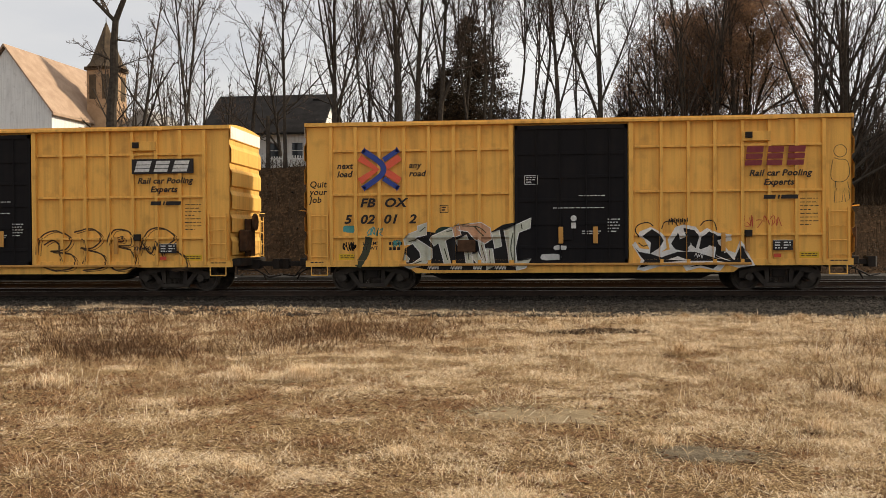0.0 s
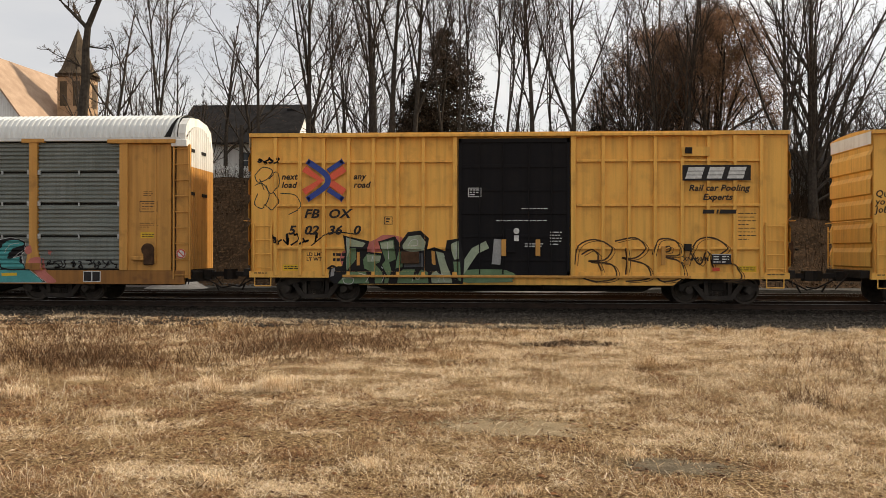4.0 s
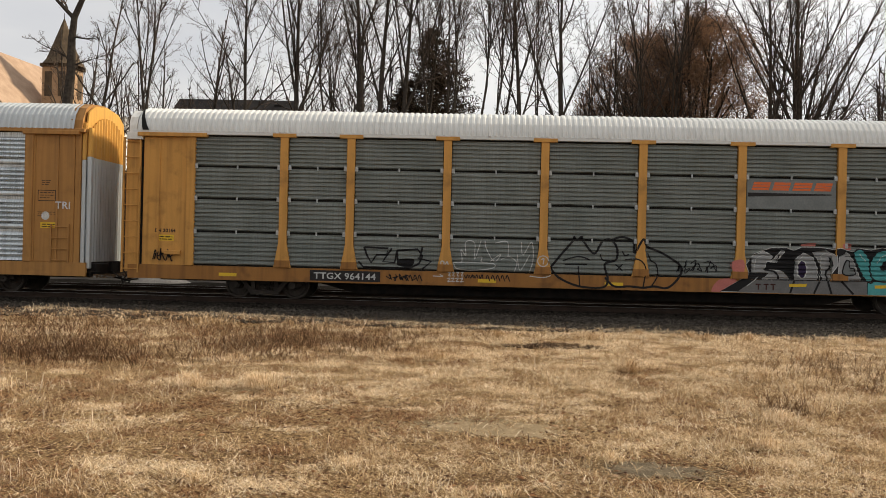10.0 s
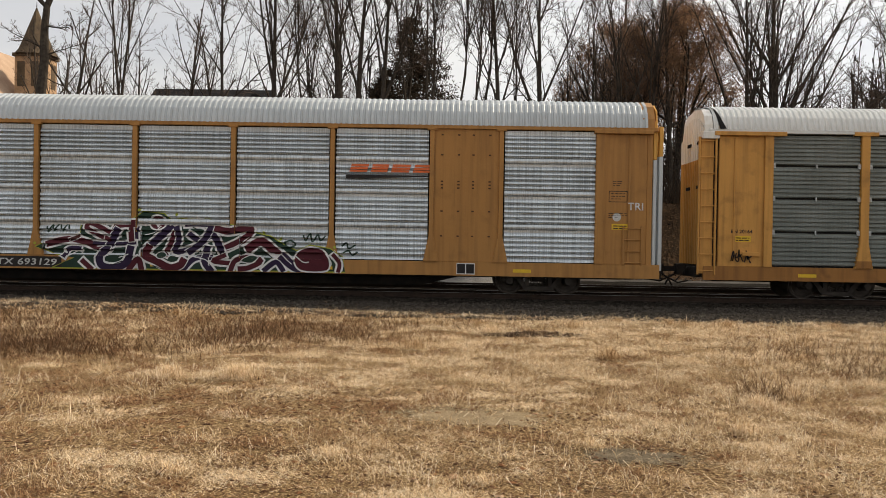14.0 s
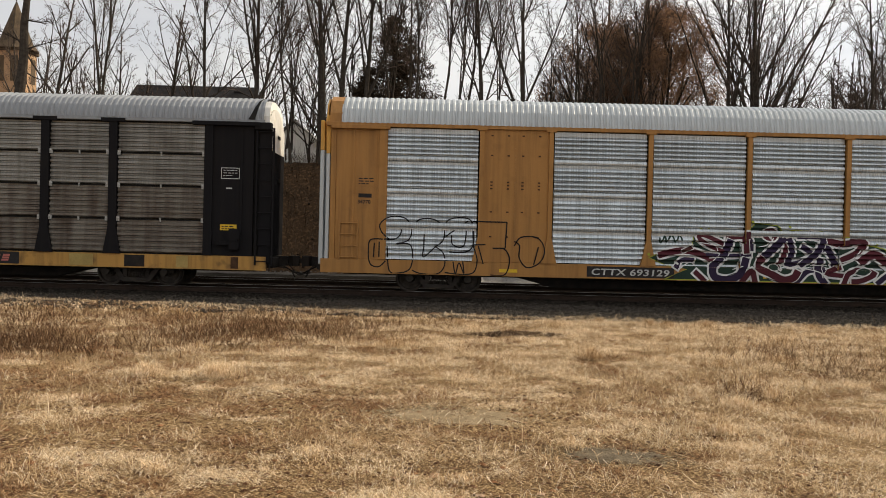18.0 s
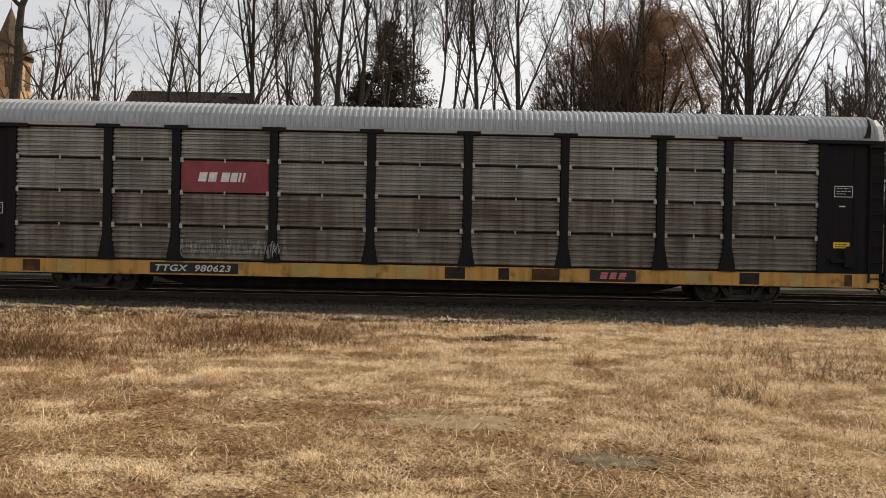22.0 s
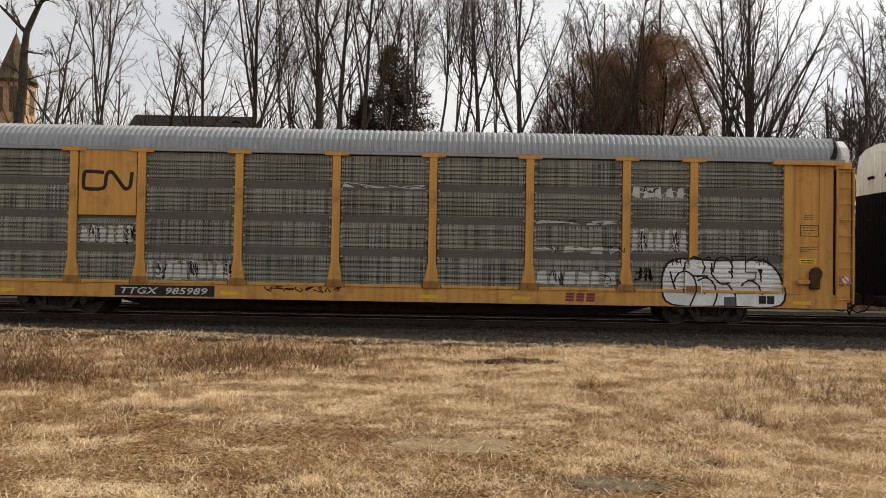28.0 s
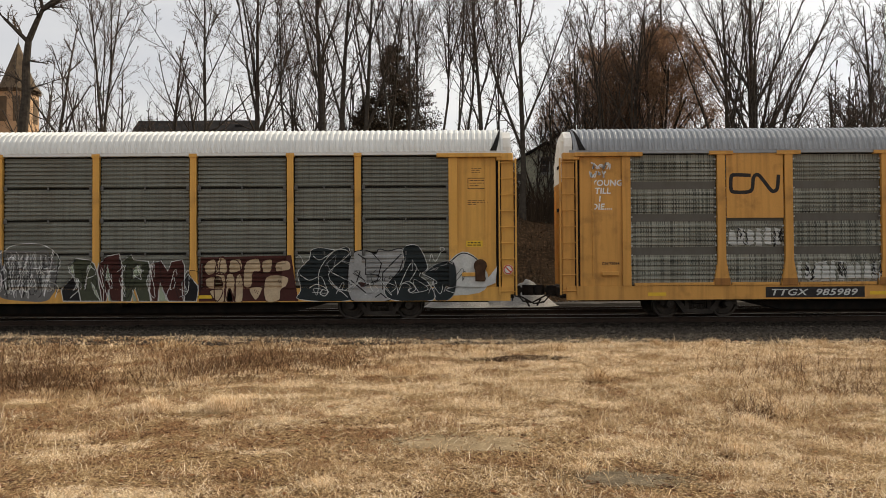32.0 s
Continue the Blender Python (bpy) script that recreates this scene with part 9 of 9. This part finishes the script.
dark_house = house("low white house under a dark shingle roof", -17.92, 58.0, 7.83, 8.0, 3.2, 6.2, CLAP, SLATE, "x", over=0.5)
for wx in (0.97, 2.57):
    window(dark_house, wx, 1.75, 0.75, 1.05, 0.0)
part("chimney", block(2.9, 3.5, 3.2, 3.8, 4.6, 5.9, 0.02), SLATE, dark_house)
# porch at the side of the same house
bm = block(4.0, 5.65, 1.0, 4.0, 3.55, 3.7, 0.02)
part("porch_roof", bm, SLATE, dark_house)
part("porch_floor", block(3.85, 5.55, 1.0, 4.0, 0.75, 0.9), GREYWALL, dark_house)
for px in (4.05, 5.45):
    part("porch_post", block(px - 0.06, px + 0.06, 1.05, 1.17, -0.6, 3.55, 0.01), TRIM, dark_house)
for k in range(9):
    part("baluster", block(4.15 + k * 0.15, 4.19 + k * 0.15, 1.08, 1.12, 0.9, 1.8), TRIM, dark_house)
part("handrail", block(4.05, 5.45, 1.05, 1.15, 1.8, 1.86), TRIM, dark_house)
house("small pale-sided house behind the porch", -10.7, 62.0, 3.4, 7.0, 2.4, 3.9, CLAP, GREYWALL, "y")
green_house = house("cream two-storey gabled house with dark windows", 7.3, 58.0, 5.6, 8.0, 4.3, 6.0, CREAM, SLATE, "y")
window(green_house, -0.15, 4.45, 0.55, 1.0, 0.0)
window(green_house, 0.95, 2.8, 0.5, 0.85, 0.0)
window(green_house, -1.9, 2.9, 0.6, 0.9, 0.0)
part("porch_roof", block(-2.8, 2.0, -1.2, 0.0, 1.75, 1.9, 0.02), TRIM, green_house)
for px in (-2.7, -1.0, 0.5, 1.9):
    part("porch_post", block(px - 0.05, px + 0.05, -1.15, -1.05, -0.6, 1.75), TRIM, green_house)
for px in (-1.1, 0.4):
    part("door", block(px, px + 0.75, -0.04, 0.0, -0.3, 1.55, 0.01), SPIRE_ROOF, green_house)
BRIGHT = paint("bright_white_boards", (0.92, 0.92, 0.92), dirt=(0.6, 0.58, 0.55), streak=0.15, patch=0.2, rough=0.7)
garage = house("white gabled garage behind trees", 1.2, 57.0, 2.0, 4.0, 1.3, 2.5, BRIGHT, TRIM, "y", over=0.12)
part("loft_opening", block(0.0, 0.42, -0.03, 0.0, 1.25, 1.75), GLASS, garage)
wing = house("low cream house wing under a grey roof", 3.6, 57.5, 3.4, 5.0, 2.55, 4.1, CREAM, ROOF_SHINGLE, "x", over=0.3)
part("eave_board", block(-1.95, 1.95, -0.36, -0.30, 2.12, 2.42), TRIM, wing)
window(wing, -0.25, 1.45, 0.5, 0.95, 0.0)
part("air_conditioner", block(0.35, 0.85, -0.35, 0.0, 0.75, 1.25, 0.03), TRIM, wing)
shed = house("long low white shed wall", 0.1, 56.0, 3.0, 1.0, 0.75, 1.0, BRIGHT, TRIM, "x", over=0.06)
grey_house = house("grey house with small square windows", 24.6, 57.0, 6.0, 8.0, 3.2, 5.2, GREYWALL, SLATE, "x")
for wx in (-1.6, -0.4):
    window(grey_house, wx, 1.9, 0.55, 0.6, 0.0)
fence_rng = random.Random(2)


def picket_fence(x0, x1, y, label):
    ob = thing("picket_fence", label, "fence")
    n = int((x1 - x0) / 0.17)
    me = mesh_of("picket", block(-0.04, 0.04, -0.012, 0.012, 0, 1.0), TRIM)
    for i in range(n):
        x = x0 + i * 0.17
        piece("picket", me, ob, x, y, foot(x, y) + fence_rng.uniform(-0.05, 0.02))
    z = foot((x0 + x1) / 2, y)
    for dz in (0.25, 0.75):
        part("fence_rail", block(x0, x1, y + 0.015, y + 0.05, z + dz, z + dz + 0.07), TRIM, ob)


picket_fence(-18.6, -8.8, 53.0, "worn white picket fence along the bank")


def chain_fence(x0, x1, y):
    ob = thing("wire_fence", "thin wire fence with dark posts", "fence")
    n = int((x1 - x0) / 0.9)
    for i in range(n + 1):
        x = x0 + i * 0.9
        z = foot(x, y)
        part("fence_post", block(x - 0.03, x + 0.03, y - 0.03, y + 0.03, z - 0.2, z + 1.2), IRON, ob)
    for k in range(5):
        bm = bmesh.new()
        rod(bm, (x0, y, foot(x0, y) + 0.15 + k * 0.25), (x1, y, foot(x1, y) + 0.15 + k * 0.25), 0.008, 4)
        part("fence_wire", bm, IRON, ob)


chain_fence(5.6, 10.2, 54.0)


def utility_pole(x, y, h):
    ob = thing("utility_pole", "weathered grey wooden utility pole", "pole", at=pose(x, y, foot(x, y)))
    bm = bmesh.new()
    rod(bm, (0, 0, -0.6), (0, 0, h), 0.15, 10, 0.11)
    part("pole", bm, BARK, ob)


utility_pole(-15.2, 50.5, 3.2)


# ---- the church beyond the houses ----
def church():
    ob = thing("church", "church with steep brown roof and shingled spire", "church", at=pose(-50.8, 80, 9.0, 0, 0, -4.4))
    h, deep, eave, ridge = 5.0, 15.5, 5.6, 12.1
    bm = bmesh.new()
    prism(bm, [(-h, -4), (-h, eave), (0, ridge - 0.2), (h, eave), (h, -4)], "y", 0, deep)
    part("wall", bm, CLAP, ob)
    for s in (-1, 1):
        bm = bmesh.new()
        prism(bm, [(s * (h + 0.4), eave - 0.5), (0, ridge), (0, ridge + 0.25), (s * (h + 0.4), eave - 0.25)], "y", -0.35, deep + 0.35)
        part("roof", bm, BROWN_ROOF, ob)
    part("wall", block(-9.5, -5.0, 2.0, 12.0, -4, 4.0), CLAP, ob)
    bm = bmesh.new()
    prism(bm, [(-9.9, 3.7), (-7.2, 6.6), (-4.6, 3.7)], "y", 1.7, 12.3)
    part("roof", bm, SLATE, ob)
    # tower and spire stand at the far side
    tx, ty, w = 6.0, 8.2, 1.45
    tower = part("tower", block(tx - w, tx + w, ty - w, ty + w, -4, 11.3), BRICK_TAN, ob)
    for sx in (-0.75, 0.75):
        part("louvre", block(tx + sx - 0.4, tx + sx + 0.4, ty - w - 0.04, ty - w + 0.05, 7.8, 10.4), SPIRE_ROOF, tower)
        part("louvre", block(tx + w - 0.05, tx + w + 0.04, ty + sx - 0.4, ty + sx + 0.4, 7.8, 10.4), SPIRE_ROOF, tower)
    part("cornice", block(tx - w - 0.2, tx + w + 0.2, ty - w - 0.2, ty + w + 0.2, 10.9, 11.25, 0.03), SPIRE_ROOF, tower)
    bm, rows = bmesh.new(), []
    for r, z in ((w + 0.45, 11.15), (w - 0.05, 11.9), (w * 0.72, 13.0), (w * 0.36, 14.7), (0.05, 16.25)):
        rows.append([(tx + r * 1.2 * math.cos(a), ty + r * 1.2 * math.sin(a), z) for a in (math.pi / 8 + i * math.tau / 8 for i in range(9))])
    sheet(bm, rows)
    part("spire", bm, SPIRE_ROOF, tower)
    bm = bmesh.new()
    rod(bm, (tx, ty, 16.1), (tx, ty, 16.9), 0.05, 6, 0.02)
    part("finial", bm, IRON, tower)
    annex = part("annex", block(7.6, 11.5, 9.0, 16.0, -4, 4.9), CLAP, ob)
    bm = bmesh.new()
    prism(bm, [(7.2, 4.8), (9.5, 7.0), (11.9, 4.8)], "y", 8.7, 16.3)
    part("roof", bm, GREYWALL, ob)


church()


# ---- brush and stones on the bank ----
def brush():
    rng = np.random.default_rng(17)
    n = 16000
    x, y = rng.uniform(-24, 26, n), rng.uniform(41.5, 53, n)
    blades("bank_brush", x, y, rng.uniform(0.3, 1.3, n) * (0.4 + clumpy(x, y, 0.9, 3)), rng.uniform(0.012, 0.028, n), np.abs(rng.normal(0.4, 0.4, n)), BRUSH, "thin brown brush on the bank", 80)
    n = 15000
    x, y = rng.uniform(4, 31, n), rng.uniform(50.5, 56, n)
    blades("bank_thicket", x, y, rng.uniform(0.8, 4.2, n) * (0.35 + 0.8 * clumpy(x, y, 1.1, 13)), rng.uniform(0.018, 0.034, n), np.abs(rng.normal(0.28, 0.25, n)), BRUSH, "thicket of thin brown stems on the bank", 84)
    n = 26000
    x, y = rng.uniform(-24, 26, n), rng.uniform(41, 52, n)
    blades("leaf_litter", x, y, rng.uniform(0.08, 0.22, n), rng.uniform(0.05, 0.12, n), np.abs(rng.normal(1.3, 0.2, n)), LITTER, "brown fallen leaves on the bank", 81)


BRUSH = island_material("bank_stems", (0.035, 0.025, 0.018), (0.065, 0.045, 0.03), (0.12, 0.085, 0.055))
LITTER = island_material("bank_leaves", (0.035, 0.020, 0.011), (0.080, 0.045, 0.024), (0.16, 0.093, 0.050))
brush()
scatter("bank_stones", 120, (-24, 26, 41.2, 48), 0.10, STONES, "dark stones in the bank", "stones", 18)

# ---- what moves: the train and its wheels ----
def motions():
    rolled = [
        (0, -0.000), (0.5, 2.200), (1, 4.392), (1.5, 6.579), (2, 8.771), (2.5, 10.990), (3, 13.216), (3.5, 15.434),
        (5.5, 24.344), (6, 26.554), (6.5, 28.775), (7, 31.039), (7.5, 33.311), (8, 35.576), (8.5, 37.857), (9, 40.160),
        (9.5, 42.445), (10, 44.712), (10.5, 46.979), (11, 49.209), (11.5, 51.360), (12, 53.750), (12.5, 56.061),
        (13, 58.358), (13.5, 60.631), (14, 62.822), (14.5, 65.188), (16.5, 74.829), (17, 77.286), (17.5, 79.620),
        (18, 81.945), (18.5, 84.255), (19, 86.475), (19.5, 88.934), (20, 91.289), (20.5, 93.605), (21, 95.821),
        (21.5, 98.160), (22, 100.653), (22.5, 103.037), (23, 105.380), (23.5, 107.607), (24, 109.970), (24.5, 112.481),
        (25, 114.888), (25.5, 117.270), (27.5, 126.813), (28, 129.223), (28.5, 131.517), (29, 133.931), (29.5, 136.468),
        (30, 138.888), (30.5, 141.178), (31, 143.591), (31.5, 146.049), (32, 148.621),
    ]
    seconds, metres = zip(*rolled)
    for car, start in CARS:
        walk(car, [(t, pose(start + s, TRACK_Y, 0)) for t, s in rolled])
    steps = [i * 0.1 for i in range(321)]
    turns = [-math.degrees(s) / 0.42 for s in np.interp(steps, seconds, metres)]
    for axle, x in AXLES:
        walk(axle, [(t, pose(x, 0, 0.42) @ Matrix.Rotation(radians(-a), 4, "Y")) for t, a in zip(steps, turns)])


motions()
